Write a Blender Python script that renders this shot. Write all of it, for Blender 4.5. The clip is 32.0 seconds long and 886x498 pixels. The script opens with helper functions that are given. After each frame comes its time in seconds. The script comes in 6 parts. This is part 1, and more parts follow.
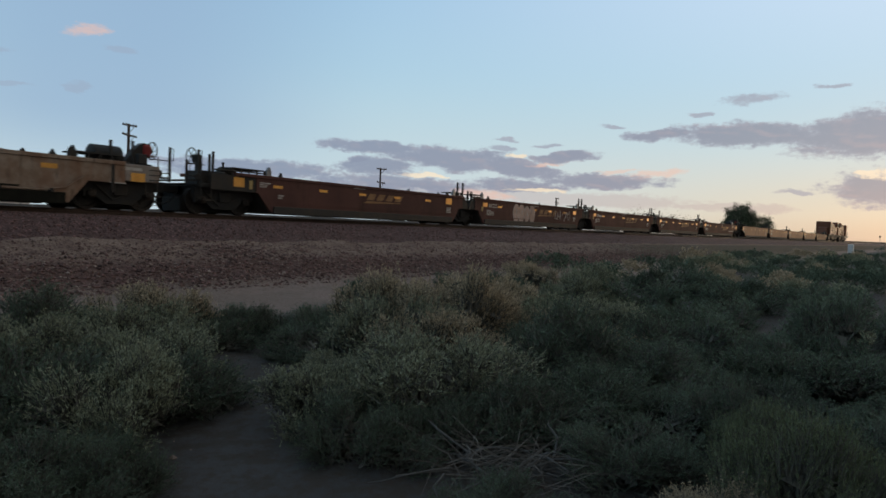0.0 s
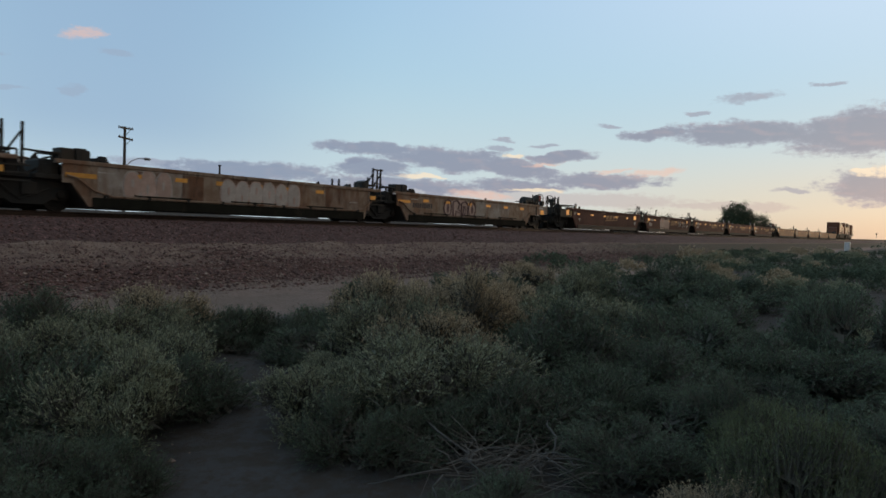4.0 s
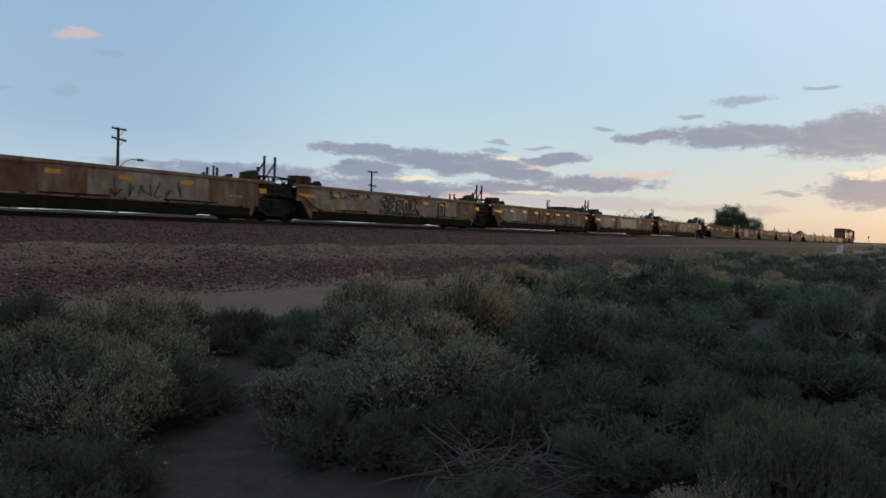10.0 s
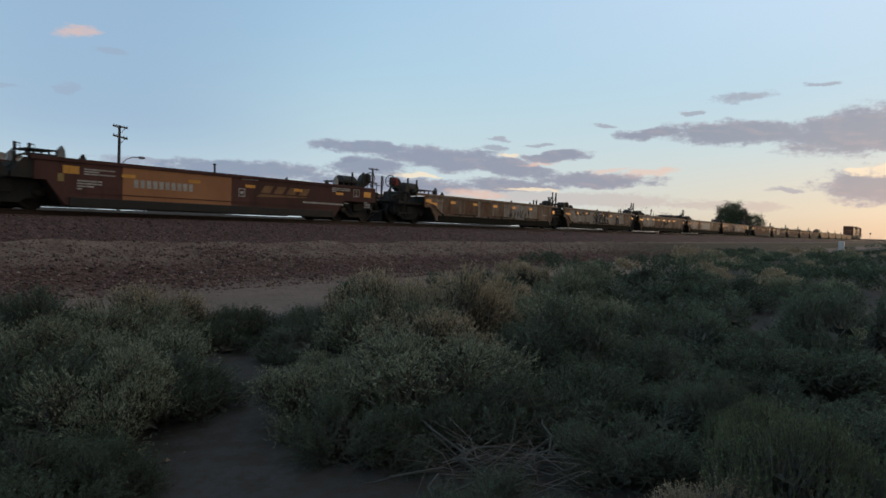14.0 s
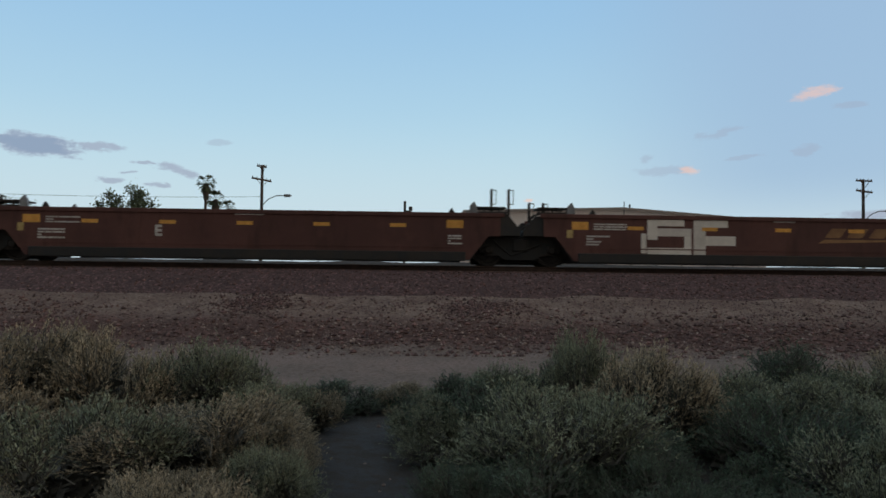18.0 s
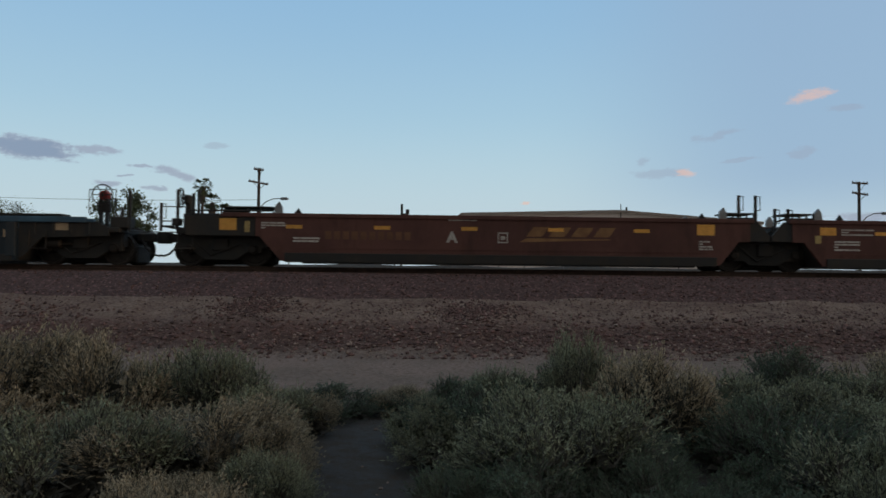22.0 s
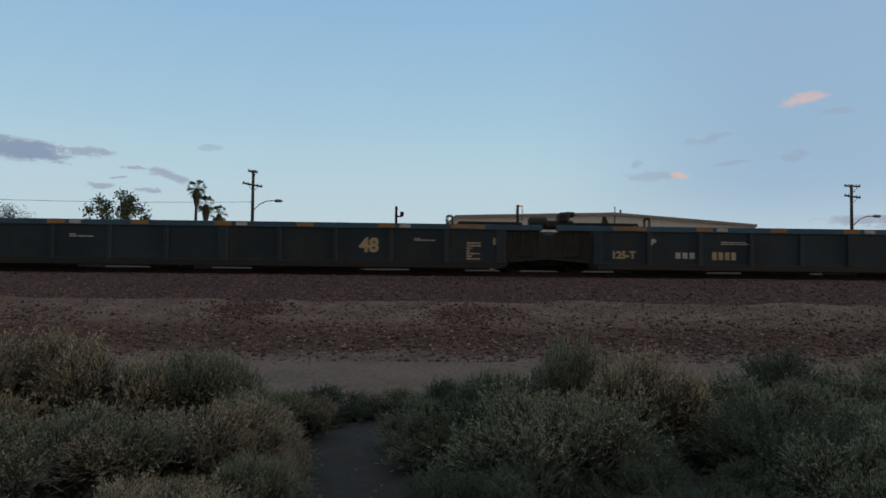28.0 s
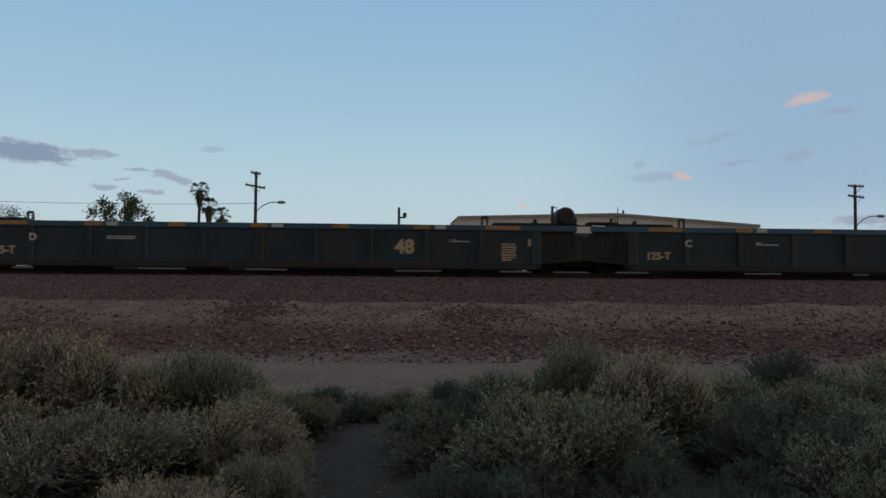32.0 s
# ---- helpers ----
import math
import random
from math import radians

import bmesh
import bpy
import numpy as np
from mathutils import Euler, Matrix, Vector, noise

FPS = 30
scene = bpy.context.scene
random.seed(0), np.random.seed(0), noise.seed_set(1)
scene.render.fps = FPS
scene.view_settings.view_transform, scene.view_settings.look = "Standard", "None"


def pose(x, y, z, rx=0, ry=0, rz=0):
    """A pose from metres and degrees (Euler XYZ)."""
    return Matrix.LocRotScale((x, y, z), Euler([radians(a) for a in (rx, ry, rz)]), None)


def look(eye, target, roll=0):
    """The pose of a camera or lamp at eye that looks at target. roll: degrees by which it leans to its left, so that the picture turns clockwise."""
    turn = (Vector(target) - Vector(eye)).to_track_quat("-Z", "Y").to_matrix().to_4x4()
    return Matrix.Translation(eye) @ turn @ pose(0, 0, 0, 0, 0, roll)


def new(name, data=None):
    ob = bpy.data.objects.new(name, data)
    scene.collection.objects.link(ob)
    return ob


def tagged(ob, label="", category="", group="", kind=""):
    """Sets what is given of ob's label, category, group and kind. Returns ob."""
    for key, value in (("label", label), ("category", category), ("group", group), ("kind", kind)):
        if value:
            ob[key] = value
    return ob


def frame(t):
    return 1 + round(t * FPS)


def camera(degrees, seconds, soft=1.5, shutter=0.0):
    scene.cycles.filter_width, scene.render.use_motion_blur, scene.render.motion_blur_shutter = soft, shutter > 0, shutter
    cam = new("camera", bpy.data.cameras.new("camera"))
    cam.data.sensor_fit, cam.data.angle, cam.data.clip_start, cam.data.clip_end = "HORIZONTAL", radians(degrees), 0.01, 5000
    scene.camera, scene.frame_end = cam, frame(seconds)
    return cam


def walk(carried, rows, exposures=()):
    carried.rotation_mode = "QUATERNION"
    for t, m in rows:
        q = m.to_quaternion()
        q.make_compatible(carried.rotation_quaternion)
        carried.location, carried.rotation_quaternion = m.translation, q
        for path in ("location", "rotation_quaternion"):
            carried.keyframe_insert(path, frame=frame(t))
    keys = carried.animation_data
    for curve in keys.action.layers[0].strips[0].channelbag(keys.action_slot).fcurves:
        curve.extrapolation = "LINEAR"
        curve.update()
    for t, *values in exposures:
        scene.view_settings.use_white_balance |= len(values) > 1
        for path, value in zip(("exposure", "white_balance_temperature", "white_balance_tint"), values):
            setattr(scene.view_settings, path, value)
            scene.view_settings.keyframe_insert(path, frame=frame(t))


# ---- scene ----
cam = camera(63.36, 32.0, soft=1.6, shutter=0.3)
PATH = [
    (0.0, pose(0.150, -0.060, 1.60, 88.24, -2.22, -55.59)),
    (0.5, pose(0.150, -0.060, 1.60, 88.06, -2.16, -55.53)),
    (1.0, pose(0.150, -0.060, 1.60, 87.92, -2.03, -55.58)),
    (1.5, pose(0.150, -0.060, 1.60, 87.94, -1.96, -55.71)),
    (2.0, pose(0.150, -0.060, 1.60, 87.87, -2.00, -55.66)),
    (2.5, pose(0.150, -0.060, 1.60, 87.87, -1.92, -55.51)),
    (3.0, pose(0.150, -0.060, 1.60, 88.01, -1.96, -55.79)),
    (3.5, pose(0.150, -0.060, 1.60, 88.17, -1.86, -55.80)),
    (5.5, pose(0.150, -0.060, 1.60, 88.50, -1.70, -56.01)),
    (6.0, pose(0.150, -0.060, 1.60, 88.50, -1.62, -56.23)),
    (6.5, pose(0.150, -0.060, 1.60, 88.69, -1.54, -56.47)),
    (7.0, pose(0.150, -0.060, 1.60, 88.58, -1.76, -56.39)),
    (7.5, pose(0.150, -0.060, 1.60, 88.50, -1.75, -56.30)),
    (8.0, pose(0.150, -0.060, 1.60, 88.59, -1.63, -56.37)),
    (8.5, pose(0.150, -0.060, 1.60, 88.64, -1.77, -56.36)),
    (9.0, pose(0.150, -0.060, 1.60, 88.60, -1.72, -56.25)),
    (9.5, pose(0.150, -0.060, 1.60, 88.63, -1.96, -56.43)),
    (10.0, pose(0.150, -0.060, 1.60, 88.48, -1.96, -56.27)),
    (10.5, pose(0.150, -0.060, 1.60, 88.44, -1.86, -55.98)),
    (11.0, pose(0.150, -0.060, 1.60, 88.45, -1.84, -56.19)),
    (11.5, pose(0.150, -0.060, 1.60, 88.30, -1.84, -55.94)),
    (12.0, pose(0.150, -0.060, 1.60, 88.11, -1.89, -55.85)),
    (12.5, pose(0.150, -0.060, 1.60, 88.17, -1.85, -56.03)),
    (13.0, pose(0.150, -0.060, 1.60, 88.20, -1.78, -56.06)),
    (13.5, pose(0.150, -0.060, 1.60, 88.30, -1.81, -56.15)),
    (14.0, pose(0.150, -0.060, 1.60, 88.25, -1.84, -56.17)),
    (14.5, pose(0.150, -0.060, 1.60, 88.11, -1.98, -56.16)),
    (16.5, pose(0.150, -0.060, 1.60, 88.02, -1.90, -56.64)),
    (17.0, pose(0.075, -0.030, 1.60, 85.68, 1.84, -39.53)),
    (17.5, pose(0.000, -0.000, 1.60, 88.58, -2.14, -4.09)),
    (18.0, pose(0.000, -0.000, 1.60, 91.66, -0.71, -1.59)),
    (18.5, pose(0.000, -0.000, 1.60, 91.24, -0.22, -2.08)),
    (19.0, pose(0.000, -0.000, 1.60, 90.83, -0.98, -1.65)),
    (19.5, pose(0.000, -0.000, 1.60, 91.67, -0.96, -1.78)),
    (20.0, pose(0.000, -0.000, 1.60, 91.15, -1.06, -1.38)),
    (20.5, pose(0.000, -0.000, 1.60, 91.87, -0.73, -1.50)),
    (21.0, pose(0.000, -0.000, 1.60, 91.78, -0.88, -1.50)),
    (21.5, pose(0.000, -0.000, 1.60, 91.75, -0.58, -1.65)),
    (22.0, pose(0.000, -0.000, 1.60, 91.89, -0.61, -1.82)),
    (22.5, pose(0.000, -0.000, 1.60, 91.96, -0.59, -1.90)),
    (23.0, pose(0.000, -0.000, 1.60, 91.90, -0.58, -2.14)),
    (23.5, pose(0.000, -0.000, 1.60, 91.84, -0.41, -2.09)),
    (24.0, pose(0.000, -0.000, 1.60, 91.96, -0.54, -2.19)),
    (24.5, pose(0.000, -0.000, 1.60, 91.60, -0.51, -1.99)),
    (25.0, pose(0.000, -0.000, 1.60, 91.76, -0.58, -2.18)),
    (25.5, pose(0.000, -0.000, 1.60, 91.74, -0.66, -2.62)),
    (26.0, pose(0.000, -0.000, 1.60, 91.95, -0.66, -2.46)),
    (26.5, pose(0.000, -0.000, 1.60, 92.24, -0.60, -2.18)),
    (28.5, pose(0.000, -0.000, 1.60, 92.04, -0.61, -2.31)),
    (29.0, pose(0.000, -0.000, 1.60, 92.02, -0.58, -2.33)),
    (29.5, pose(0.000, -0.000, 1.60, 91.83, -0.56, -2.09)),
    (30.0, pose(0.000, -0.000, 1.60, 91.97, -0.46, -1.95)),
    (30.5, pose(0.000, -0.000, 1.60, 92.17, -0.56, -1.94)),
    (31.0, pose(0.000, -0.000, 1.60, 92.11, -0.56, -2.15)),
    (31.5, pose(0.000, -0.000, 1.60, 92.33, -0.50, -2.13)),
    (32.0, pose(0.000, -0.000, 1.60, 92.16, -0.51, -2.04)),
]
walk(cam, PATH, exposures=[(t, e, 7600, 8) for t, e in ((0.0, 0.03), (16.5, 0.05), (17.0, 0.12), (17.5, 0.30), (18.0, 0.14), (19.0, 0.04), (20.0, -0.04), (24.0, 0.0), (29.0, -0.06), (30.0, -0.03), (31.0, -0.09), (32.0, -0.09))])

# ---- light ----
SUN_AZ, SUN_EL = 97.0, 2.2  # clockwise from +y, and above the horizon


def sky_world():
    world = bpy.data.worlds.new("dusk_sky")
    scene.world = world
    world.use_nodes = True
    nt = world.node_tree
    nt.nodes.clear()
    node, link = nt.nodes.new, nt.links.new

    def math_node(op, a, b=None, c=None, clamp=False):
        n = node("ShaderNodeMath")
        n.operation, n.use_clamp = op, clamp
        for i, v in enumerate((a, b, c)):
            if v is None:
                continue
            if isinstance(v, (int, float)):
                n.inputs[i].default_value = v
            else:
                link(v, n.inputs[i])
        return n.outputs[0]

    def vec_node(op, a, b=None):
        n = node("ShaderNodeVectorMath")
        n.operation = op
        for i, v in enumerate((a, b)):
            if v is None:
                continue
            if isinstance(v, tuple):
                n.inputs[i].default_value = v
            else:
                link(v, n.inputs[i])
        return n.outputs["Value"] if op == "LENGTH" else n.outputs["Vector"]

    def mix(fac, a, b):
        n = node("ShaderNodeMix")
        n.data_type = "RGBA"
        for sock, v in ((n.inputs[0], fac), (n.inputs[6], a), (n.inputs[7], b)):
            if isinstance(v, tuple):
                sock.default_value = (*v, 1)
            elif isinstance(v, (int, float)):
                sock.default_value = v
            else:
                link(v, sock)
        return n.outputs[2]

    def smooth(v, lo, hi):
        n = node("ShaderNodeMapRange")
        n.interpolation_type = "SMOOTHSTEP"
        link(v, n.inputs[0])
        n.inputs[1].default_value, n.inputs[2].default_value = lo, hi
        return n.outputs[0]

    sky = node("ShaderNodeTexSky")
    sky.sky_type, sky.sun_disc = "NISHITA", False
    sky.sun_elevation, sky.sun_rotation = radians(SUN_EL), radians(SUN_AZ)
    sky.altitude, sky.air_density, sky.dust_density, sky.ozone_density = 300, 1.0, 1.2, 2.0

    way = node("ShaderNodeTexCoord").outputs["Generated"]
    sep = node("ShaderNodeSeparateXYZ")
    link(way, sep.inputs[0])
    x, y, z = sep.outputs
    deg = 180 / math.pi
    az = math_node("MULTIPLY", math_node("ARCTAN2", x, y), deg)
    el = math_node("MULTIPLY", math_node("ARCSINE", z), deg)
    # pale dusk haze above the horizon, lighter and warmer towards the set sun
    sunside = smooth(az, 30.0, 100.0)
    clear = mix(smooth(el, 4.0, 24.0), SKY_MID, mix(sunside, SKY_HIGH, SKY_HIGH_SUN))
    clear = mix(smooth(el, 26.0, 60.0), clear, SKY_TOP)
    haze = mix(sunside, HAZE_COOL, HAZE_WARM)
    dusk = mix(smooth(el, 13.0, 0.5), clear, haze)
    ember = math_node("MULTIPLY", smooth(el, 7.5, 0.0), smooth(az, 52.0, 90.0))
    dusk = mix(math_node("MULTIPLY", ember, 0.8), dusk, EMBER)
    murk = math_node("MULTIPLY", smooth(el, 2.2, 0.0), smooth(az, 55.0, 85.0))
    dusk = mix(math_node("MULTIPLY", murk, 0.5), dusk, MURK)
    deep = math_node("MULTIPLY", smooth(az, 8.0, 28.0), smooth(az, 52.0, 32.0))
    dusk = mix(math_node("MULTIPLY", deep, math_node("MULTIPLY", smooth(el, 1.0, 8.0), 0.78)), dusk, SKY_DEEP)
    dusk = mix(smooth(y, 0.0, -0.55), dusk, SKY_EAST)

    flat = node("ShaderNodeCombineXYZ")
    link(az, flat.inputs[0]), link(el, flat.inputs[1])
    stretch = vec_node("MULTIPLY", flat.outputs[0], (0.24, 0.62, 1.0))
    shifted = vec_node("ADD", stretch, (0.10, 0.14, 0.0))

    def noise_tex(vec, scale, detail, rough=0.6):
        n = node("ShaderNodeTexNoise")
        link(vec, n.inputs["Vector"])
        n.inputs["Scale"].default_value, n.inputs["Detail"].default_value = scale, detail
        n.inputs["Roughness"].default_value = rough
        return n

    warp = noise_tex(stretch, 1.3, 5)
    moved = vec_node("ADD", flat.outputs[0], vec_node("MULTIPLY", vec_node("SUBTRACT", warp.outputs["Color"], (0.5, 0.5, 0.5)), (5.0, 1.3, 0.0)))
    fine = noise_tex(stretch, 2.3, 10, 0.63).outputs["Fac"]
    bumps = noise_tex(vec_node("MULTIPLY", flat.outputs[0], (0.8, 1.1, 1.0)), 2.6, 8, 0.6).outputs["Fac"]
    soft = noise_tex(stretch, 0.9, 4, 0.55).outputs["Fac"]
    soft_by = noise_tex(shifted, 0.9, 4, 0.55).outputs["Fac"]
    relief = math_node("SUBTRACT", soft, soft_by)

    def cover(clouds):
        best = None
        for a, e, w, h, tilt in clouds:
            d = vec_node("SUBTRACT", moved, (a, e, 0))
            s = node("ShaderNodeSeparateXYZ")
            link(d, s.inputs[0])
            up = math_node("MULTIPLY_ADD", s.outputs[0], -tilt, s.outputs[1])
            c = node("ShaderNodeCombineXYZ")
            link(math_node("MULTIPLY", s.outputs[0], 1 / w), c.inputs[0])
            link(math_node("MULTIPLY", up, 1 / h), c.inputs[1])
            v = math_node("SUBTRACT", 1.0, vec_node("LENGTH", c.outputs[0]))
            best = v if best is None else math_node("MAXIMUM", best, v)
        best = math_node("MINIMUM", math_node("MULTIPLY", best, 1.6), 1.0)
        best = math_node("MULTIPLY_ADD", math_node("SUBTRACT", bumps, 0.5), 0.9, best)
        return math_node("ADD", best, math_node("MULTIPLY", math_node("SUBTRACT", fine, 0.5), 1.5))

    grey = cover(GREY_CLOUDS)
    pink = cover(PINK_CLOUDS)
    low = cover(LOW_CLOUDS)
    wisp = cover(WISPS)
    faint = cover(FAINT_CLOUDS)
    glow = cover(GLOW_CLOUDS)
    lit = smooth(relief, -0.02, 0.14)
    sunward = smooth(az, 20.0, 75.0)
    body = mix(sunward, CLOUD_COOL, CLOUD_MAUVE)
    body = mix(smooth(az, 66.0, 80.0), body, CLOUD_SLATE)
    body = mix(math_node("MULTIPLY", smooth(grey, 0.9, 0.15), 0.5), body, CLOUD_PALE)
    body = mix(math_node("MULTIPLY", lit, math_node("MULTIPLY", sunward, 0.4)), body, CLOUD_LIT)
    dusk = mix(math_node("MULTIPLY", smooth(low, 0.0, 0.8), 0.5), dusk, CLOUD_LOW)
    dusk = mix(math_node("MULTIPLY", smooth(grey, 0.0, 0.62), 0.92), dusk, body)
    dusk = mix(math_node("MULTIPLY", smooth(wisp, 0.05, 0.95), 0.8), dusk, body)
    dusk = mix(math_node("MULTIPLY", smooth(glow, 0.15, 0.8), 0.8), dusk, CLOUD_GLOW)
    dusk = mix(math_node("MULTIPLY", smooth(faint, 0.05, 0.9), 0.4), dusk, body)
    dusk = mix(math_node("MULTIPLY", smooth(pink, 0.05, 1.1), 0.65), dusk, CLOUD_PINK)

    # the clear air of the sky model, veiled by the dusk colours
    base = node("ShaderNodeBackground")
    link(sky.outputs[0], base.inputs[0])
    base.inputs[1].default_value = 0.08
    veil = node("ShaderNodeBackground")
    link(dusk, veil.inputs[0])
    veil.inputs[1].default_value = 1.0
    ms = node("ShaderNodeMixShader")
    ms.inputs[0].default_value = 0.85
    link(base.outputs[0], ms.inputs[1]), link(veil.outputs[0], ms.inputs[2])
    out = node("ShaderNodeOutputWorld")
    link(ms.outputs[0], out.inputs[0])


SKY_TOP, SKY_EAST, SKY_DEEP, MURK = (0.34, 0.435, 0.585), (0.29, 0.31, 0.35), (0.315, 0.51, 0.83), (0.56, 0.50, 0.47)
SKY_HIGH, SKY_HIGH_SUN, SKY_MID = (0.285, 0.56, 0.945), (0.67, 0.89, 1.28), (0.47, 0.745, 1.00)
HAZE_COOL, HAZE_WARM = (0.57, 0.76, 0.96), (0.71, 0.81, 0.90)
EMBER = (0.74, 0.675, 0.56)
CLOUD_COOL, CLOUD_MAUVE, CLOUD_LIT, CLOUD_PINK = (0.245, 0.35, 0.575), (0.27, 0.315, 0.49), (0.47, 0.42, 0.54), (0.86, 0.60, 0.58)
CLOUD_SLATE = (0.27, 0.335, 0.50)
CLOUD_PALE, CLOUD_GLOW, CLOUD_LOW = (0.43, 0.495, 0.69), (1.0, 0.90, 0.79), (0.50, 0.45, 0.55)
# azimuth, height, half width, half height in degrees, and slope
GREY_CLOUDS = [
    (40.5, 3.85, 8.5, 0.95, 0.0), (49.8, 6.1, 5.2, 0.62, -0.05), (56.0, 5.4, 6.5, 1.2, -0.06), (61.0, 4.9, 4.6, 1.05, -0.12), (50.0, 4.6, 3.6, 0.9, 0.0),
    (52.0, 3.3, 8.0, 0.75, -0.02), (65.0, 5.75, 3.0, 0.6, 0.16), (68.0, 4.0, 5.6, 0.7, 0.0), (61.0, 3.5, 5.0, 0.55, 0.0),
    (72.0, 7.65, 3.0, 0.5, 0.05), (78.5, 7.55, 6.6, 1.1, -0.02), (86.0, 7.45, 6.5, 1.9, 0.06), (93.5, 7.9, 7.5, 2.2, 0.08),
    (87.0, 3.75, 4.2, 1.5, 0.0), (93.0, 3.7, 4.5, 1.3, 0.0), (102.0, 7.0, 8.0, 2.0, 0), (112.0, 4.0, 10.0, 1.2, 0),
    (-28.0, 8.35, 3.4, 0.85, -0.03), (-48.0, 7.0, 6.0, 1.1, 0),
]
WISPS = [
    (48.8, 4.95, 1.6, 0.3, 0.08), (60.3, 7.0, 1.5, 0.22, 0), (63.4, 6.67, 1.6, 0.24, 0), (68.2, 8.15, 1.3, 0.22, 0), (78.4, 10.1, 2.6, 0.5, 0.15), (82.0, 3.42, 1.8, 0.24, 0), (83.2, 10.85, 1.2, 0.2, 0), (60.0, 6.3, 1.4, 0.3, -0.1), (74.5, 9.0, 1.0, 0.18, 0),
    (-24.2, 8.5, 2.4, 0.4, -0.04), (-18.9, 7.2, 2.2, 0.6, -0.12), (-18.2, 6.95, 1.2, 0.5, 0.0), (-23.6, 6.2, 1.7, 0.24, 0), (-20.0, 5.95, 1.1, 0.24, 0), (-22.6, 6.75, 0.5, 0.18, 0), (-21.3, 7.6, 1.0, 0.18, -0.1), (33.0, 4.1, 4.0, 0.38, 0),
]
LOW_CLOUDS = [(66.0, 2.6, 12.0, 0.75, -0.02), (52.0, 2.7, 10.0, 0.8, 0.0), (77.0, 2.3, 6.0, 0.4, 0.0)]
GLOW_CLOUDS = [(88.6, 4.85, 2.9, 0.5, -0.02), (86.0, 4.8, 1.3, 0.36, 0.0), (61.6, 5.75, 1.0, 0.25, -0.1), (63.0, 3.3, 2.6, 0.2, 0.0), (54.3, 4.0, 3.0, 0.24, -0.04)]
FAINT_CLOUDS = [(-16.0, 9.4, 1.3, 0.3, 0), (18.6, 7.75, 2.6, 0.5, 0.03), (28.5, 8.85, 1.7, 0.4, 0.1), (24.5, 8.5, 1.3, 0.25, 0.1), (17.6, 8.65, 1.0, 0.4, 0), (22.5, 10.4, 1.6, 0.5, 0.2), (31.0, 11.8, 1.4, 0.4, 0)]
PINK_CLOUDS = [
    (28.9, 12.85, 2.0, 0.55, 0.2), (20.4, 7.78, 1.1, 0.4, 0), (8.7, 5.7, 0.6, 0.15, 0), (72.3, 4.7, 2.6, 0.4, 0.12), (59.0, 2.75, 3.4, 0.45, -0.08), (69.0, 4.75, 2.0, 0.25, 0.05), (64.0, 5.2, 2.2, 0.2, 0.1),
]
sky_world()

sun = new("sun", bpy.data.lights.new("sun", "SUN"))
sun.data.energy, sun.data.angle, sun.data.color = 0.7, radians(16), (1.0, 0.74, 0.52)
sun.matrix_world = look((60 * math.sin(radians(SUN_AZ)), 60 * math.cos(radians(SUN_AZ)), 60 * math.tan(radians(SUN_EL + 2))), (0, 0, 0))


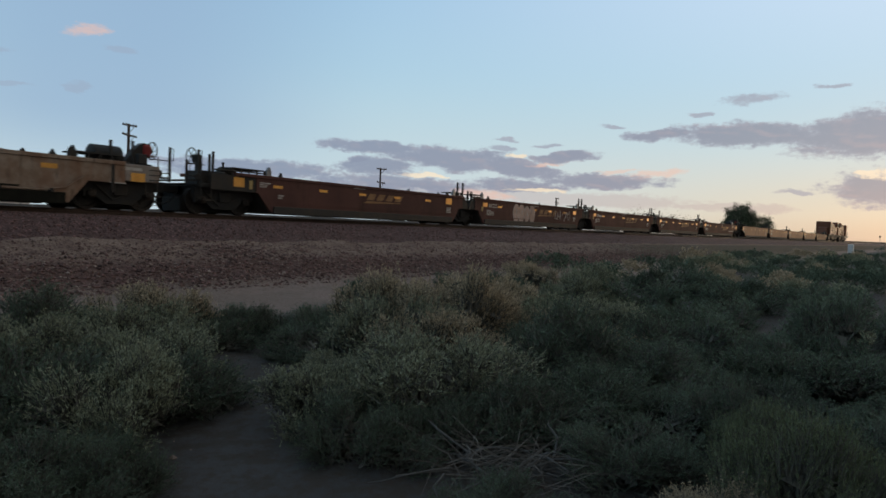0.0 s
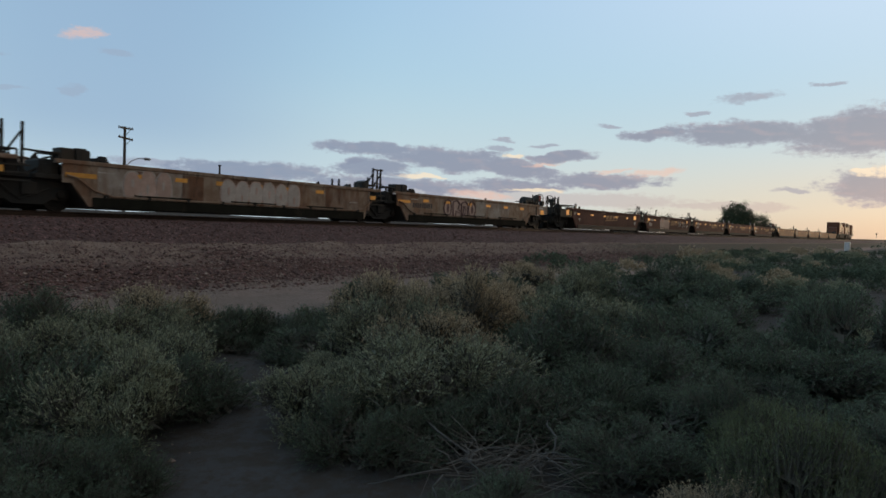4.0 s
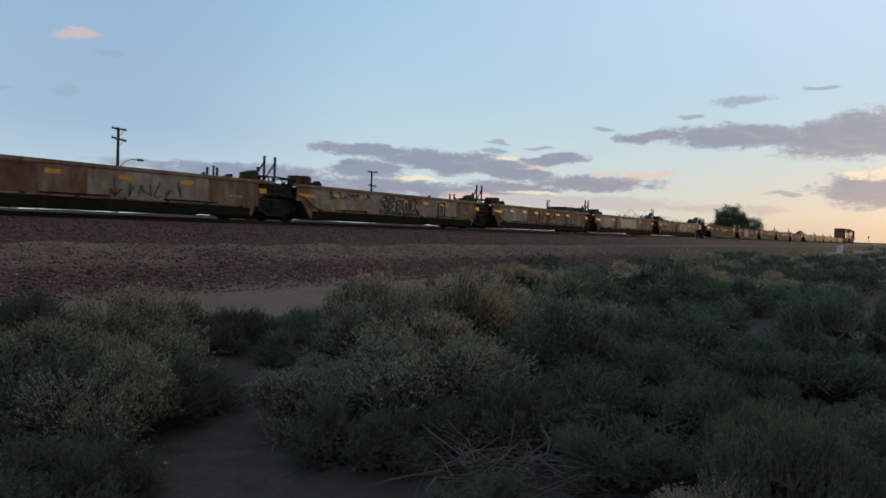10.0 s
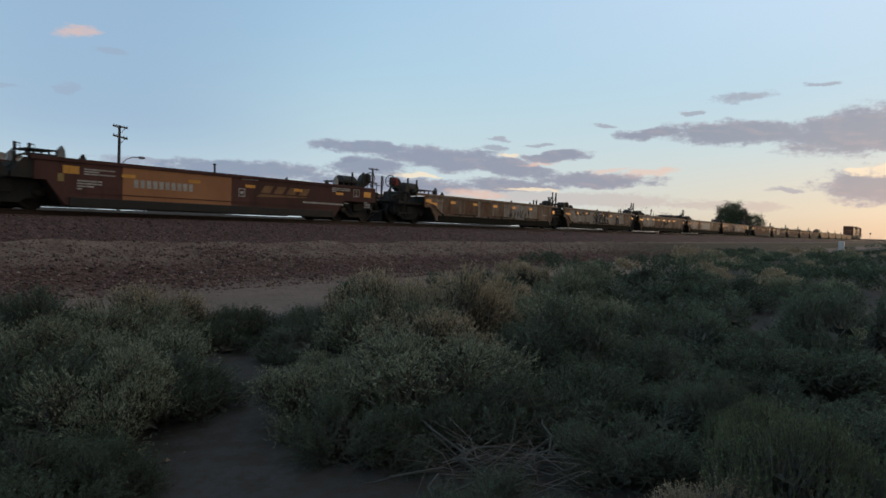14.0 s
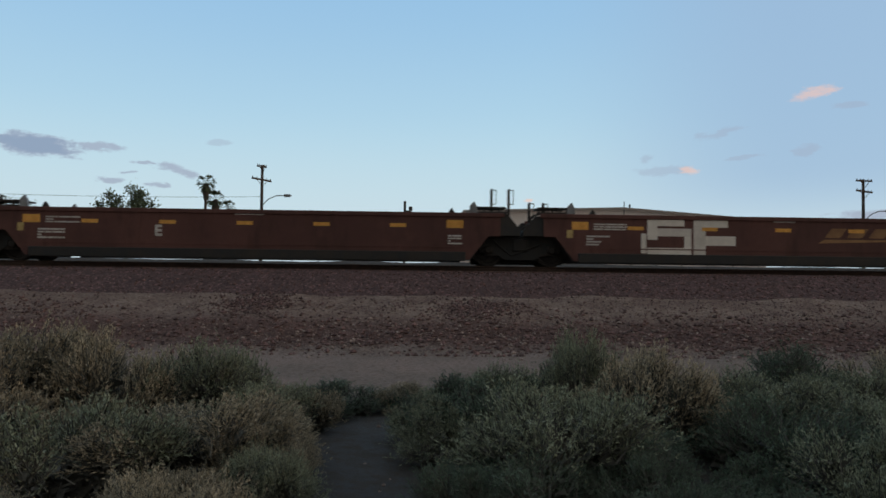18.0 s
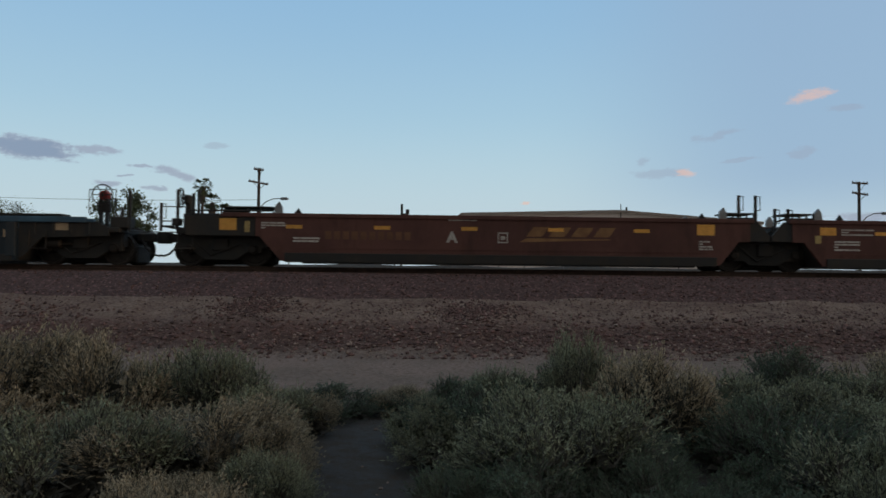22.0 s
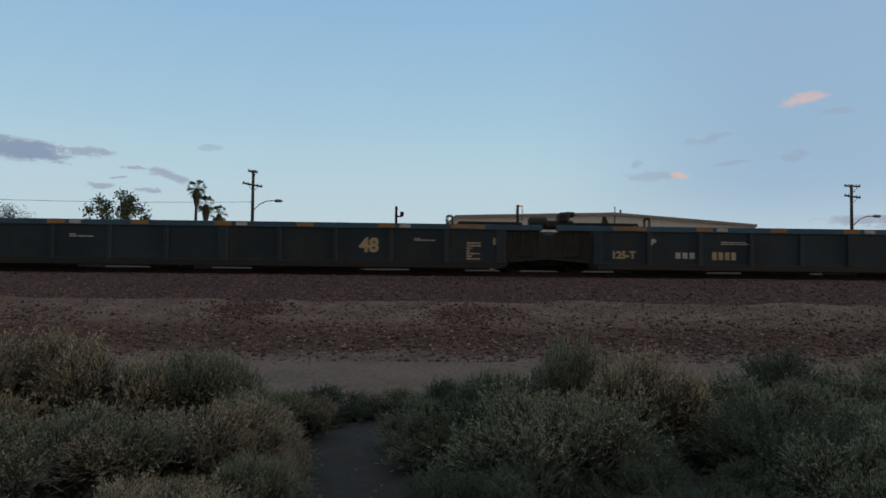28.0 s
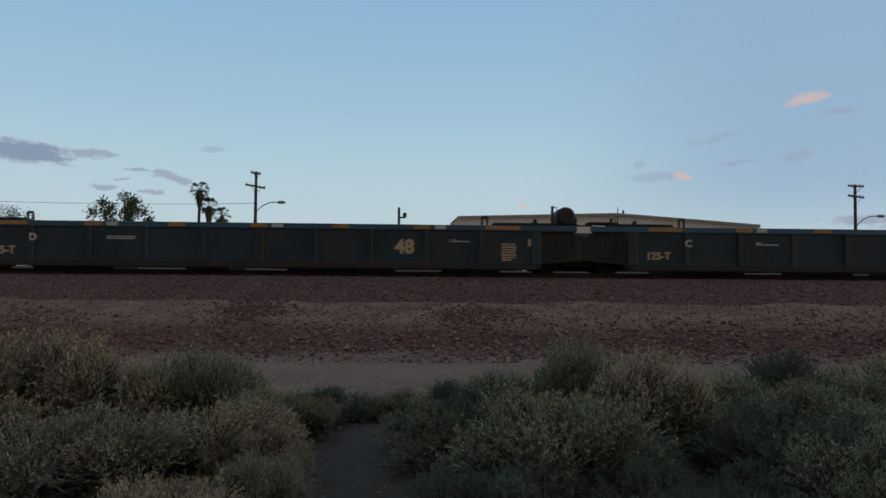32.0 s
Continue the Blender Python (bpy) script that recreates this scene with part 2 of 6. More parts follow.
# ---- materials ----
def material(name, base, other=None, rough=0.8, scale=3.0, metal=0.0, bump=0.2, fine=40.0, grime=None, grime_amount=0.5, island=0.0, spread=0.0, spec=0.3, cells=0.0, drips=None, thin=0.0):
    """A surface of two tones mottled at one scale, fine grain at another, with grime in patches."""
    m = bpy.data.materials.new(name)
    m.use_nodes = True
    nt = m.node_tree
    node, link = nt.nodes.new, nt.links.new
    shader = nt.nodes["Principled BSDF"]
    shader.inputs["Roughness"].default_value, shader.inputs["Metallic"].default_value = rough, metal
    shader.inputs["Specular IOR Level"].default_value = spec
    where = node("ShaderNodeNewGeometry").outputs["Position"] if spread == 0 else node("ShaderNodeTexCoord").outputs["Object"]

    def noise_out(s, detail=6.0, stretch=None):
        n = node("ShaderNodeTexNoise")
        v = where
        if stretch:
            k = node("ShaderNodeVectorMath")
            k.operation = "MULTIPLY"
            link(where, k.inputs[0])
            k.inputs[1].default_value = stretch
            v = k.outputs[0]
        link(v, n.inputs["Vector"])
        n.inputs["Scale"].default_value, n.inputs["Detail"].default_value = s, detail
        n.inputs["Roughness"].default_value = 0.65
        return n.outputs["Fac"]

    def mixed(fac, a, b):
        n = node("ShaderNodeMix")
        n.data_type = "RGBA"
        link(fac, n.inputs[0])
        for sock, v in ((n.inputs[6], a), (n.inputs[7], b)):
            if isinstance(v, tuple):
                sock.default_value = (*v, 1)
            else:
                link(v, sock)
        return n.outputs[2]

    def ramp(v, lo, hi, top=1.0):
        n = node("ShaderNodeMapRange")
        n.interpolation_type = "SMOOTHSTEP"
        link(v, n.inputs[0])
        n.inputs[1].default_value, n.inputs[2].default_value, n.inputs[4].default_value = lo, hi, top
        return n.outputs[0]

    other = other or tuple(0.65 * c for c in base)
    colour = mixed(ramp(noise_out(scale), 0.35, 0.65), base, other)
    grain = noise_out(fine, 3.0)
    colour = mixed(ramp(grain, 0.3, 0.75, 0.45), colour, tuple(0.5 * c for c in base))
    if cells:
        vor = node("ShaderNodeTexVoronoi")
        link(where, vor.inputs["Vector"])
        vor.inputs["Scale"].default_value = cells
        sp = node("ShaderNodeSeparateColor")
        link(vor.outputs["Color"], sp.inputs[0])
        colour = mixed(ramp(sp.outputs[0], 0.2, 1.0, 0.75), colour, tuple(0.35 * c for c in base))
        colour = mixed(ramp(sp.outputs[1], 0.8, 1.0, 0.8), colour, tuple(1.9 * c for c in base))
    if grime:
        streak = noise_out(1.3, 7.0, (1.0, 1.0, 0.35))
        colour = mixed(ramp(streak, 0.62 - 0.3 * grime_amount, 0.72, 0.9), colour, grime)
    if drips:
        colour = mixed(ramp(noise_out(2.2, 6.0, (3.2, 1.0, 0.45)), 0.56, 0.68, 0.75), colour, drips)
        colour = mixed(ramp(noise_out(9.0, 4.0, (1.0, 1.0, 0.8)), 0.64, 0.70, 0.7), colour, drips)
    if island:
        geo = node("ShaderNodeNewGeometry").outputs["Random Per Island"]
        hsv = node("ShaderNodeHueSaturation")
        link(colour, hsv.inputs["Color"])
        k = node("ShaderNodeMapRange")
        link(geo, k.inputs[0])
        k.inputs[3].default_value, k.inputs[4].default_value = 1 - island, 1 + island
        link(k.outputs[0], hsv.inputs["Value"])
        colour = hsv.outputs[0]
    info = node("ShaderNodeObjectInfo").outputs["Random"]
    tone = node("ShaderNodeMapRange")
    link(info, tone.inputs[0])
    tone.inputs[3].default_value, tone.inputs[4].default_value = 0.9, 1.1
    hsv = node("ShaderNodeHueSaturation")
    link(colour, hsv.inputs["Color"]), link(tone.outputs[0], hsv.inputs["Value"])
    link(hsv.outputs[0], shader.inputs["Base Color"])
    if thin:
        glow = node("ShaderNodeBsdfTranslucent")
        link(hsv.outputs[0], glow.inputs["Color"])
        both = node("ShaderNodeMixShader")
        both.inputs[0].default_value = thin
        link(shader.outputs[0], both.inputs[1]), link(glow.outputs[0], both.inputs[2])
        link(both.outputs[0], nt.nodes["Material Output"].inputs["Surface"])
    if bump:
        b = node("ShaderNodeBump")
        b.inputs["Strength"].default_value, b.inputs["Distance"].default_value = bump, 0.02
        link(grain, b.inputs["Height"])
        link(b.outputs[0], shader.inputs["Normal"])
    return m


RUST = (0.16, 0.075, 0.04)
M_RED = material("oxide_red_paint", (0.152, 0.074, 0.063), (0.107, 0.055, 0.049), 0.8, 0.5, bump=0.06, grime=(0.07, 0.04, 0.034), grime_amount=0.45, spread=1, spec=0.12, drips=(0.10, 0.05, 0.04))
M_TAN = material("faded_tan_paint", (0.36, 0.29, 0.23), (0.23, 0.155, 0.11), 0.7, 2.0, bump=0.05, grime=(0.19, 0.082, 0.042), grime_amount=0.72, spread=1, spec=0.18, drips=(0.075, 0.055, 0.045))
M_RUSTY = material("rust_streaked_paint", (0.22, 0.12, 0.078), (0.13, 0.072, 0.05), 0.7, 2.2, bump=0.1, grime=(0.36, 0.30, 0.25), grime_amount=0.75, spread=1, spec=0.08, drips=(0.06, 0.04, 0.033))
M_PALE = material("pale_grey_primer", (0.46, 0.43, 0.40), (0.31, 0.275, 0.245), 0.7, 2.0, bump=0.05, grime=(0.22, 0.135, 0.09), grime_amount=0.7, spread=1, spec=0.18, drips=(0.1, 0.085, 0.075))
M_OLIVE = material("oily_olive_sill", (0.024, 0.025, 0.02), (0.016, 0.016, 0.014), 0.9, 1.5, bump=0.15, grime=(0.05, 0.043, 0.033), grime_amount=0.3, spread=1, spec=0.05)
M_ORANGE = material("orange_tan_paint", (0.36, 0.20, 0.12), (0.30, 0.17, 0.11), 0.65, 0.4, bump=0.05, grime=RUST, grime_amount=0.4, spread=1, spec=0.08)
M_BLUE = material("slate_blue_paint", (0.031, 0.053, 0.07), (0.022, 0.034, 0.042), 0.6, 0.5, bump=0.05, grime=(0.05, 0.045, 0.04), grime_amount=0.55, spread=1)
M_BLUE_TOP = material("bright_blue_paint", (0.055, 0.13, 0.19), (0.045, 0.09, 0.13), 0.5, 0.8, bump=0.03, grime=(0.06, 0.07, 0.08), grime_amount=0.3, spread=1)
M_DARK = material("grimy_black_steel", (0.032, 0.034, 0.034), (0.046, 0.040, 0.034), 0.75, 2.0, bump=0.2, grime=(0.055, 0.042, 0.032), grime_amount=0.35, spread=1)
M_WHEEL = material("worn_wheel_steel", (0.05, 0.042, 0.036), (0.03, 0.026, 0.023), 0.55, 5.0, metal=0.5, spread=1)
M_GALV = material("galvanised_steel", (0.30, 0.31, 0.32), (0.2, 0.2, 0.2), 0.5, 3.0, metal=0.4, spread=1)
M_PANEL = material("bright_orange_repaint", (0.55, 0.25, 0.115), (0.45, 0.19, 0.09), 0.6, 0.6, bump=0.03, spread=1)
M_ORANGE_MARK = material("orange_reflective_sheet", (0.85, 0.44, 0.12), (0.72, 0.35, 0.09), 0.42, 6.0, metal=0.7, bump=0.0, spread=1)
M_ORANGE_OLD = material("faded_orange_strip", (0.48, 0.24, 0.08), (0.34, 0.17, 0.06), 0.6, 6.0, bump=0.0, spread=1)
M_WHITE_MARK = material("white_stencil_paint", (0.62, 0.60, 0.56), (0.45, 0.42, 0.38), 0.7, 5.0, bump=0.0, spread=1)
M_BLOCK = material("off_white_block_paint", (0.80, 0.75, 0.67), (0.66, 0.61, 0.54), 0.7, 2.0, bump=0.0, spread=1)
M_FADED_MARK = material("faded_orange_lettering", (0.33, 0.185, 0.085), (0.23, 0.115, 0.06), 0.7, 2.0, bump=0.0, spread=1)
M_RUST_MARK = material("worn_brown_lettering", (0.20, 0.10, 0.055), (0.15, 0.075, 0.045), 0.7, 2.0, bump=0.0, spread=1)
M_YELLOW_MARK = material("dull_yellow_paint", (0.50, 0.38, 0.16), (0.40, 0.28, 0.12), 0.7, 5.0, bump=0.0, spread=1)
M_CREAM_MARK = material("cream_number_paint", (0.60, 0.43, 0.27), (0.47, 0.34, 0.21), 0.7, 5.0, bump=0.0, spread=1)
M_REDMARK = material("red_band_paint", (0.35, 0.04, 0.03), (0.25, 0.03, 0.03), 0.6, 4.0, bump=0.0, spread=1)
M_SPRAY = material("silver_spray_paint", (0.55, 0.51, 0.48), (0.44, 0.40, 0.38), 0.6, 3.0, bump=0.0, spread=1)
M_SPRAY_DARK = material("dark_spray_paint", (0.05, 0.05, 0.06), (0.08, 0.07, 0.07), 0.7, 3.0, bump=0.0, spread=1)
M_SPRAY_MAUVE = material("mauve_spray_paint", (0.20, 0.12, 0.12), (0.15, 0.09, 0.09), 0.7, 3.0, bump=0.0, spread=1)
M_SPRAY_PINK = material("washed_pink_spray_paint", (0.58, 0.43, 0.38), (0.46, 0.33, 0.28), 0.7, 3.0, bump=0.0, spread=1)
M_LOCO = material("orange_engine_paint", (0.22, 0.075, 0.035), (0.16, 0.06, 0.03), 0.5, 0.8, bump=0.03, grime=(0.12, 0.07, 0.05), grime_amount=0.4, spread=1)
M_GLASS = material("dark_glass", (0.02, 0.025, 0.03), (0.02, 0.022, 0.025), 0.5, 1.0, bump=0.0, spread=1)
M_RAIL = material("rusted_rail_steel", (0.09, 0.055, 0.04), (0.06, 0.04, 0.03), 0.6, 6.0, metal=0.3)
M_TIE = material("weathered_tie_timber", (0.085, 0.065, 0.055), (0.05, 0.04, 0.035), 0.9, 3.0)
M_BALLAST = material("crushed_stone", (0.125, 0.068, 0.06), (0.08, 0.047, 0.041), 0.9, 2.0, fine=22.0, bump=1.0, cells=20.0)
M_STONE = material("rust_brown_stones", (0.155, 0.084, 0.071), (0.10, 0.06, 0.052), 0.9, 6.0, island=0.55)
M_PALE_STONE = material("pale_stones", (0.30, 0.22, 0.18), (0.20, 0.145, 0.12), 0.9, 6.0, island=0.4)
M_POLE = material("weathered_pole_timber", (0.10, 0.08, 0.07), (0.06, 0.05, 0.045), 0.9, 2.0, spread=1)
M_WALL = material("cream_metal_cladding", (0.90, 0.83, 0.77), (0.85, 0.78, 0.72), 0.6, 0.5, bump=0.0, spread=1)
M_ROOF = material("brown_roof_trim", (0.36, 0.31, 0.28), (0.31, 0.27, 0.24), 0.6, 0.5, bump=0.0, spread=1)
M_WHITE = material("white_painted_metal", (0.75, 0.74, 0.72), (0.6, 0.6, 0.58), 0.5, 3.0, bump=0.0, spread=1)
M_TWIG = material("grey_dead_twigs", (0.17, 0.15, 0.13), (0.11, 0.097, 0.085), 0.9, 8.0, island=0.3, spread=1)
M_LIMB = material("pale_weathered_limb", (0.12, 0.115, 0.108), (0.08, 0.076, 0.07), 0.9, 12.0, spread=1)
M_STEM = material("brown_shrub_stems", (0.125, 0.118, 0.098), (0.085, 0.08, 0.068), 0.9, 8.0, island=0.3, spread=1)
M_SAGE = material("grey_green_leaves", (0.305, 0.325, 0.22), (0.225, 0.245, 0.165), 0.8, 2.2, island=0.3, bump=0.0, spread=1, spec=0.1, thin=0.2)
M_GREEN = material("dull_green_leaves", (0.13, 0.17, 0.118), (0.094, 0.128, 0.09), 0.8, 2.2, island=0.3, bump=0.0, spread=1, spec=0.1, thin=0.2)
M_DRY = material("dry_brown_leaves", (0.45, 0.37, 0.255), (0.36, 0.295, 0.20), 0.85, 2.2, island=0.3, bump=0.0, spread=1, spec=0.1, thin=0.32)
M_FRESH = material("fresh_green_leaves", (0.17, 0.205, 0.12), (0.125, 0.155, 0.09), 0.8, 2.2, island=0.3, bump=0.0, spread=1, spec=0.1, thin=0.2)
M_TREE = material("dark_tree_leaves", (0.085, 0.11, 0.06), (0.06, 0.08, 0.045), 0.8, 1.5, island=0.5, bump=0.0, spread=1)
M_BARK = material("grey_bark", (0.11, 0.09, 0.075), (0.07, 0.06, 0.05), 0.9, 4.0, spread=1)


def ground_material():
    """Bare desert soil, the wheel-packed service road, and the stony flank of the bank, parted by their distance from the track."""
    m = bpy.data.materials.new("desert_soil")
    m.use_nodes = True
    nt = m.node_tree
    node, link = nt.nodes.new, nt.links.new
    shader = nt.nodes["Principled BSDF"]
    shader.inputs["Roughness"].default_value = 0.95
    shader.inputs["Specular IOR Level"].default_value = 0.1
    pos = node("ShaderNodeNewGeometry").outputs["Position"]
    sep = node("ShaderNodeSeparateXYZ")
    link(pos, sep.inputs[0])

    def noise_out(s, detail=6.0, rough=0.65):
        n = node("ShaderNodeTexNoise")
        link(pos, n.inputs["Vector"])
        n.inputs["Scale"].default_value, n.inputs["Detail"].default_value, n.inputs["Roughness"].default_value = s, detail, rough
        return n.outputs["Fac"]

    def op(kind, a, b, c=None):
        n = node("ShaderNodeMath")
        n.operation = kind
        for i, v in enumerate((a, b, c)):
            if v is None:
                continue
            if isinstance(v, (int, float)):
                n.inputs[i].default_value = v
            else:
                link(v, n.inputs[i])
        return n.outputs[0]

    def ramp(v, lo, hi, top=1.0):
        n = node("ShaderNodeMapRange")
        n.interpolation_type = "SMOOTHSTEP"
        link(v, n.inputs[0])
        n.inputs[1].default_value, n.inputs[2].default_value, n.inputs[4].default_value = lo, hi, top
        return n.outputs[0]

    def mixed(fac, a, b):
        n = node("ShaderNodeMix")
        n.data_type = "RGBA"
        link(fac, n.inputs[0])
        for sock, v in ((n.inputs[6], a), (n.inputs[7], b)):
            if isinstance(v, tuple):
                sock.default_value = (*v, 1)
            else:
                link(v, sock)
        return n.outputs[2]

    wide, mid, grain = noise_out(0.35), noise_out(1.4), noise_out(14.0, 8.0, 0.75)
    across = op("MULTIPLY_ADD", op("SUBTRACT", mid, 0.5), 1.3, sep.outputs[1])
    # soil colour lowered and cooled to carry the shade among the shrubs
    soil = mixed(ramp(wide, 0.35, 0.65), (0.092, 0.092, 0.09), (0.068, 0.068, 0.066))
    road = mixed(ramp(wide, 0.4, 0.6), (0.275, 0.20, 0.165), (0.225, 0.168, 0.137))
    rocky = mixed(ramp(mid, 0.4, 0.6), (0.16, 0.09, 0.075), (0.11, 0.062, 0.052))
    pale = mixed(ramp(mid, 0.35, 0.65), (0.30, 0.215, 0.17), (0.21, 0.14, 0.113))
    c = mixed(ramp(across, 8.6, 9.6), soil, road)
    c = mixed(ramp(across, 13.5, 14.3), c, rocky)
    c = mixed(ramp(across, 14.9, 15.8), c, pale)
    c = mixed(ramp(across, 24.6, 25.6), c, mixed(ramp(mid, 0.4, 0.6), (0.07, 0.058, 0.046), (0.05, 0.042, 0.033)))
    c = mixed(ramp(across, 34.0, 38.0), c, road)
    # dry grass takes over along the bank further off
    grass = op("MULTIPLY", ramp(op("MULTIPLY_ADD", op("SUBTRACT", mid, 0.5), 16.0, sep.outputs[0]), 34.0, 52.0), ramp(across, 13.0, 14.0))
    c = mixed(op("MULTIPLY", grass, ramp(op("MULTIPLY", sep.outputs[1], -1.0), -17.2, -16.4)), c, (0.10, 0.09, 0.062))
    vor = node("ShaderNodeTexVoronoi")
    link(pos, vor.inputs["Vector"])
    vor.inputs["Scale"].default_value = 19.0
    sp = node("ShaderNodeSeparateColor")
    link(vor.outputs["Color"], sp.inputs[0])
    strewn = op("MULTIPLY", op("MULTIPLY_ADD", ramp(across, 14.8, 15.8), -0.45, ramp(across, 12.6, 14.2)), ramp(mid, 0.25, 0.6))
    c = mixed(op("MULTIPLY", strewn, ramp(sp.outputs[0], 0.25, 0.95, 0.8)), c, (0.06, 0.036, 0.029))
    c = mixed(op("MULTIPLY", strewn, ramp(sp.outputs[1], 0.8, 1.0, 0.8)), c, (0.30, 0.20, 0.15))
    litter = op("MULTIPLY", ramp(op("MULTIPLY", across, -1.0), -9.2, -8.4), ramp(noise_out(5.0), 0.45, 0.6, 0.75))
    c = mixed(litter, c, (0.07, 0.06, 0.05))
    c = mixed(ramp(grain, 0.42, 0.7, 0.7), c, (0.075, 0.052, 0.040))
    link(c, shader.inputs["Base Color"])
    b = node("ShaderNodeBump")
    b.inputs["Strength"].default_value, b.inputs["Distance"].default_value = 0.8, 0.05
    link(grain, b.inputs["Height"])
    link(b.outputs[0], shader.inputs["Normal"])
    return m


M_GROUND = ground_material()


# ---- mesh tools ----
def mesh_from(name, verts, faces, mat, smooth=False):
    me = bpy.data.meshes.new(name)
    me.from_pydata(verts, [], faces)
    me.update()
    me.materials.append(mat)
    if smooth:
        me.polygons.foreach_set("use_smooth", [True] * len(me.polygons))
    return me


def finish(name, bm, mat):
    me = bpy.data.meshes.new(name)
    bm.to_mesh(me)
    bm.free()
    me.materials.append(mat)
    return me


def part(name, bm, mat, parent, label="", at=None):
    """Links a bmesh or a mesh as one part under a thing."""
    me = finish(name, bm, mat) if isinstance(bm, bmesh.types.BMesh) else bm
    ob = new(name, me)
    ob.parent = parent
    if at is not None:
        ob.matrix_basis = at
    if name in ("stencil", "graffiti_stroke"):
        return tagged(ob, label, kind="stuff")
    return tagged(ob, label) if label else ob


def thing(name, label, category, group="", kind="", at=None):
    ob = new(name)
    ob.empty_display_size = 0.3
    if at is not None:
        ob.matrix_basis = at
    return tagged(ob, label, category, group, kind)


def box(bm, x0, x1, y0, y1, z0, z1, bevel=0.0):
    vs = [bm.verts.new((x, y, z)) for x in (x0, x1) for y in (y0, y1) for z in (z0, z1)]
    fs = [bm.faces.new([vs[i] for i in f]) for f in ((0, 1, 3, 2), (4, 6, 7, 5), (0, 4, 5, 1), (2, 3, 7, 6), (0, 2, 6, 4), (1, 5, 7, 3))]
    if bevel:
        edges = list({e for f in fs for e in f.edges})
        bmesh.ops.bevel(bm, geom=edges, offset=bevel, segments=1, affect="EDGES")
    return bm


def prism(bm, outline, y0, y1):
    """An outline in x and z, drawn out from y0 to y1."""
    a = [bm.verts.new((x, y0, z)) for x, z in outline]
    b = [bm.verts.new((x, y1, z)) for x, z in outline]
    n = len(a)
    for i in range(n):
        bm.faces.new((a[i], b[i], b[(i + 1) % n], a[(i + 1) % n]))
    bm.faces.new(a), bm.faces.new(b[::-1])
    bmesh.ops.recalc_face_normals(bm, faces=bm.faces[:])
    return bm


def rod(bm, p, q, r, sides=8, r2=None):
    p, q = Vector(p), Vector(q)
    d = (q - p).normalized()
    u = d.orthogonal().normalized()
    v = d.cross(u)
    r2 = r if r2 is None else r2
    rings = []
    for c, rr in ((p, r), (q, r2)):
        rings.append([bm.verts.new(c + rr * (math.cos(2 * math.pi * i / sides) * u + math.sin(2 * math.pi * i / sides) * v)) for i in range(sides)])
    for i in range(sides):
        bm.faces.new((rings[0][i], rings[0][(i + 1) % sides], rings[1][(i + 1) % sides], rings[1][i]))
    bm.faces.new(rings[0][::-1]), bm.faces.new(rings[1])
    return bm


def path_rod(bm, points, r, sides=6):
    for a, b in zip(points, points[1:]):
        rod(bm, a, b, r, sides)
    return bm


def ring(bm, centre, axis, radius, r, n=20, sides=5):
    c, a = Vector(centre), Vector(axis).normalized()
    u = a.orthogonal().normalized()
    v = a.cross(u)
    pts = [c + radius * (math.cos(2 * math.pi * i / n) * u + math.sin(2 * math.pi * i / n) * v) for i in range(n)]
    for i in range(n):
        rod(bm, pts[i], pts[(i + 1) % n], r, sides)
    return bm


def lathe(bm, profile, centre, axis="Y", n=24):
    """Turns a profile of (along, radius) round an axis through centre."""
    cx, cy, cz = centre
    rings = []
    for h, r in profile:
        row = []
        for i in range(n):
            a = 2 * math.pi * i / n
            if axis == "Y":
                row.append(bm.verts.new((cx + r * math.cos(a), cy + h, cz + r * math.sin(a))))
            elif axis == "X":
                row.append(bm.verts.new((cx + h, cy + r * math.cos(a), cz + r * math.sin(a))))
            else:
                row.append(bm.verts.new((cx + r * math.cos(a), cy + r * math.sin(a), cz + h)))
        rings.append(row)
    for a, b in zip(rings, rings[1:]):
        for i in range(n):
            bm.faces.new((a[i], a[(i + 1) % n], b[(i + 1) % n], b[i]))
    bm.faces.new(rings[0]), bm.faces.new(rings[-1][::-1])
    bmesh.ops.recalc_face_normals(bm, faces=bm.faces[:])
    return bm


BM = bmesh.new

# ---- ground and track ----
RAIL_Z, TRACK_Y = 1.72, 21.15
PROFILE = [(-4000, 0), (-30, 0), (0, 0), (9.2, 0.0), (11.4, -0.04), (13.5, 0.03), (14.3, 0.2), (15.8, 0.64), (17.0, 0.96), (18.5, 1.06), (24.0, 1.06), (25.5, 1.2), (27.6, 1.74), (31, 1.92), (45, 1.92), (4500, 1.92)]


def ground_height(x, y):
    for (y0, z0), (y1, z1) in zip(PROFILE, PROFILE[1:]):
        if y <= y1:
            z = z0 + (z1 - z0) * (y - y0) / (y1 - y0)
            break
    near = max(0.0, 1 - max(abs(x - 10), abs(y - 8)) / 90)
    if 27 < y < 60:
        z += 0.07 * noise.noise((x * 0.3, y * 0.1, 5.0))
    z += 0.05 * near * noise.noise((x * 0.35, y * 0.35, 3.1)) + 0.025 * near * noise.noise((x * 1.3, y * 1.3, 7.7))
    if 13.4 < y < 17.6:
        z += 0.06 * near * noise.noise((x * 0.8, y * 0.8, 1.7))
    if y < 9.5:
        z += 0.10 * near * (noise.noise((x * 0.22, y * 0.22, 9.0)))
    return z


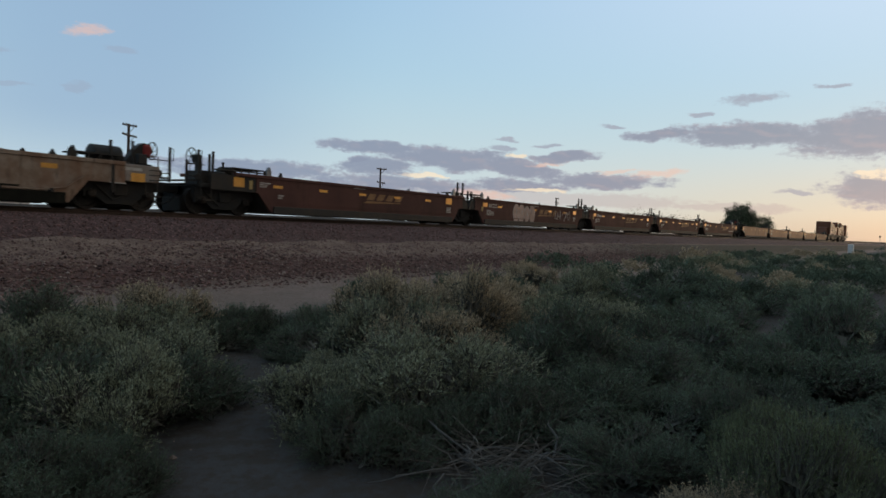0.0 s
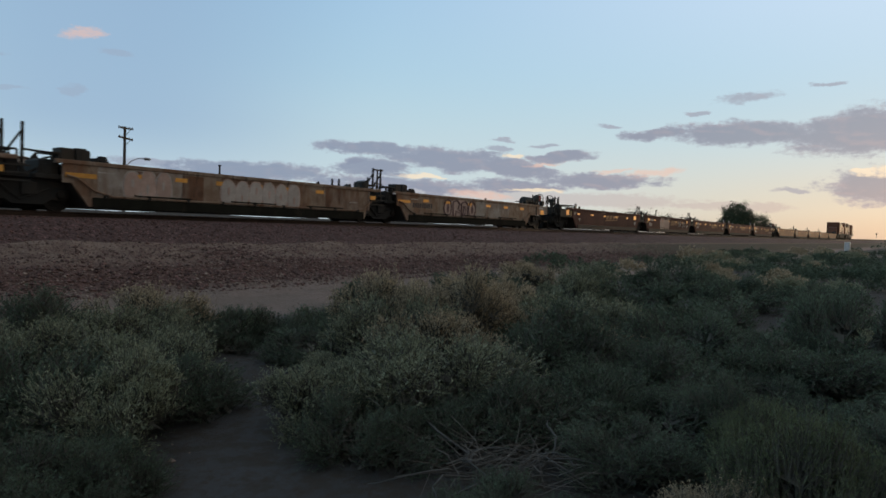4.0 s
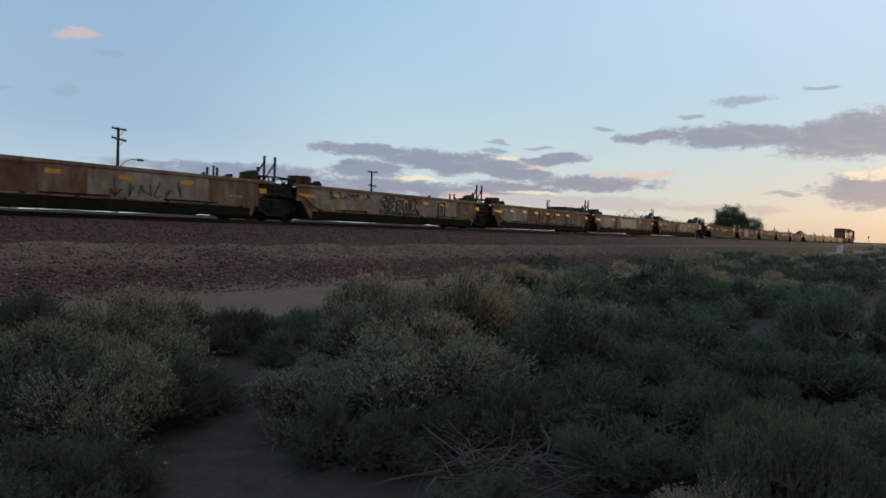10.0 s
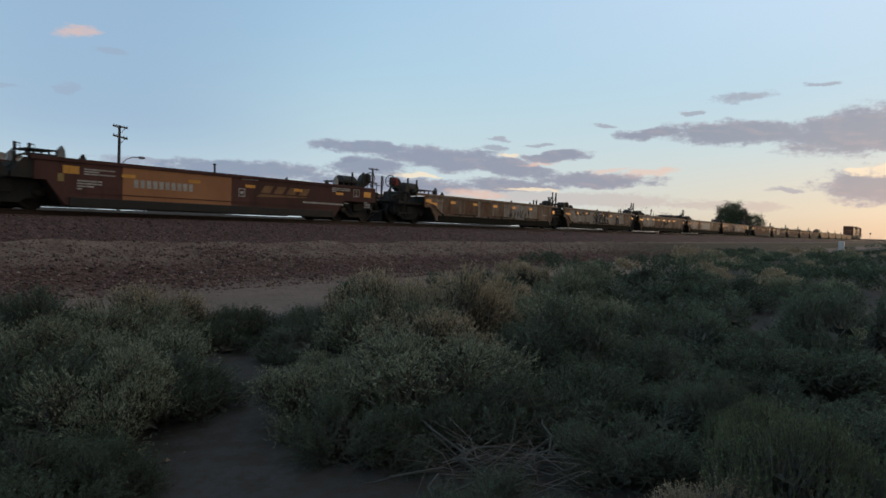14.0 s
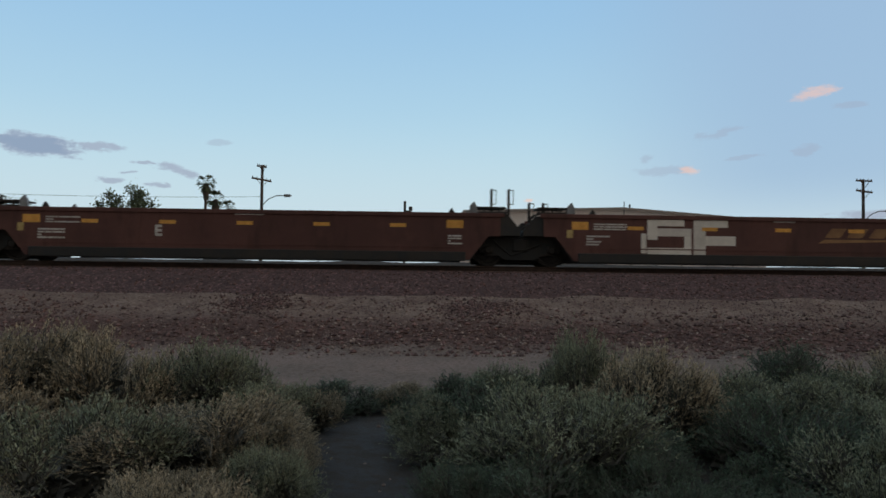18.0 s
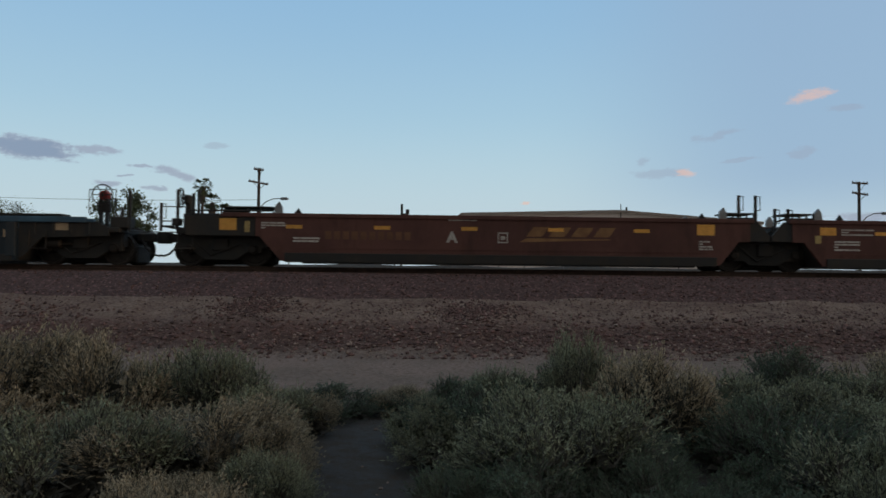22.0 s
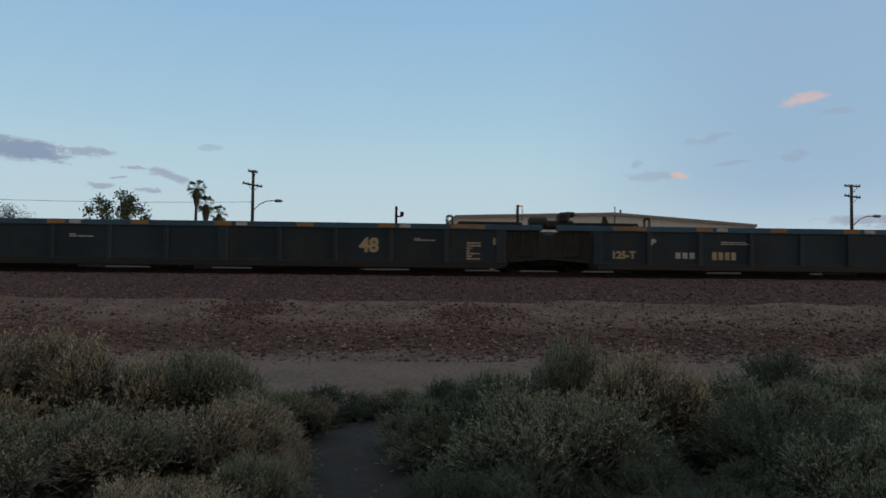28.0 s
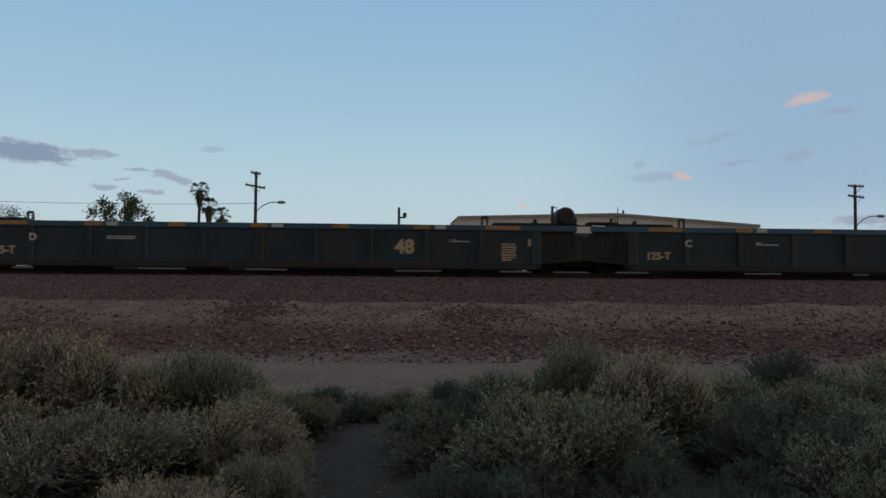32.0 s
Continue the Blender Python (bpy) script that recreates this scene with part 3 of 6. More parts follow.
def spaced(lo, hi, a, b, fine, grow=1.35):
    """Cuts from lo to hi, fine between a and b and ever wider outside."""
    mid = list(np.arange(a, b, fine)) + [b]
    left, right, step = [], [], fine
    v = a
    while v > lo:
        step *= grow
        v = max(lo, v - step)
        left.append(v)
    v, step = b, fine
    while v < hi:
        step *= grow
        v = min(hi, v + step)
        right.append(v)
    return left[::-1] + mid + right


def build_ground():
    xs = spaced(-4000, 4500, -18, 60, 0.35)
    ys = spaced(-4000, 4500, 1.5, 18.6, 0.28)
    verts = [(x, y, ground_height(x, y)) for y in ys for x in xs]
    n = len(xs)
    faces = [(j * n + i, j * n + i + 1, (j + 1) * n + i + 1, (j + 1) * n + i) for j in range(len(ys) - 1) for i in range(n - 1)]
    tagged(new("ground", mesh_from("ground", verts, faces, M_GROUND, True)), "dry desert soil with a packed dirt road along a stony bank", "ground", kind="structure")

    # ballast bed: shoulders and a flat top
    xs = spaced(-900, 1500, -18, 60, 0.4, 1.3)
    cross = [(16.9, 0.86), (17.35, 1.06), (18.0, 1.33), (18.55, 1.50), (18.9, 1.545), (19.4, 1.55), (22.9, 1.55), (23.6, 1.5), (25.3, 0.8)]
    verts = []
    for x in xs:
        for k, (y, z) in enumerate(cross):
            near = 1.0 if -60 < x < 120 else 0.0
            j = 0.07 * noise.noise((x * 0.9, k * 3.1, 0.4)) * near if k < 5 else 0.0
            verts.append((x, y + j, z + 0.4 * j))
    m = len(cross)
    faces = [(i * m + k, i * m + k + 1, (i + 1) * m + k + 1, (i + 1) * m + k) for i in range(len(xs) - 1) for k in range(m - 1)]
    faces = [f[::-1] for f in faces]
    tagged(new("ballast_bed", mesh_from("ballast_bed", verts, faces, M_BALLAST)), "dark reddish crushed-stone ballast bed under the track", "ballast", kind="structure")

    track = thing("railway_track", "rusty steel rails on weathered timber ties", "railway track", kind="structure", at=pose(0, TRACK_Y, 0))
    section = [(-0.07, 0), (0.07, 0), (0.07, 0.012), (0.012, 0.03), (0.012, 0.125), (0.036, 0.14), (0.036, 0.172), (-0.036, 0.172), (-0.036, 0.14), (-0.012, 0.125), (-0.012, 0.03), (-0.07, 0.012)]
    for side in (-0.755, 0.755):
        verts = [(x, side + a, RAIL_Z - 0.172 + b) for x in (-900, -20, 60, 1500) for a, b in section]
        k = len(section)
        faces = [(i * k + j, i * k + (j + 1) % k, (i + 1) * k + (j + 1) % k, (i + 1) * k + j) for i in range(3) for j in range(k)]
        part("rail", mesh_from("rail", verts, faces, M_RAIL), None, track)
    tie = finish("tie", box(BM(), -0.115, 0.115, -1.3, 1.3, 1.40, 1.565, 0.01), M_TIE)
    for i in range(130):
        part("tie", tie, None, track, at=pose(-16 + 0.55 * i, random.uniform(-0.03, 0.03), 0, 0, 0, random.uniform(-1, 1)))


build_ground()


def stones(name, label, mat, count, x_of, y_of, size, sink=0.3):
    """Loose angular stones strewn over a strip, in one mesh."""
    rng = np.random.default_rng(len(name) * 7 + count)
    unit = np.array([(1, 0, 0), (-1, 0, 0), (0, 1, 0), (0, -1, 0), (0, 0, 1), (0, 0, -1)], float)
    tri = np.array([(0, 2, 4), (2, 1, 4), (1, 3, 4), (3, 0, 4), (2, 0, 5), (1, 2, 5), (3, 1, 5), (0, 3, 5)])
    xs, ys = x_of(rng, count), y_of(rng, count)
    verts, faces = [], []
    for i in range(count):
        s = size[0] + (size[1] - size[0]) * rng.random() ** 3
        v = unit * (s * rng.uniform(0.6, 1.2, (6, 1))) * (1, 1, 0.7)
        a = rng.random() * 6.28
        v = v @ np.array([(math.cos(a), -math.sin(a), 0), (math.sin(a), math.cos(a), 0), (0, 0.3, 1)])
        v += (xs[i], ys[i], bank_height(xs[i], ys[i]) + s * (0.5 - sink))
        verts.append(v)
        faces.append(tri + 6 * i)
    me = mesh_from(name, np.concatenate(verts).tolist(), np.concatenate(faces).tolist(), mat)
    tagged(new(name, me), label, "stones", kind="stuff")


def bank_height(x, y):
    top = -9.0
    for (y0, z0), (y1, z1) in zip(BED, BED[1:]):
        if y0 <= y <= y1:
            top = z0 + (z1 - z0) * (y - y0) / (y1 - y0)
    return max(top, ground_height(x, y))


BED = [(16.9, 0.86), (17.35, 1.06), (18.0, 1.33), (18.55, 1.50), (18.9, 1.545), (19.8, 1.55)]
along = lambda rng, n: rng.triangular(-16, 8, 62, n)
stones("ballast_stones", "dark reddish-brown crushed ballast stones", M_STONE, 14000, along, lambda r, n: r.uniform(17.2, 19.8, n), (0.018, 0.05))
stones("bank_stones", "rust-brown stones strewn down the railway bank", M_STONE, 17000, along, lambda r, n: np.clip(r.normal(14.45, 0.7, n), 13.2, 17.2), (0.014, 0.075))
stones("pale_bank_stones", "pale stones scattered among the bank rubble", M_PALE_STONE, 6000, along, lambda r, n: np.clip(r.normal(14.5, 0.9, n), 12.8, 18.6), (0.012, 0.06))
stones("bank_gravel", "fine reddish gravel over the pale shelf of the bank", M_STONE, 9000, along, lambda r, n: np.clip(r.normal(16.2, 0.6, n), 15.0, 17.4), (0.012, 0.04))
stones("pale_gravel", "fine pale gravel over the shelf of the bank", M_PALE_STONE, 5000, along, lambda r, n: r.uniform(13.0, 17.3, n), (0.010, 0.035))
stones("road_pebbles", "small pebbles loose on the dirt road", M_PALE_STONE, 900, along, lambda r, n: r.uniform(4.0, 13.4, n), (0.01, 0.04))
for k, (px, py, sx, sy, n) in enumerate(((-3.8, 16.3, 0.45, 0.45, 900), (1.2, 16.1, 0.5, 0.4, 900), (13.5, 15.9, 0.7, 0.5, 700), (-9.0, 15.6, 0.9, 0.5, 500))):
    stones("spilled_ballast", "spill of dark red ballast stones down the bank", M_STONE, n, lambda r, m: r.normal(px, sx, m), lambda r, m: np.clip(r.normal(py, sy, m), 14.0, 17.6), (0.02, 0.06))

# ---- the train ----
WHEEL_R = 0.46
NEAR = -1.5  # the side that faces the road


def text_mesh(body, size, mat):
    cu = bpy.data.curves.new("lettering", "FONT")
    cu.offset = 0.014 * size / 0.34
    cu.body, cu.size, cu.extrude, cu.align_x, cu.align_y = body, size, 0.002, "CENTER", "CENTER"
    ob = new("lettering", cu)
    dg = bpy.context.evaluated_depsgraph_get()
    me = bpy.data.meshes.new_from_object(ob.evaluated_get(dg))
    bpy.data.objects.remove(ob)
    me.transform(Matrix.Rotation(radians(90), 4, "X"))
    me.materials.clear()
    me.materials.append(mat)
    return me


def plate(x, z, w, h, y=NEAR, t=0.006):
    return box(BM(), x - w / 2, x + w / 2, y - t, y + 0.004, z - h / 2, z + h / 2)


def strokes(u, x, z, w, h, n, mat, label, y=NEAR):
    """Car marks as a row of upright painted strokes."""
    me = finish("painted_stroke", box(BM(), -0.34 * w / n, 0.34 * w / n, -0.004, 0.003, -h / 2, h / 2), mat)
    for i in range(n):
        part("painted_stroke", me, None, u, label, at=pose(x - u["station"] - w / 2 + (i + 0.5) * w / n, y, z))


def bars(x, z, w, h, rows=3, y=NEAR, seed=1, upright=False):
    """Writing too small to read: short bars in lines, or a row of upright strokes."""
    bm, rng = BM(), random.Random(seed)
    if upright:
        n = rows
        for i in range(n):
            cx = x - w / 2 + (i + 0.5) * w / n
            box(bm, cx - 0.34 * w / n, cx + 0.34 * w / n, y - 0.004, y + 0.003, z - h / 2, z + h / 2)
        return bm
    for r in range(rows):
        cz = z + h / 2 - (r + 0.5) * h / rows
        a = x - w / 2
        while a < x + w / 2 - 0.05:
            b = min(x + w / 2, a + rng.uniform(0.12, 0.4) * w)
            box(bm, a, b - 0.02, y - 0.004, y + 0.003, cz - 0.3 * h / rows, cz + 0.3 * h / rows)
            a = b
            if rng.random() < 0.15:
                break
    return bm


def disc(bm, cx, cz, rx, rz, y, n=18, wob=0.0, seed=0):
    rng = random.Random(seed)
    pts = []
    for i in range(n):
        a = 2 * math.pi * i / n
        k = 1 + wob * rng.uniform(-1, 1)
        pts.append((cx + rx * k * math.cos(a), cz + rz * k * math.sin(a)))
    return prism(bm, pts, y, NEAR + 0.004)


def make_truck():
    """One freight truck: two cast side frames, a bolster and springs; wheelsets are added apart."""
    frame_outline = [(-1.12, 0.38), (-1.12, 0.62), (-0.7, 0.66), (-0.35, 0.84), (0.35, 0.84), (0.7, 0.66), (1.12, 0.62), (1.12, 0.38), (0.75, 0.4), (0.42, 0.18), (-0.42, 0.18), (-0.75, 0.4)]
    side = finish("side_frame", prism(BM(), frame_outline, -0.09, 0.09), M_DARK)
    bolster = finish("bolster", box(box(BM(), -0.22, 0.22, -1.15, 1.15, 0.42, 0.78, 0.03), -0.3, 0.3, -0.35, 0.35, 0.78, 0.9), M_DARK)
    bm = BM()
    for x in (-0.15, 0.0, 0.15):
        rod(bm, (x, 0, 0.24), (x, 0, 0.5), 0.06, 8)
    # two dark blocks added to stop light showing between and under the wheels
    gap_block = finish("brake_beam", box(BM(), -0.62, 0.62, -0.62, 0.62, 0.14, 0.62, 0.05), M_DARK)
    low_block = finish("draft_pan", box(BM(), -1.32, 1.32, -0.5, 0.5, 0.05, 0.55, 0.04), M_DARK)
    springs = finish("spring_nest", bm, M_DARK)
    cap = finish("bearing_cap", lathe(BM(), [(0, 0.13), (-0.07, 0.13), (-0.1, 0.08)], (0, 0, 0), "Y", 12), M_WHEEL)
    rod_bm = BM()
    path_rod(rod_bm, [(-0.8, -1.1, 0.75), (-0.25, -1.12, 0.3), (0.55, -1.12, 0.62)], 0.025)
    rigging = finish("brake_rigging", rod_bm, M_DARK)
    bm = BM()
    for y in (-0.755, 0.755):
        s = 1 if y > 0 else -1
        lathe(bm, [(s * -0.07, WHEEL_R + 0.028), (s * -0.045, WHEEL_R + 0.028), (s * -0.04, WHEEL_R), (s * 0.065, WHEEL_R - 0.004), (s * 0.065, WHEEL_R - 0.075), (s * 0.02, WHEEL_R - 0.1), (s * 0.02, 0.14), (s * 0.06, 0.12), (s * 0.06, 0.09)], (0, y, 0), "Y", 28)
        for i in range(4):
            a = i * math.pi / 2
            box(bm, 0.2 * math.cos(a) - 0.03, 0.2 * math.cos(a) + 0.03, y + s * 0.02 - 0.01, y + s * 0.02 + 0.02, 0.2 * math.sin(a) - 0.03, 0.2 * math.sin(a) + 0.03)
    rod(bm, (0, -1.05, 0), (0, 1.05, 0), 0.085, 10)
    wheels = finish("wheelset", bm, M_WHEEL)
    return dict(gap_block=gap_block, low_block=low_block, side=side, bolster=bolster, springs=springs, cap=cap, wheels=wheels, rigging=rigging)


TRUCK = make_truck()
WHEELSETS = []


def add_truck(parent, x, base=0.89):
    tr = part("truck", TRUCK["bolster"], None, parent, "black cast-steel truck", at=pose(x, 0, 0))
    for y in (-0.98, 0.98):
        part("side_frame", TRUCK["side"], None, tr, at=pose(0, y, 0))
        part("spring_nest", TRUCK["springs"], None, tr, at=pose(0, y, 0))
    part("brake_rigging", TRUCK["rigging"], None, tr)
    part("brake_beam", TRUCK["gap_block"], None, tr)
    part("draft_pan", TRUCK["low_block"], None, tr)
    for dx in (-base, base):
        w = part("wheelset", TRUCK["wheels"], None, tr, "worn steel wheels on an axle", at=pose(dx, 0, WHEEL_R))
        w["turn"] = 1
        part("bearing_cap", TRUCK["cap"], None, tr, at=pose(dx, -1.07, WHEEL_R))


def brake_stand(parent, x, top, y=-0.9, tall=0.95):
    """The hand brake facing sideways: an upright stand with a spoked wheel."""
    st = part("brake_stand", box(box(BM(), x - 0.12, x - 0.05, y - 0.05, y + 0.1, top - 0.3, top + tall - 0.4), x + 0.05, x + 0.12, y - 0.05, y + 0.1, top - 0.3, top + tall - 0.4), M_DARK, parent)
    bm = ring(BM(), (x, y - 0.12, top + tall - 0.3), (0, 1, 0), 0.28, 0.02, 18)
    for i in range(6):
        a = i * math.pi / 3
        rod(bm, (x, y - 0.12, top + tall - 0.3), (x + 0.27 * math.cos(a), y - 0.12, top + tall - 0.3 + 0.27 * math.sin(a)), 0.013, 5)
    part("brake_wheel", bm, M_DARK, st, "spoked hand-brake wheel")
    part("brake_housing", lathe(BM(), [(-0.08, 0.12), (0.1, 0.15), (0.12, 0.1)], (x, y, top + tall - 0.3), "Y", 14), M_REDMARK, st, "faded red brake housing")
    part("gear_box", box(BM(), x - 0.17, x + 0.17, y - 0.04, y + 0.14, top + tall - 0.78, top + tall - 0.5, 0.03), M_DARK, st)
    bm = path_rod(BM(), [(x - 0.36, y - 0.1, top + 0.2), (x - 0.36, y - 0.1, top + tall - 0.15), (x + 0.36, y - 0.1, top + tall - 0.15), (x + 0.36, y - 0.1, top + 0.2)], 0.014, 5)
    part("grab_iron", bm, M_DARK, st)


def end_brake(parent, e, s, red, slim=False):
    """The hand brake facing along the train: a raked bracket, its gear box and a wheel towards the next car."""
    X = lambda d: e - s * d
    if slim:
        st = part("brake_bracket", box(BM(), *sorted((X(1.05), X(0.88))), -1.0, -0.8, 0.95, 1.95, 0.03), M_DARK, parent, "upright black brake stand")
    else:
        st = part("brake_bracket", prism(BM(), [(X(2.1), 1.22), (X(1.75), 1.42), (X(1.3), 1.98), (X(1.1), 2.1), (X(0.86), 2.08), (X(0.86), 1.72), (X(1.2), 1.5), (X(1.45), 1.0), (X(2.1), 1.0)], -0.98, -0.72), M_DARK, parent, "raked black brake bracket")
    part("gear_box", box(BM(), *sorted((X(1.02 if slim else 1.12), X(0.84))), -1.04, -0.66, 1.7, 1.98 if slim else 2.06, 0.05), M_REDMARK if red else M_DARK, st)
    c = (X(0.72), -0.85, 1.9)
    bm = ring(BM(), c, (1, 0, 0), 0.27, 0.02, 18)
    for i in range(6):
        a = i * math.pi / 3
        rod(bm, c, (c[0], c[1] + 0.26 * math.cos(a), c[2] + 0.26 * math.sin(a)), 0.013, 5)
    part("brake_wheel", rod(bm, (X(0.9), -0.85, 1.9), c, 0.04, 8), M_DARK, st, "spoked hand-brake wheel")
    for z in (1.22, 1.62):
        part("grab_iron", rod(BM(), (X(1.0), -1.2, z), (X(0.32), -1.2, z), 0.016, 5), M_DARK, parent)
    part("chain", path_rod(BM(), [(X(0.95), -0.9, 1.7), (X(1.0), -0.95, 1.3), (X(1.2), -0.95, 0.95)], 0.02, 5), M_DARK, st)
    part("crossover_board", box(BM(), *sorted((X(0.62), X(0.3))), -1.25, 1.25, 1.06, 1.1), M_DARK, parent)
    part("valve_block", box(BM(), *sorted((X(1.45), X(1.15))), -1.3, -1.0, 1.02, 1.34, 0.03), M_DARK, parent)
    part("junction_box", box(BM(), *sorted((X(0.85), X(0.6))), -1.25, -1.05, 1.1, 1.3, 0.02), M_DARK, parent)


def post(parent, x, y, z0, z1, loop=True):
    bm = box(BM(), x - 0.035, x + 0.035, y - 0.035, y + 0.035, z0, z1, 0.008)
    if loop:
        path_rod(bm, [(x + 0.035, y, z1 - 0.03), (x + 0.13, y, z1 - 0.03), (x + 0.13, y, z1 - 0.42), (x + 0.035, y, z1 - 0.42)], 0.012, 5)
    part("guide_post", bm, M_DARK, parent)


def coupler(parent, x, s):
    """Draft gear, knuckle and air hose towards the next car; s: which way it points."""
    bm = box(BM(), min(x - s * 1.6, x), max(x - s * 1.6, x), -0.14, 0.14, 0.68, 0.92, 0.02)
    box(bm, x - 0.16 - s * 0.02, x + 0.16 - s * 0.02, -0.18, 0.18, 0.64, 0.98, 0.03)
    part("coupler", bm, M_DARK, parent, "black knuckle coupler")
    a = (x - s * 0.55, -0.35, 0.75)
    pts = [a, (x - s * 0.42, -0.34, 0.5), (x - s * 0.25, -0.3, 0.34), (x - s * 0.08, -0.28, 0.27), (x + s * 0.02, -0.26, 0.3)]
    part("air_hose", path_rod(BM(), pts, 0.03), M_DARK, parent)
    part("uncoupling_lever", path_rod(BM(), [(x - s * 0.75, -1.25, 0.5), (x - s * 0.75, -1.15, 0.95), (x - s * 0.5, -0.4, 0.95), (x - s * 0.15, -0.05, 0.98)], 0.016, 5), M_DARK, parent)


def side_outline(h, bot, top, left_end, right_end, style):
    """The side of a well car: flat sill, rising over the trucks at each end."""
    def end(coupled, right=False):
        if style == "blue":
            return (3.45, 3.45, 3.3) if coupled else (1.22, 1.22, 1.2)
        if style == "tan" and not coupled:
            return (1.5, 1.3, 1.25) if right else (1.45, 0.95, 0.7)
        if style == "red" and coupled:
            return (3.65, 3.1, 1.12) if right else (3.65, 3.05, 2.95)
        if style == "tan" and coupled and not right:
            return (3.65, 3.1, 2.6)
        return (3.65, 3.1, 2.0) if coupled else (1.45, 0.92, 0.6)
    a, b, c = end(left_end)
    d, e, f = end(right_end, True)
    step = 0.62
    pts = [(-h + a, bot), (h - d, bot)]
    if style == "blue":
        pts += [(h - d + 0.02, bot + 0.06), (h - d + 0.02, top - 0.02), (-h + a - 0.02, top - 0.02), (-h + a - 0.02, bot + 0.06)]
    else:
        pts += [(h - e, top - step), (h - f, top - step), (h - f, top), (-h + c, top), (-h + c, top - step), (-h + b, top - step)]
    return pts


BEARER = finish("floor_bearer", box(BM(), -0.17, 0.17, -1.44, 1.44, -0.01, 0.12), M_DARK)
BRACKETS = [finish("sill_bracket", box(BM(), -0.25 - 0.2 * k, 0.2, 0.02, 0.3, -0.07, 0.02, 0.01), M_DARK) for k in range(3)]


def well_unit(style, xa, xb, left_end=False, right_end=False, label="", truck_left=True, group=""):
    """One platform of an articulated well car between train stations xa and xb, with its base on the rail head."""
    h, mid = (xb - xa) / 2, (xa + xb) / 2
    bot, top = {"red": (0.16, 1.44), "tan": (0.16, 1.42), "orange": (0.16, 1.43), "blue": (0.11, 1.27)}[style]
    paint = {"red": M_RED, "tan": M_TAN, "orange": M_ORANGE, "blue": M_BLUE}[style]
    u = thing("well_car", label, "well car", group, at=pose(mid, TRACK_Y, RAIL_Z))
    u["station"] = mid
    outline = side_outline(h, bot, top, left_end, right_end, style)
    xl, xr = outline[0][0], outline[1][0]
    pl, pr = min(p[0] for p in outline), max(p[0] for p in outline)
    for s, y0 in ((-1, NEAR), (1, 1.44)):
        side = part("side_panel", prism(BM(), outline, y0, y0 + 0.06), paint, u)
        cy = y0 + 0.03
        cl, cr = (-h + (2.0 if left_end else 0.5), h - (2.0 if right_end else 0.5)) if style != "blue" else (-h + (1.6 if left_end else 0.2), h - (1.6 if right_end else 0.2))
        ch = 0.10 if style != "blue" else 0.14
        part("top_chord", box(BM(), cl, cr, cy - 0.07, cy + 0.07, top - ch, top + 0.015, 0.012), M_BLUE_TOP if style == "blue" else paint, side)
        part("bottom_sill", box(BM(), xl + 0.1, xr - 0.1, cy - 0.075, cy + 0.06, bot - 0.04, bot + (0.27 if style == "tan" else 0.22 if style == "red" else 0.15), 0.015), M_OLIVE if style == "tan" else M_DARK, side)
        if style == "blue":
            n = 10
            for i in range(n + 1):
                x = xl + 0.12 + (xr - xl - 0.24) * i / n
                w = 0.13 if i in (0, n // 2, n) else 0.06
                part("side_rib", box(BM(), x - w, x + w, cy - 0.09, cy, bot + 0.1, top - ch, 0.012), M_BLUE, side)
        if s < 0 and style == "tan":
            zb = bot + 0.31
            n = 7
            pipe = path_rod(BM(), [(pl + 0.1, NEAR - 0.04, top - 0.42), (xl - 0.35, NEAR - 0.04, top - 0.48), (xl + 0.15, NEAR - 0.04, zb + 0.14), (xl + 0.7, NEAR - 0.04, zb), (xr - 0.7, NEAR - 0.04, zb), (xr - 0.1, NEAR - 0.04, zb + 0.1), (xr + 0.4, NEAR - 0.04, top - 0.5)], 0.03, 6)
            part("brake_pipe", pipe, M_TAN, side)
            for i in range(3):
                x = xl + (xr - xl) * (0.2 + 0.3 * i)
                part("pipe_shelf", box(BM(), x - 1.0, x + 1.0, NEAR - 0.07, NEAR, zb + 0.05, zb + 0.085), M_OLIVE, side)
            for x in np.linspace(xl + 0.5, xr - 0.5, 9):
                part("pipe_clamp", box(BM(), x - 0.05, x + 0.05, NEAR - 0.08, NEAR, zb - 0.05, zb + 0.05), M_DARK, side)
        if s < 0 and style in ("red", "orange"):
            part("side_seam", box(BM(), xl + 0.3, xr - 0.3, NEAR - 0.012, NEAR + 0.01, bot + 0.34, bot + 0.37), paint, side)
    # the well: cross bearers with gaps, and the sloping ends
    n = 7
    for i in range(n):
        x = xl + 0.4 + (xr - xl - 0.8) * i / (n - 1)
        part("floor_bearer", BEARER, None, u, at=pose(x, 0, bot))
    if style == "blue":
        for k, w in enumerate((2.2, 1.2, 3.0, 1.6)):
            x = xl + (xr - xl) * (0.16 + 0.24 * k)
            part("underframe_beam", box(BM(), x - w / 2, x + w / 2, -0.9, 0.9, bot - 0.13, bot, 0.01), M_DARK, u)
    for k, x in enumerate(np.linspace(xl + 0.9, xr - 0.9, 6)):
        part("sill_bracket", BRACKETS[k % 3], None, u, at=pose(x, NEAR, bot))
    for s, coupled in ((-1, left_end), (1, right_end)):
        e = s * h
        inn = xl if s < 0 else xr
        bm = BM()
        a, b = (inn, e - s * (3.0 if coupled else 0.85))
        prism(bm, [(a, bot), (a + s * 0.05, bot), (b, top - 0.5), (b, top - 0.1), (b - s * 0.06, top - 0.1), (b - s * 0.06, top - 0.48)], -1.43, 1.43)
        part("end_bulkhead", bm, M_DARK, u)
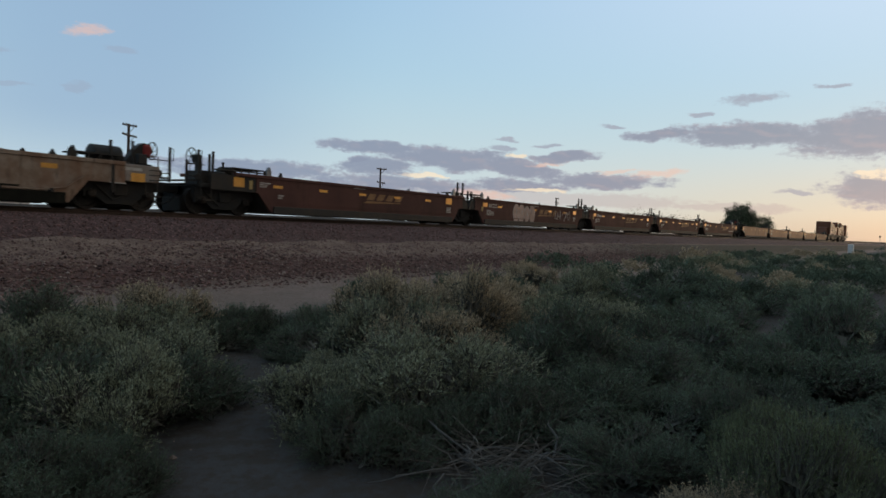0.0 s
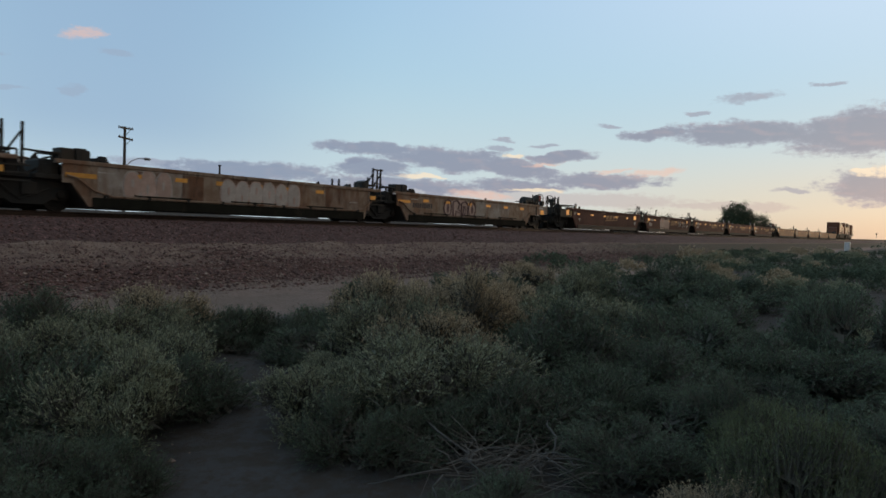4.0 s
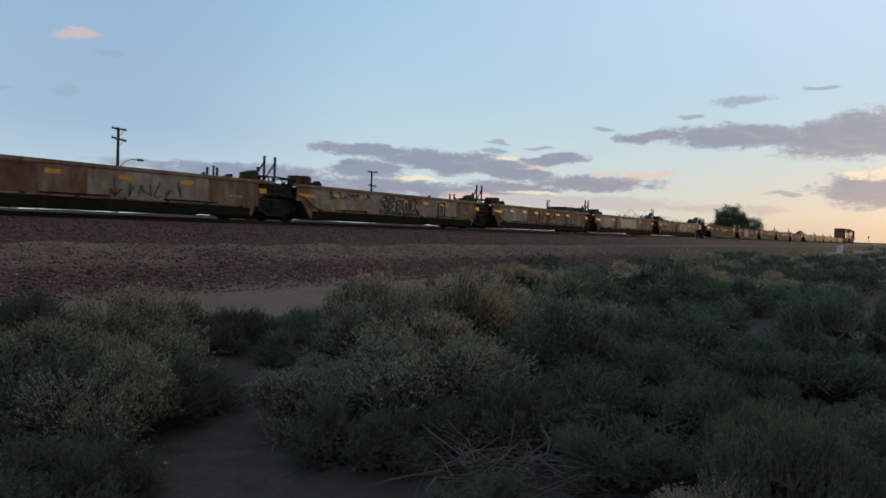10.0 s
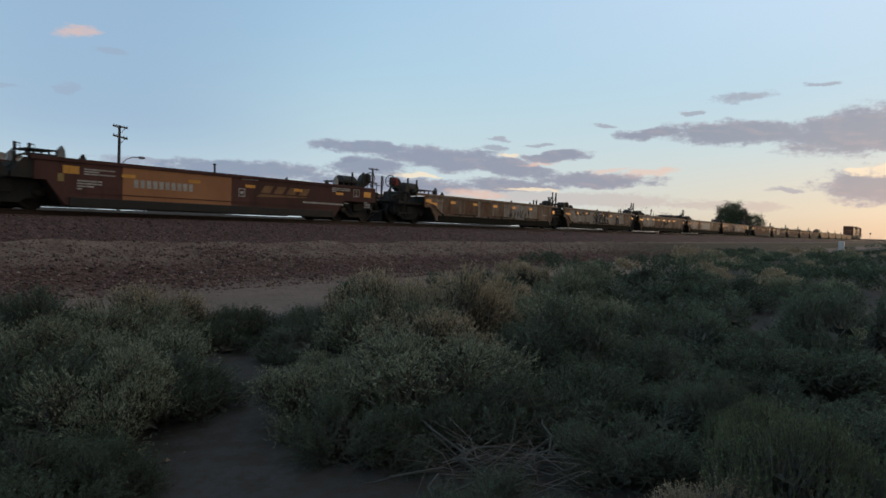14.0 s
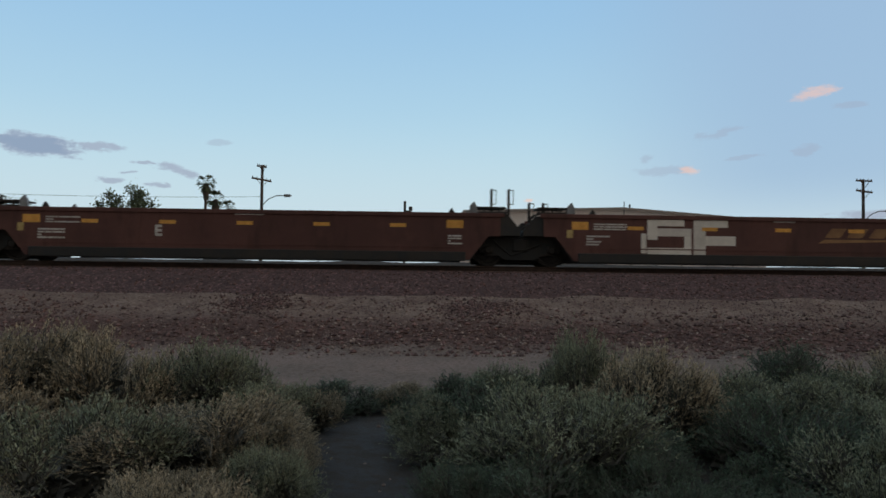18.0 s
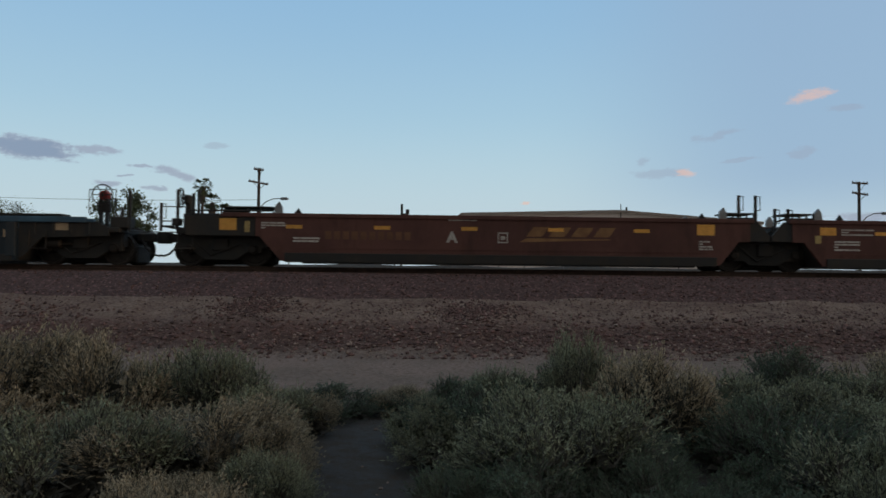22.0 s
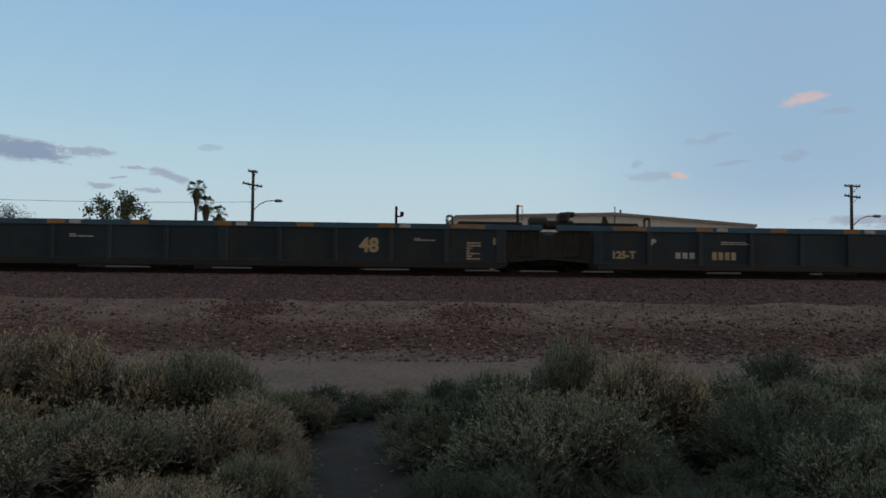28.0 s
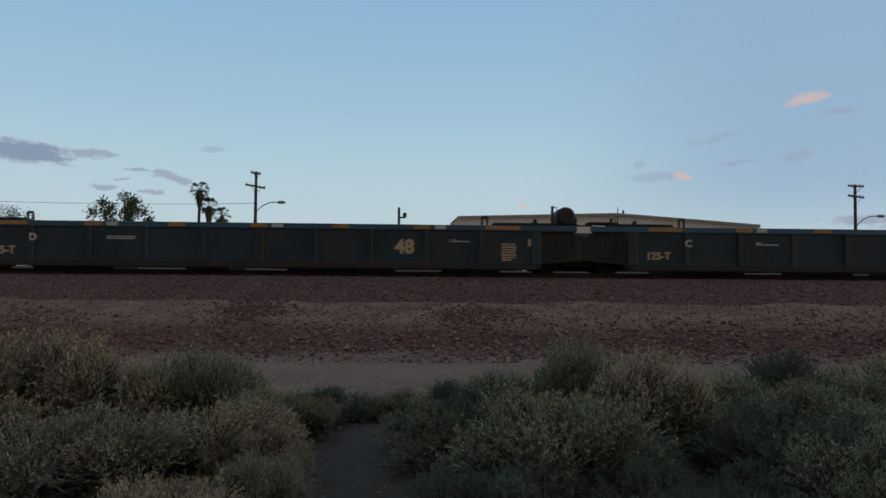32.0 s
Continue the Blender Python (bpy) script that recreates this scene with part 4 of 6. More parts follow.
        deck_in, deck_out = (e - s * (3.2 if coupled else 1.0)), (e - s * (0.75 if coupled else 0.08))
        x0, x1 = sorted((deck_in, deck_out))
        deck_w = 1.42 if style == "blue" else 1.3
        part("end_platform", box(BM(), x0, x1, -deck_w, deck_w, 0.88, 1.02, 0.02), M_DARK, u)
        part("centre_sill", box(BM(), x0, x1, -0.4, 0.4, 0.62, 0.88), M_DARK, u)
        # dark block added below the platform to shut out the light behind
        part("end_frame", box(BM(), x0, x1, -1.05, 1.05, 0.3 if not coupled else 0.5, 0.88), M_DARK, u)
        if style == "blue":
            # end structure, extended as a dark sheet standing for shade over the truck
            xi, xo = e - s * (3.4 if coupled else 1.18), e - s * (1.0 if coupled else 0.008)
            if coupled:
                shape = [(xi, 0.2), (xi + s * 0.12, 0.2), (xi + s * 0.62, 0.72), (xo, 0.78), (xo, 1.0), (xo - s * 0.35, top - 0.09), (xi, top - 0.09)]
            else:
                shape = [(xi, 0.24), (xo, 0.34), (xo, 0.96), (xo - s * 0.34, top - 0.09), (xi, top - 0.09)]
            for y in (-1.46, 1.38):
                part("end_skirt", prism(BM(), shape, y, y + 0.08), M_DARK, u, "dark end skirt drawn down for the shade over the truck")
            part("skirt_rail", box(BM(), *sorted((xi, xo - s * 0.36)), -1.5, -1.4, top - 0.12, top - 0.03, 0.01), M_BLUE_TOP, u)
            part("brake_cylinder", lathe(BM(), [(0, 0.06), (0.03, 0.13), (0.4, 0.13), (0.45, 0.05), (0.7, 0.04)], (min(xi, xo) + 0.25 * abs(xo - xi), -1.2, 0.56), "X", 12), M_WHEEL, u)
            for k in range(4):
                x = xi + (xo - xi) * (0.18 + 0.2 * k)
                part("skirt_rib", box(BM(), x - 0.025, x + 0.025, -1.49, -1.45, 0.8 if coupled else 0.64, top - 0.12, 0.008), M_DARK, u)
            if coupled:
                part("hazard_plate", plate(e - s * 2.25, 1.02, 0.34, 0.2, -1.465), M_CREAM_MARK, u, "faded placard")
            part("safety_bar", path_rod(BM(), [(xi + s * 0.3, -1.5, 0.9), (xi + s * 0.3, -1.5, 0.42), (xi + s * 0.75, -1.5, 0.42), (xi + s * 0.75, -1.5, 0.9)], 0.016, 5), M_WHEEL, u)
            lx = e - s * (4.75 if coupled else 2.75)
            part("container_loop", path_rod(BM(), [(lx - 0.07, -1.42, top), (lx - 0.07, -1.42, top + 0.24), (lx + 0.07, -1.42, top + 0.24), (lx + 0.07, -1.42, top)], 0.035, 5), M_DARK, u)
            w0, w1 = sorted((lx + s * 0.25, e - s * (2.3 if coupled else 0.75)))
            bm = box(BM(), w0, w1, -1.42, -0.9, top + 0.05, top + 0.1)
            for k in range(4):
                x = w0 + (w1 - w0) * k / 3
                box(bm, x - 0.03, x + 0.03, -1.4, -1.34, top, top + 0.06)
            part("walkway", bm, M_DARK, u)
            if coupled:
                brake_stand(u, e - s * 1.3, 1.2, y=-1.1, tall=1.02)
                post(u, e - s * 0.55, -1.2, 0.9, 2.05, False)
                post(u, e - s * 0.8, -1.1, 0.9, 1.6)
                part("valve_box", box(BM(), *sorted((e - s * 0.55, e - s * 1.05)), -1.3, -0.8, 1.0, 1.32, 0.03), M_DARK, u)
            elif s > 0 and xb == -162.0:
                part("control_valve", lathe(BM(), [(0, 0.1), (0.05, 0.16), (0.5, 0.16), (0.55, 0.1)], (e - 0.55, -1.25, top + 0.1), "X", 14), M_DARK, u)
                post(u, e - 0.86, -1.35, top - 0.1, top + 0.58)
            elif s < 0 and xa == -162.0:
                part("control_valve", box(box(BM(), e - 0.1, e + 0.75, -1.25, -0.6, top - 0.05, top + 0.17, 0.04), e + 0.3, e + 0.62, -1.3, -0.8, top + 0.1, top + 0.4, 0.06), M_DARK, u)
                part("valve_cap", box(BM(), e + 0.5, e + 0.78, -1.25, -0.9, top + 0.28, top + 0.42, 0.04), M_DARK, u)
                part("lever_arm", prism(BM(), [(e + 1.5, top), (e + 1.55, top + 0.3), (e + 1.63, top + 0.3), (e + 1.75, top)], -1.3, -1.24), M_DARK, u)
            elif s > 0:
                part("reservoir", lathe(BM(), [(0, 0.2), (0.05, 0.27), (0.7, 0.27), (0.75, 0.2)], (e - 0.46, -1.3, top + 0.3), "Y", 18), M_DARK, u, "dark drum-shaped air reservoir")
                part("control_valve", box(box(BM(), e - 0.75, e - 0.15, -1.2, -0.6, top, top + 0.14, 0.03), e - 0.3, e - 0.1, -1.1, -0.8, top + 0.1, top + 0.3, 0.03), M_DARK, u)
                post(u, e - 0.86, -1.35, top - 0.1, top + 0.58)
                part("lever_arm", prism(BM(), [(e - 1.5, top), (e - 1.35, top + 0.22), (e - 1.29, top + 0.22), (e - 1.25, top)], -1.3, -1.24), M_DARK, u)
                part("air_pipe", path_rod(BM(), [(e - 0.4, -1.2, top + 0.2), (e - 0.1, -1.2, top + 0.05), (e + 0.3, -1.2, top + 0.06)], 0.025, 5), M_DARK, u)
            else:
                part("valve_cover", box(BM(), e + 0.2, e + 1.0, -1.25, -0.75, top + 0.1, top + 0.16, 0.01), M_DARK, u)
                post(u, e + 0.8, -1.3, top - 0.1, top + 0.26)
                part("lever_arm", prism(BM(), [(e + 1.3, top), (e + 1.45, top + 0.2), (e + 1.51, top + 0.2), (e + 1.55, top)], -1.3, -1.24), M_DARK, u)
        else:
            gx = e - s * (3.55 if coupled else 1.35)
            for y in (NEAR + 0.1, 1.4):
                part("container_guide", prism(BM(), [(gx - 0.11, top), (gx - 0.09, top + 0.22), (gx + 0.02, top + 0.34), (gx + 0.1, top + 0.2), (gx + 0.12, top)], y - 0.06, y + 0.04), M_GALV if style == "red" else M_DARK, u, "grey triangular container guide")
            g2 = e - s * (4.1 if coupled else 1.95)
            part("corner_stop", prism(BM(), [(g2 - 0.1, top), (g2, top + 0.16), (g2 + 0.1, top)], NEAR, NEAR + 0.1), M_DARK, u)
            w0, w1 = sorted((e - s * (3.4 if coupled else 1.25), e - s * (2.0 if coupled else 0.45)))
            bm = box(BM(), w0, w1, -1.4, -0.6, top + 0.16, top + 0.2)
            for k in range(5):
                x = w0 + (w1 - w0) * k / 4
                box(bm, x - 0.02, x + 0.02, -1.4, -1.36, top - 0.02, top + 0.17)
            part("walkway", bm, M_DARK, u)
            if coupled:
                end_brake(u, e, s, style != "red", style == "red" and s < 0)
                for dx, z in ((0.32, 2.05), (1.6, 2.1), (2.3, 2.05)) if s > 0 or style != "red" else ((0.3, 1.72), (0.75, 2.1), (1.18, 2.0), (1.32, 2.1)):
                    post(u, e - s * dx, -1.2, 0.95, z, dx < 1)
                if style == "red" and s < 0:
                    part("end_panel", box(BM(), e + 1.05, e + 2.94, NEAR + 0.015, NEAR + 0.06, 0.82, 1.36, 0.015), M_DARK, u, "grimy dark end panel")
                    part("reflector", plate(e + 2.2, 1.14, 0.46, 0.32, NEAR + 0.015), M_ORANGE_MARK, u, "orange reflective sheet")
                    part("caution_patch", plate(e + 2.72, 1.08, 0.14, 0.3, NEAR + 0.015), M_YELLOW_MARK, u, "small pale yellow patch")
                    part("side_rail", path_rod(BM(), [(e + 1.1, NEAR + 0.02, 1.5), (e + 3.4, NEAR + 0.02, 1.52)], 0.025, 5), M_DARK, u)
                if style == "tan" and s > 0:
                    part("end_panel", box(BM(), e - 1.99, e - 0.85, NEAR + 0.01, NEAR + 0.06, 0.88, 1.38, 0.015), M_PALE, u, "pale grey end panel with grab irons")
                    part("reflector", plate(e - 1.58, 1.0, 0.46, 0.26, NEAR + 0.01), M_ORANGE_MARK, u, "orange reflective sheet")
                    part("notice_plate", plate(e - 1.75, 1.24, 0.6, 0.09, NEAR + 0.01), M_WHITE_MARK, u)
                    part("end_post", box(BM(), e - 2.42, e - 2.34, NEAR - 0.03, NEAR + 0.05, 0.5, 1.46, 0.01), M_DARK, u)
                    for z in (0.95, 1.1, 1.25):
                        part("grab_iron", rod(BM(), (e - 1.25, NEAR - 0.05, z), (e - 0.9, NEAR - 0.05, z), 0.014, 5), M_DARK, u)
                if style == "red" and s > 0:
                    bm = BM()
                    for a, b, c, d in ((-0.19, 0.19, 0.13, 0.16), (-0.19, 0.19, -0.16, -0.13), (-0.19, -0.16, -0.13, 0.13), (0.16, 0.19, -0.13, 0.13), (-0.015, 0.015, -0.13, 0.13)):
                        box(bm, e - 2.36 + a, e - 2.36 + b, NEAR - 0.006, NEAR + 0.002, 1.17 + c, 1.17 + d)
                    part("inspection_mark", bm, M_WHITE_MARK, u, "white framed inspection stencil")
                    part("stencil", bars(e - 3.3, 1.24, 1.1, 0.2, 3, seed=61), M_WHITE_MARK, u)
                    part("stencil", bars(e - 4.3, 0.66, 2.3, 0.1, 1, seed=62), M_WHITE_MARK, u)
                    part("stencil", bars(e - 2.95, 0.72, 0.3, 0.07, 1, seed=63), M_WHITE_MARK, u)
                low = style == "red" and s < 0
                part("reservoir", lathe(BM(), [(0, 0.1), (0.1, 0.17 if low else 0.3), (0.6 if low else 0.95, 0.17 if low else 0.3), (0.7 if low else 1.05, 0.1)], (e - s * 2.25 - (0.35 if low else 0.5), -0.75, 1.5 if low else 1.62), "X", 18), M_DARK, u, "black cylindrical air reservoir")
                part("valve_box", box(BM(), *sorted((e - s * 1.9, e - s * 0.9)), -1.2, -0.3, 1.0, 1.45, 0.04), M_DARK, u)
                part("end_ladder", path_rod(path_rod(BM(), [(e - s * 0.8, -1.3, 0.5), (e - s * 0.8, -1.3, 1.7)], 0.018, 5), [(e - s * 1.2, -1.3, 0.5), (e - s * 1.2, -1.3, 1.7)], 0.018, 5), M_DARK, u)
                part("side_step", box(BM(), *sorted((e - s * 0.75, e - s * 1.25)), -1.45, -1.2, 0.45, 0.49), M_DARK, u)
            else:
                if style != "tan":
                    wing = [(e - s * 0.64, 0.84), (e - s * 0.04, 0.84), (e - s * 0.04, 1.0), (e - s * 0.36, 1.38), (e - s * 0.64, 1.40)]
                    for y in (NEAR + 0.03, 1.42):
                        part("end_wing", prism(BM(), wing, y, y + 0.06), M_DARK, u, "dark sloped end plate")
                    part("walkway_frame", box(BM(), *sorted((e - s * 1.3, e - s * 0.42)), -1.42, -1.34, top - 0.02, top + 0.07, 0.01), M_DARK, u)
                if s < 0:
                    lift = 0.0 if style == "tan" else -0.25
                    part("valve_box", box(box(BM(), e + 0.2, e + 0.75, -1.25, -0.4, 0.95, 1.42 + lift, 0.05), e + 0.3, e + 0.5, -1.3, -1.2, 1.0, 1.3 + lift, 0.02), M_DARK, u)
                    if style == "tan":
                        for x0, x1, z1 in ((0.68, 1.08, 1.76), (1.18, 1.53, 1.74), (1.68, 1.92, 1.56)):
                            part("equipment_box", box(BM(), e + x0, e + x1, -1.42, -0.95, top - 0.02, z1, 0.025), M_DARK, u)
                        part("handrail", path_rod(BM(), [(e + 0.05, -1.35, 1.42), (e + 0.05, -1.35, 1.6), (e + 0.7, -1.35, 1.58)], 0.03, 5), M_DARK, u)
                    else:
                        post(u, e + 0.22, -1.25, 1.0, 1.78)
                        post(u, e + 0.62, -1.2, 1.0, 1.78)
                else:
                    part("valve_box", box(BM(), e - 0.7, e - 0.3, -1.2, -0.4, 0.95, 1.38 if style == "tan" else 1.18, 0.05), M_DARK, u)
                    for dx in (0.28, 0.79) if style == "tan" else (0.36, 0.84):
                        post(u, e - dx, -1.3, 0.95, 2.34 if style == "tan" else 2.14, style != "tan")
                        if style == "tan":
                            part("post_brace", path_rod(BM(), [(e - dx, -1.3, 2.12), (e - dx - 0.42, -1.2, 1.45)], 0.032, 5), M_DARK, u)
                    if style == "tan":
                        for dx, z in ((0.95, 1.93), (2.75, 1.74), (3.15, 1.72)):
                            post(u, e - dx, -1.15, 1.0, z, False)
                        part("equipment_box", prism(BM(), [(e - 1.62, top - 0.02), (e - 1.62, 1.68), (e - 1.26, 1.78), (e - 1.26, top - 0.02)], -1.42, -0.95), M_DARK, u)
                        part("corner_stop", prism(BM(), [(e - 2.62, top), (e - 2.4, top + 0.13), (e - 2.3, top + 0.13), (e - 2.3, top)], -1.42, -1.2), M_DARK, u)
                        part("end_post", box(BM(), e - 1.32, e - 1.22, NEAR - 0.02, NEAR + 0.08, 0.5, top + 0.02, 0.01), M_RUSTY, u, "rusty upright end post")
                        bm = BM()
                        for z in (0.78, 0.98, 1.18, 1.36):
                            box(bm, e - 1.2, e - 0.14, NEAR + 0.02, NEAR + 0.06, z - 0.02, z + 0.02)
                        part("end_ladder", bm, M_DARK, u)
                        part("reflector", box(BM(), e - 1.16, e - 0.82, NEAR, NEAR + 0.02, 0.97, 1.14), M_ORANGE_MARK, u, "orange reflective sheet")
                        part("handrail", path_rod(BM(), [(e - 0.28, -1.3, 1.5), (e - 0.28, -1.3, 1.62), (e + 0.1, -1.3, 1.6)], 0.03, 5), M_DARK, u)
                pipe = path_rod(BM(), [(e - s * 0.6, -1.0, 1.5), (e - s * 0.35, -1.05, 1.42), (e - s * 0.2, -1.05, 1.15), (e + s * 0.02, -1.0, 1.0)], 0.03, 6)
                part("air_pipe", pipe, M_DARK, u)
        if coupled:
            coupler(u, e, s)
    if left_end:
        add_truck(u, -h + 1.9)
    elif truck_left:
        add_truck(u, -h)
    if right_end:
        add_truck(u, h - 1.9)
    # reflective sheets
    sheets = []
    if style in ("red", "orange"):
        a, b = -h + (2.2 if left_end else 1.6), h - (1.65 if right_end and style == "red" else 2.2 if right_end else 1.85)
        sheets += [(b, 1.14, 0.5, 0.3)] if left_end and style == "red" else [(a, 1.14, 0.46, 0.22), (b, 1.14, 0.46, 0.22)]
        for i in range(5):
            sheets.append((a + (b - a) * (i + 0.75) / 5.5, 1.09, 0.44, 0.1))
        if not (left_end and style == "red"):
            part("caution_patch", plate(a - 0.28, 0.91, 0.17, 0.22), M_YELLOW_MARK, u, "small pale yellow patch")
        part("stencil", bars(a + 0.55 + (1.6 if left_end and style == "red" else 0.0), 0.74, 0.75, 0.16 if left_end else 0.3, 2 if left_end else 4, seed=int(abs(mid))), M_WHITE_MARK, u, "small white stencilled lines")
        part("stencil", bars(a + (1.25 if left_end and style == "red" else 0.85), 1.12, 0.7 if left_end else 0.95, 0.2, 3, seed=int(abs(mid)) + 1), M_WHITE_MARK, u)
        part("stencil", bars(b + 0.02, 0.71, 0.42, 0.28, 4, seed=int(abs(mid)) + 2), M_WHITE_MARK, u)
        part("stencil", bars(0.0, 1.33, 0.8, 0.07, 1, seed=int(abs(mid)) + 3), M_WHITE_MARK, u)
    elif style == "tan":
        a, b = -h + 2.9, h - 4.2
        for i in range(6):
            sheets.append((a + (b - a) * i / 5, 1.12, 0.44, 0.13))
        sheets.append((-h + (3.2 if left_end else 1.22), 0.98 if left_end else 1.02, 0.9, 0.13))
        part("stencil", bars(-h + (3.9 if left_end else 2.0), 1.15, 0.6, 0.05, 1, seed=int(abs(mid))), M_WHITE_MARK, u)
        part("stencil", bars(h - 2.2, 0.8, 0.55, 0.05, 1, seed=int(abs(mid))), M_WHITE_MARK, u)
        for dx, w, hh in ((-h + 1.25, 0.3, 0.36), (-h + 1.9, 0.2, 0.2), (h - 1.4, 0.3, 0.3)):
            part("corner_casting", box(BM(), dx - w / 2, dx + w / 2, NEAR + 0.05, NEAR + 0.25, top, top + hh, 0.02), M_DARK, u)
    for i, (x, z, w, hh) in enumerate(sheets):
        part("reflector", plate(x, z, w, hh), M_ORANGE_MARK, u, "orange reflective sheet")
    if style == "blue":
        n = 7
        for i in range(n):
            x = xl + 0.6 + (xr - xl - 1.2) * (i + 0.2) / (n - 0.6)
            part("reflector", plate(x, top - 0.055, 0.46 if 0 < i < n - 1 else 0.95, 0.1, NEAR - 0.045), M_ORANGE_OLD, u, "orange reflective strip")
            if i % 2:
                part("reflector", plate(x + 0.5, top - 0.055, 0.3, 0.1, NEAR - 0.045), M_WHITE_MARK, u, "grey-white reflective strip")
        part("stencil", bars(xr - 0.85, 0.55, 0.42, 0.5, 7, y=NEAR, seed=int(abs(mid))), M_CREAM_MARK, u)
        part("stencil", plate(xr - 0.25, 0.82, 0.17, 0.2), M_CREAM_MARK, u)
        part("stencil", plate(xr - 0.2, 0.52, 0.13, 0.1), M_REDMARK, u)
        part("stencil", bars(xl + 4.0, 0.85, 0.8, 0.1, 2, seed=int(abs(mid)) + 5), M_WHITE_MARK, u)
        part("stencil", bars(xr - 2.2, 0.85, 0.6, 0.08, 2, seed=int(abs(mid)) + 6), M_WHITE_MARK, u)
        part("load_mark", text_mesh("48", 0.52, M_CREAM_MARK), None, u, "cream painted 48", at=pose(-184.65 + 188.6 if not left_end and not right_end else -151.07 + 152.33, NEAR - 0.004, 0.66))
        part("load_mark", text_mesh("125-T", 0.28, M_CREAM_MARK), None, u, "cream stencilled 125-T", at=pose(xl + 0.85, NEAR - 0.004, 0.48))
    return u


def letter(u, body, x, z, size, mat, label, y=NEAR - 0.004):
    part("letter", text_mesh(body, size, mat), None, u, label, at=pose(x - u["station"], y, z))


def emblem(u, x, mat=None):
    """The faded slanted emblem over a long wedge, in plain shapes."""
    x -= u["station"]
    mat = mat or M_FADED_MARK
    bm = BM()
    for i in range(4):
        a = x - 1.15 + i * 0.62
        prism(bm, [(a, 0.9), (a + 0.42, 0.9), (a + 0.5, 0.98), (a + 0.62, 1.16), (a + 0.2, 1.16), (a + 0.08, 1.02)], NEAR - 0.004, NEAR + 0.003)
    part("emblem", bm, mat, u, "faded orange slanted emblem")
    part("emblem", prism(BM(), [(x - 1.35, 0.74), (x + 1.15, 0.82), (x + 1.18, 0.85), (x - 1.15, 0.85)], NEAR - 0.004, NEAR + 0.003), mat, u)


def bubble_tag(u, x, w, seed, fill, edge, z=0.82, tall=0.55):
    """Sprayed bubble shapes, filled and outlined, that spell nothing."""
    rng = random.Random(seed)
    x -= u["station"]
    n = max(3, int(w / 0.6))
    for i in range(n):
        cx = x - w / 2 + (i + 0.5) * w / n
        rx, rz = 0.52 * w / n, tall * rng.uniform(0.8, 1.0)
        part("graffiti", disc(BM(), cx, z, rx + 0.035, rz + 0.03, NEAR - 0.004 - 0.001 * i, wob=0.06, seed=seed + i), edge, u, "sprayed bubble graffiti outline")
        part("graffiti", disc(BM(), cx, z, rx - 0.01, rz - 0.015, NEAR - 0.011 - 0.001 * i, wob=0.06, seed=seed + i), fill, u, "sprayed bubble graffiti fill")
        dz = rng.uniform(-0.15, 0.2)
        part("graffiti", disc(BM(), cx + rng.uniform(-0.05, 0.05), z + dz, rx * 0.16, rz * 0.3, NEAR - 0.018 - 0.001 * i, n=8), edge, u)


def scrawl(u, x, w, seed, mat, z=0.85, tall=0.35):
    """A loose sprayed line of strokes."""
    rng = random.Random(seed)
    x -= u["station"]
    n = int(w / 0.3)
    for i in range(n):
        cx = x - w / 2 + i * w / n
        pts = [(cx + rng.uniform(-0.1, 0.25), NEAR - 0.006, z + tall * rng.uniform(-1, 1)) for _ in range(4)]
        part("graffiti_stroke", path_rod(BM(), pts, 0.02, 4), mat, u, "sprayed graffiti line")


# outlines of sprayed shapes, as turns of a line in a box one wide and one high
HOOKS = [
    [(0.95, 0.78), (0.75, 0.97), (0.35, 0.97), (0.1, 0.78), (0.2, 0.58), (0.7, 0.45), (0.75, 0.25), (0.5, 0.15), (0.1, 0.22), (0.0, 0.05), (0.5, 0.0), (0.95, 0.1), (1.0, 0.4), (0.6, 0.62), (0.4, 0.72), (0.6, 0.8), (0.95, 0.78)],
    [(0.1, 0.0), (0.05, 0.9), (0.3, 1.0), (0.9, 0.95), (0.9, 0.8), (0.4, 0.75), (0.4, 0.6), (0.8, 0.55), (0.8, 0.42), (0.4, 0.4), (0.4, 0.2), (0.9, 0.2), (0.95, 0.02), (0.1, 0.0)],
    [(0.1, 0.05), (0.15, 0.85), (0.8, 0.88), (0.85, 0.7), (0.45, 0.66), (0.45, 0.55), (0.75, 0.5), (0.75, 0.38), (0.4, 0.36), (0.38, 0.16), (0.85, 0.15), (0.85, 0.0), (0.1, 0.05)],
    [(0.5, 0.0), (0.1, 0.2), (0.0, 0.6), (0.2, 1.0), (0.5, 1.1), (0.85, 0.95), (1.0, 0.55), (0.85, 0.15), (0.5, 0.0)],
    [(0.1, 0.0), (0.05, 0.95), (0.6, 1.05), (0.95, 0.8), (0.75, 0.5), (1.3, 0.3), (1.5, 0.0), (1.2, 0.2), (0.5, 0.35), (0.4, 0.0), (0.1, 0.0)],
    [(0.1, 0.0), (0.1, 0.9), (0.6, 1.02), (0.95, 0.85), (0.95, 0.0), (0.65, 0.0), (0.6, 0.7), (0.4, 0.7), (0.4, 0.0), (0.1, 0.0)],
]


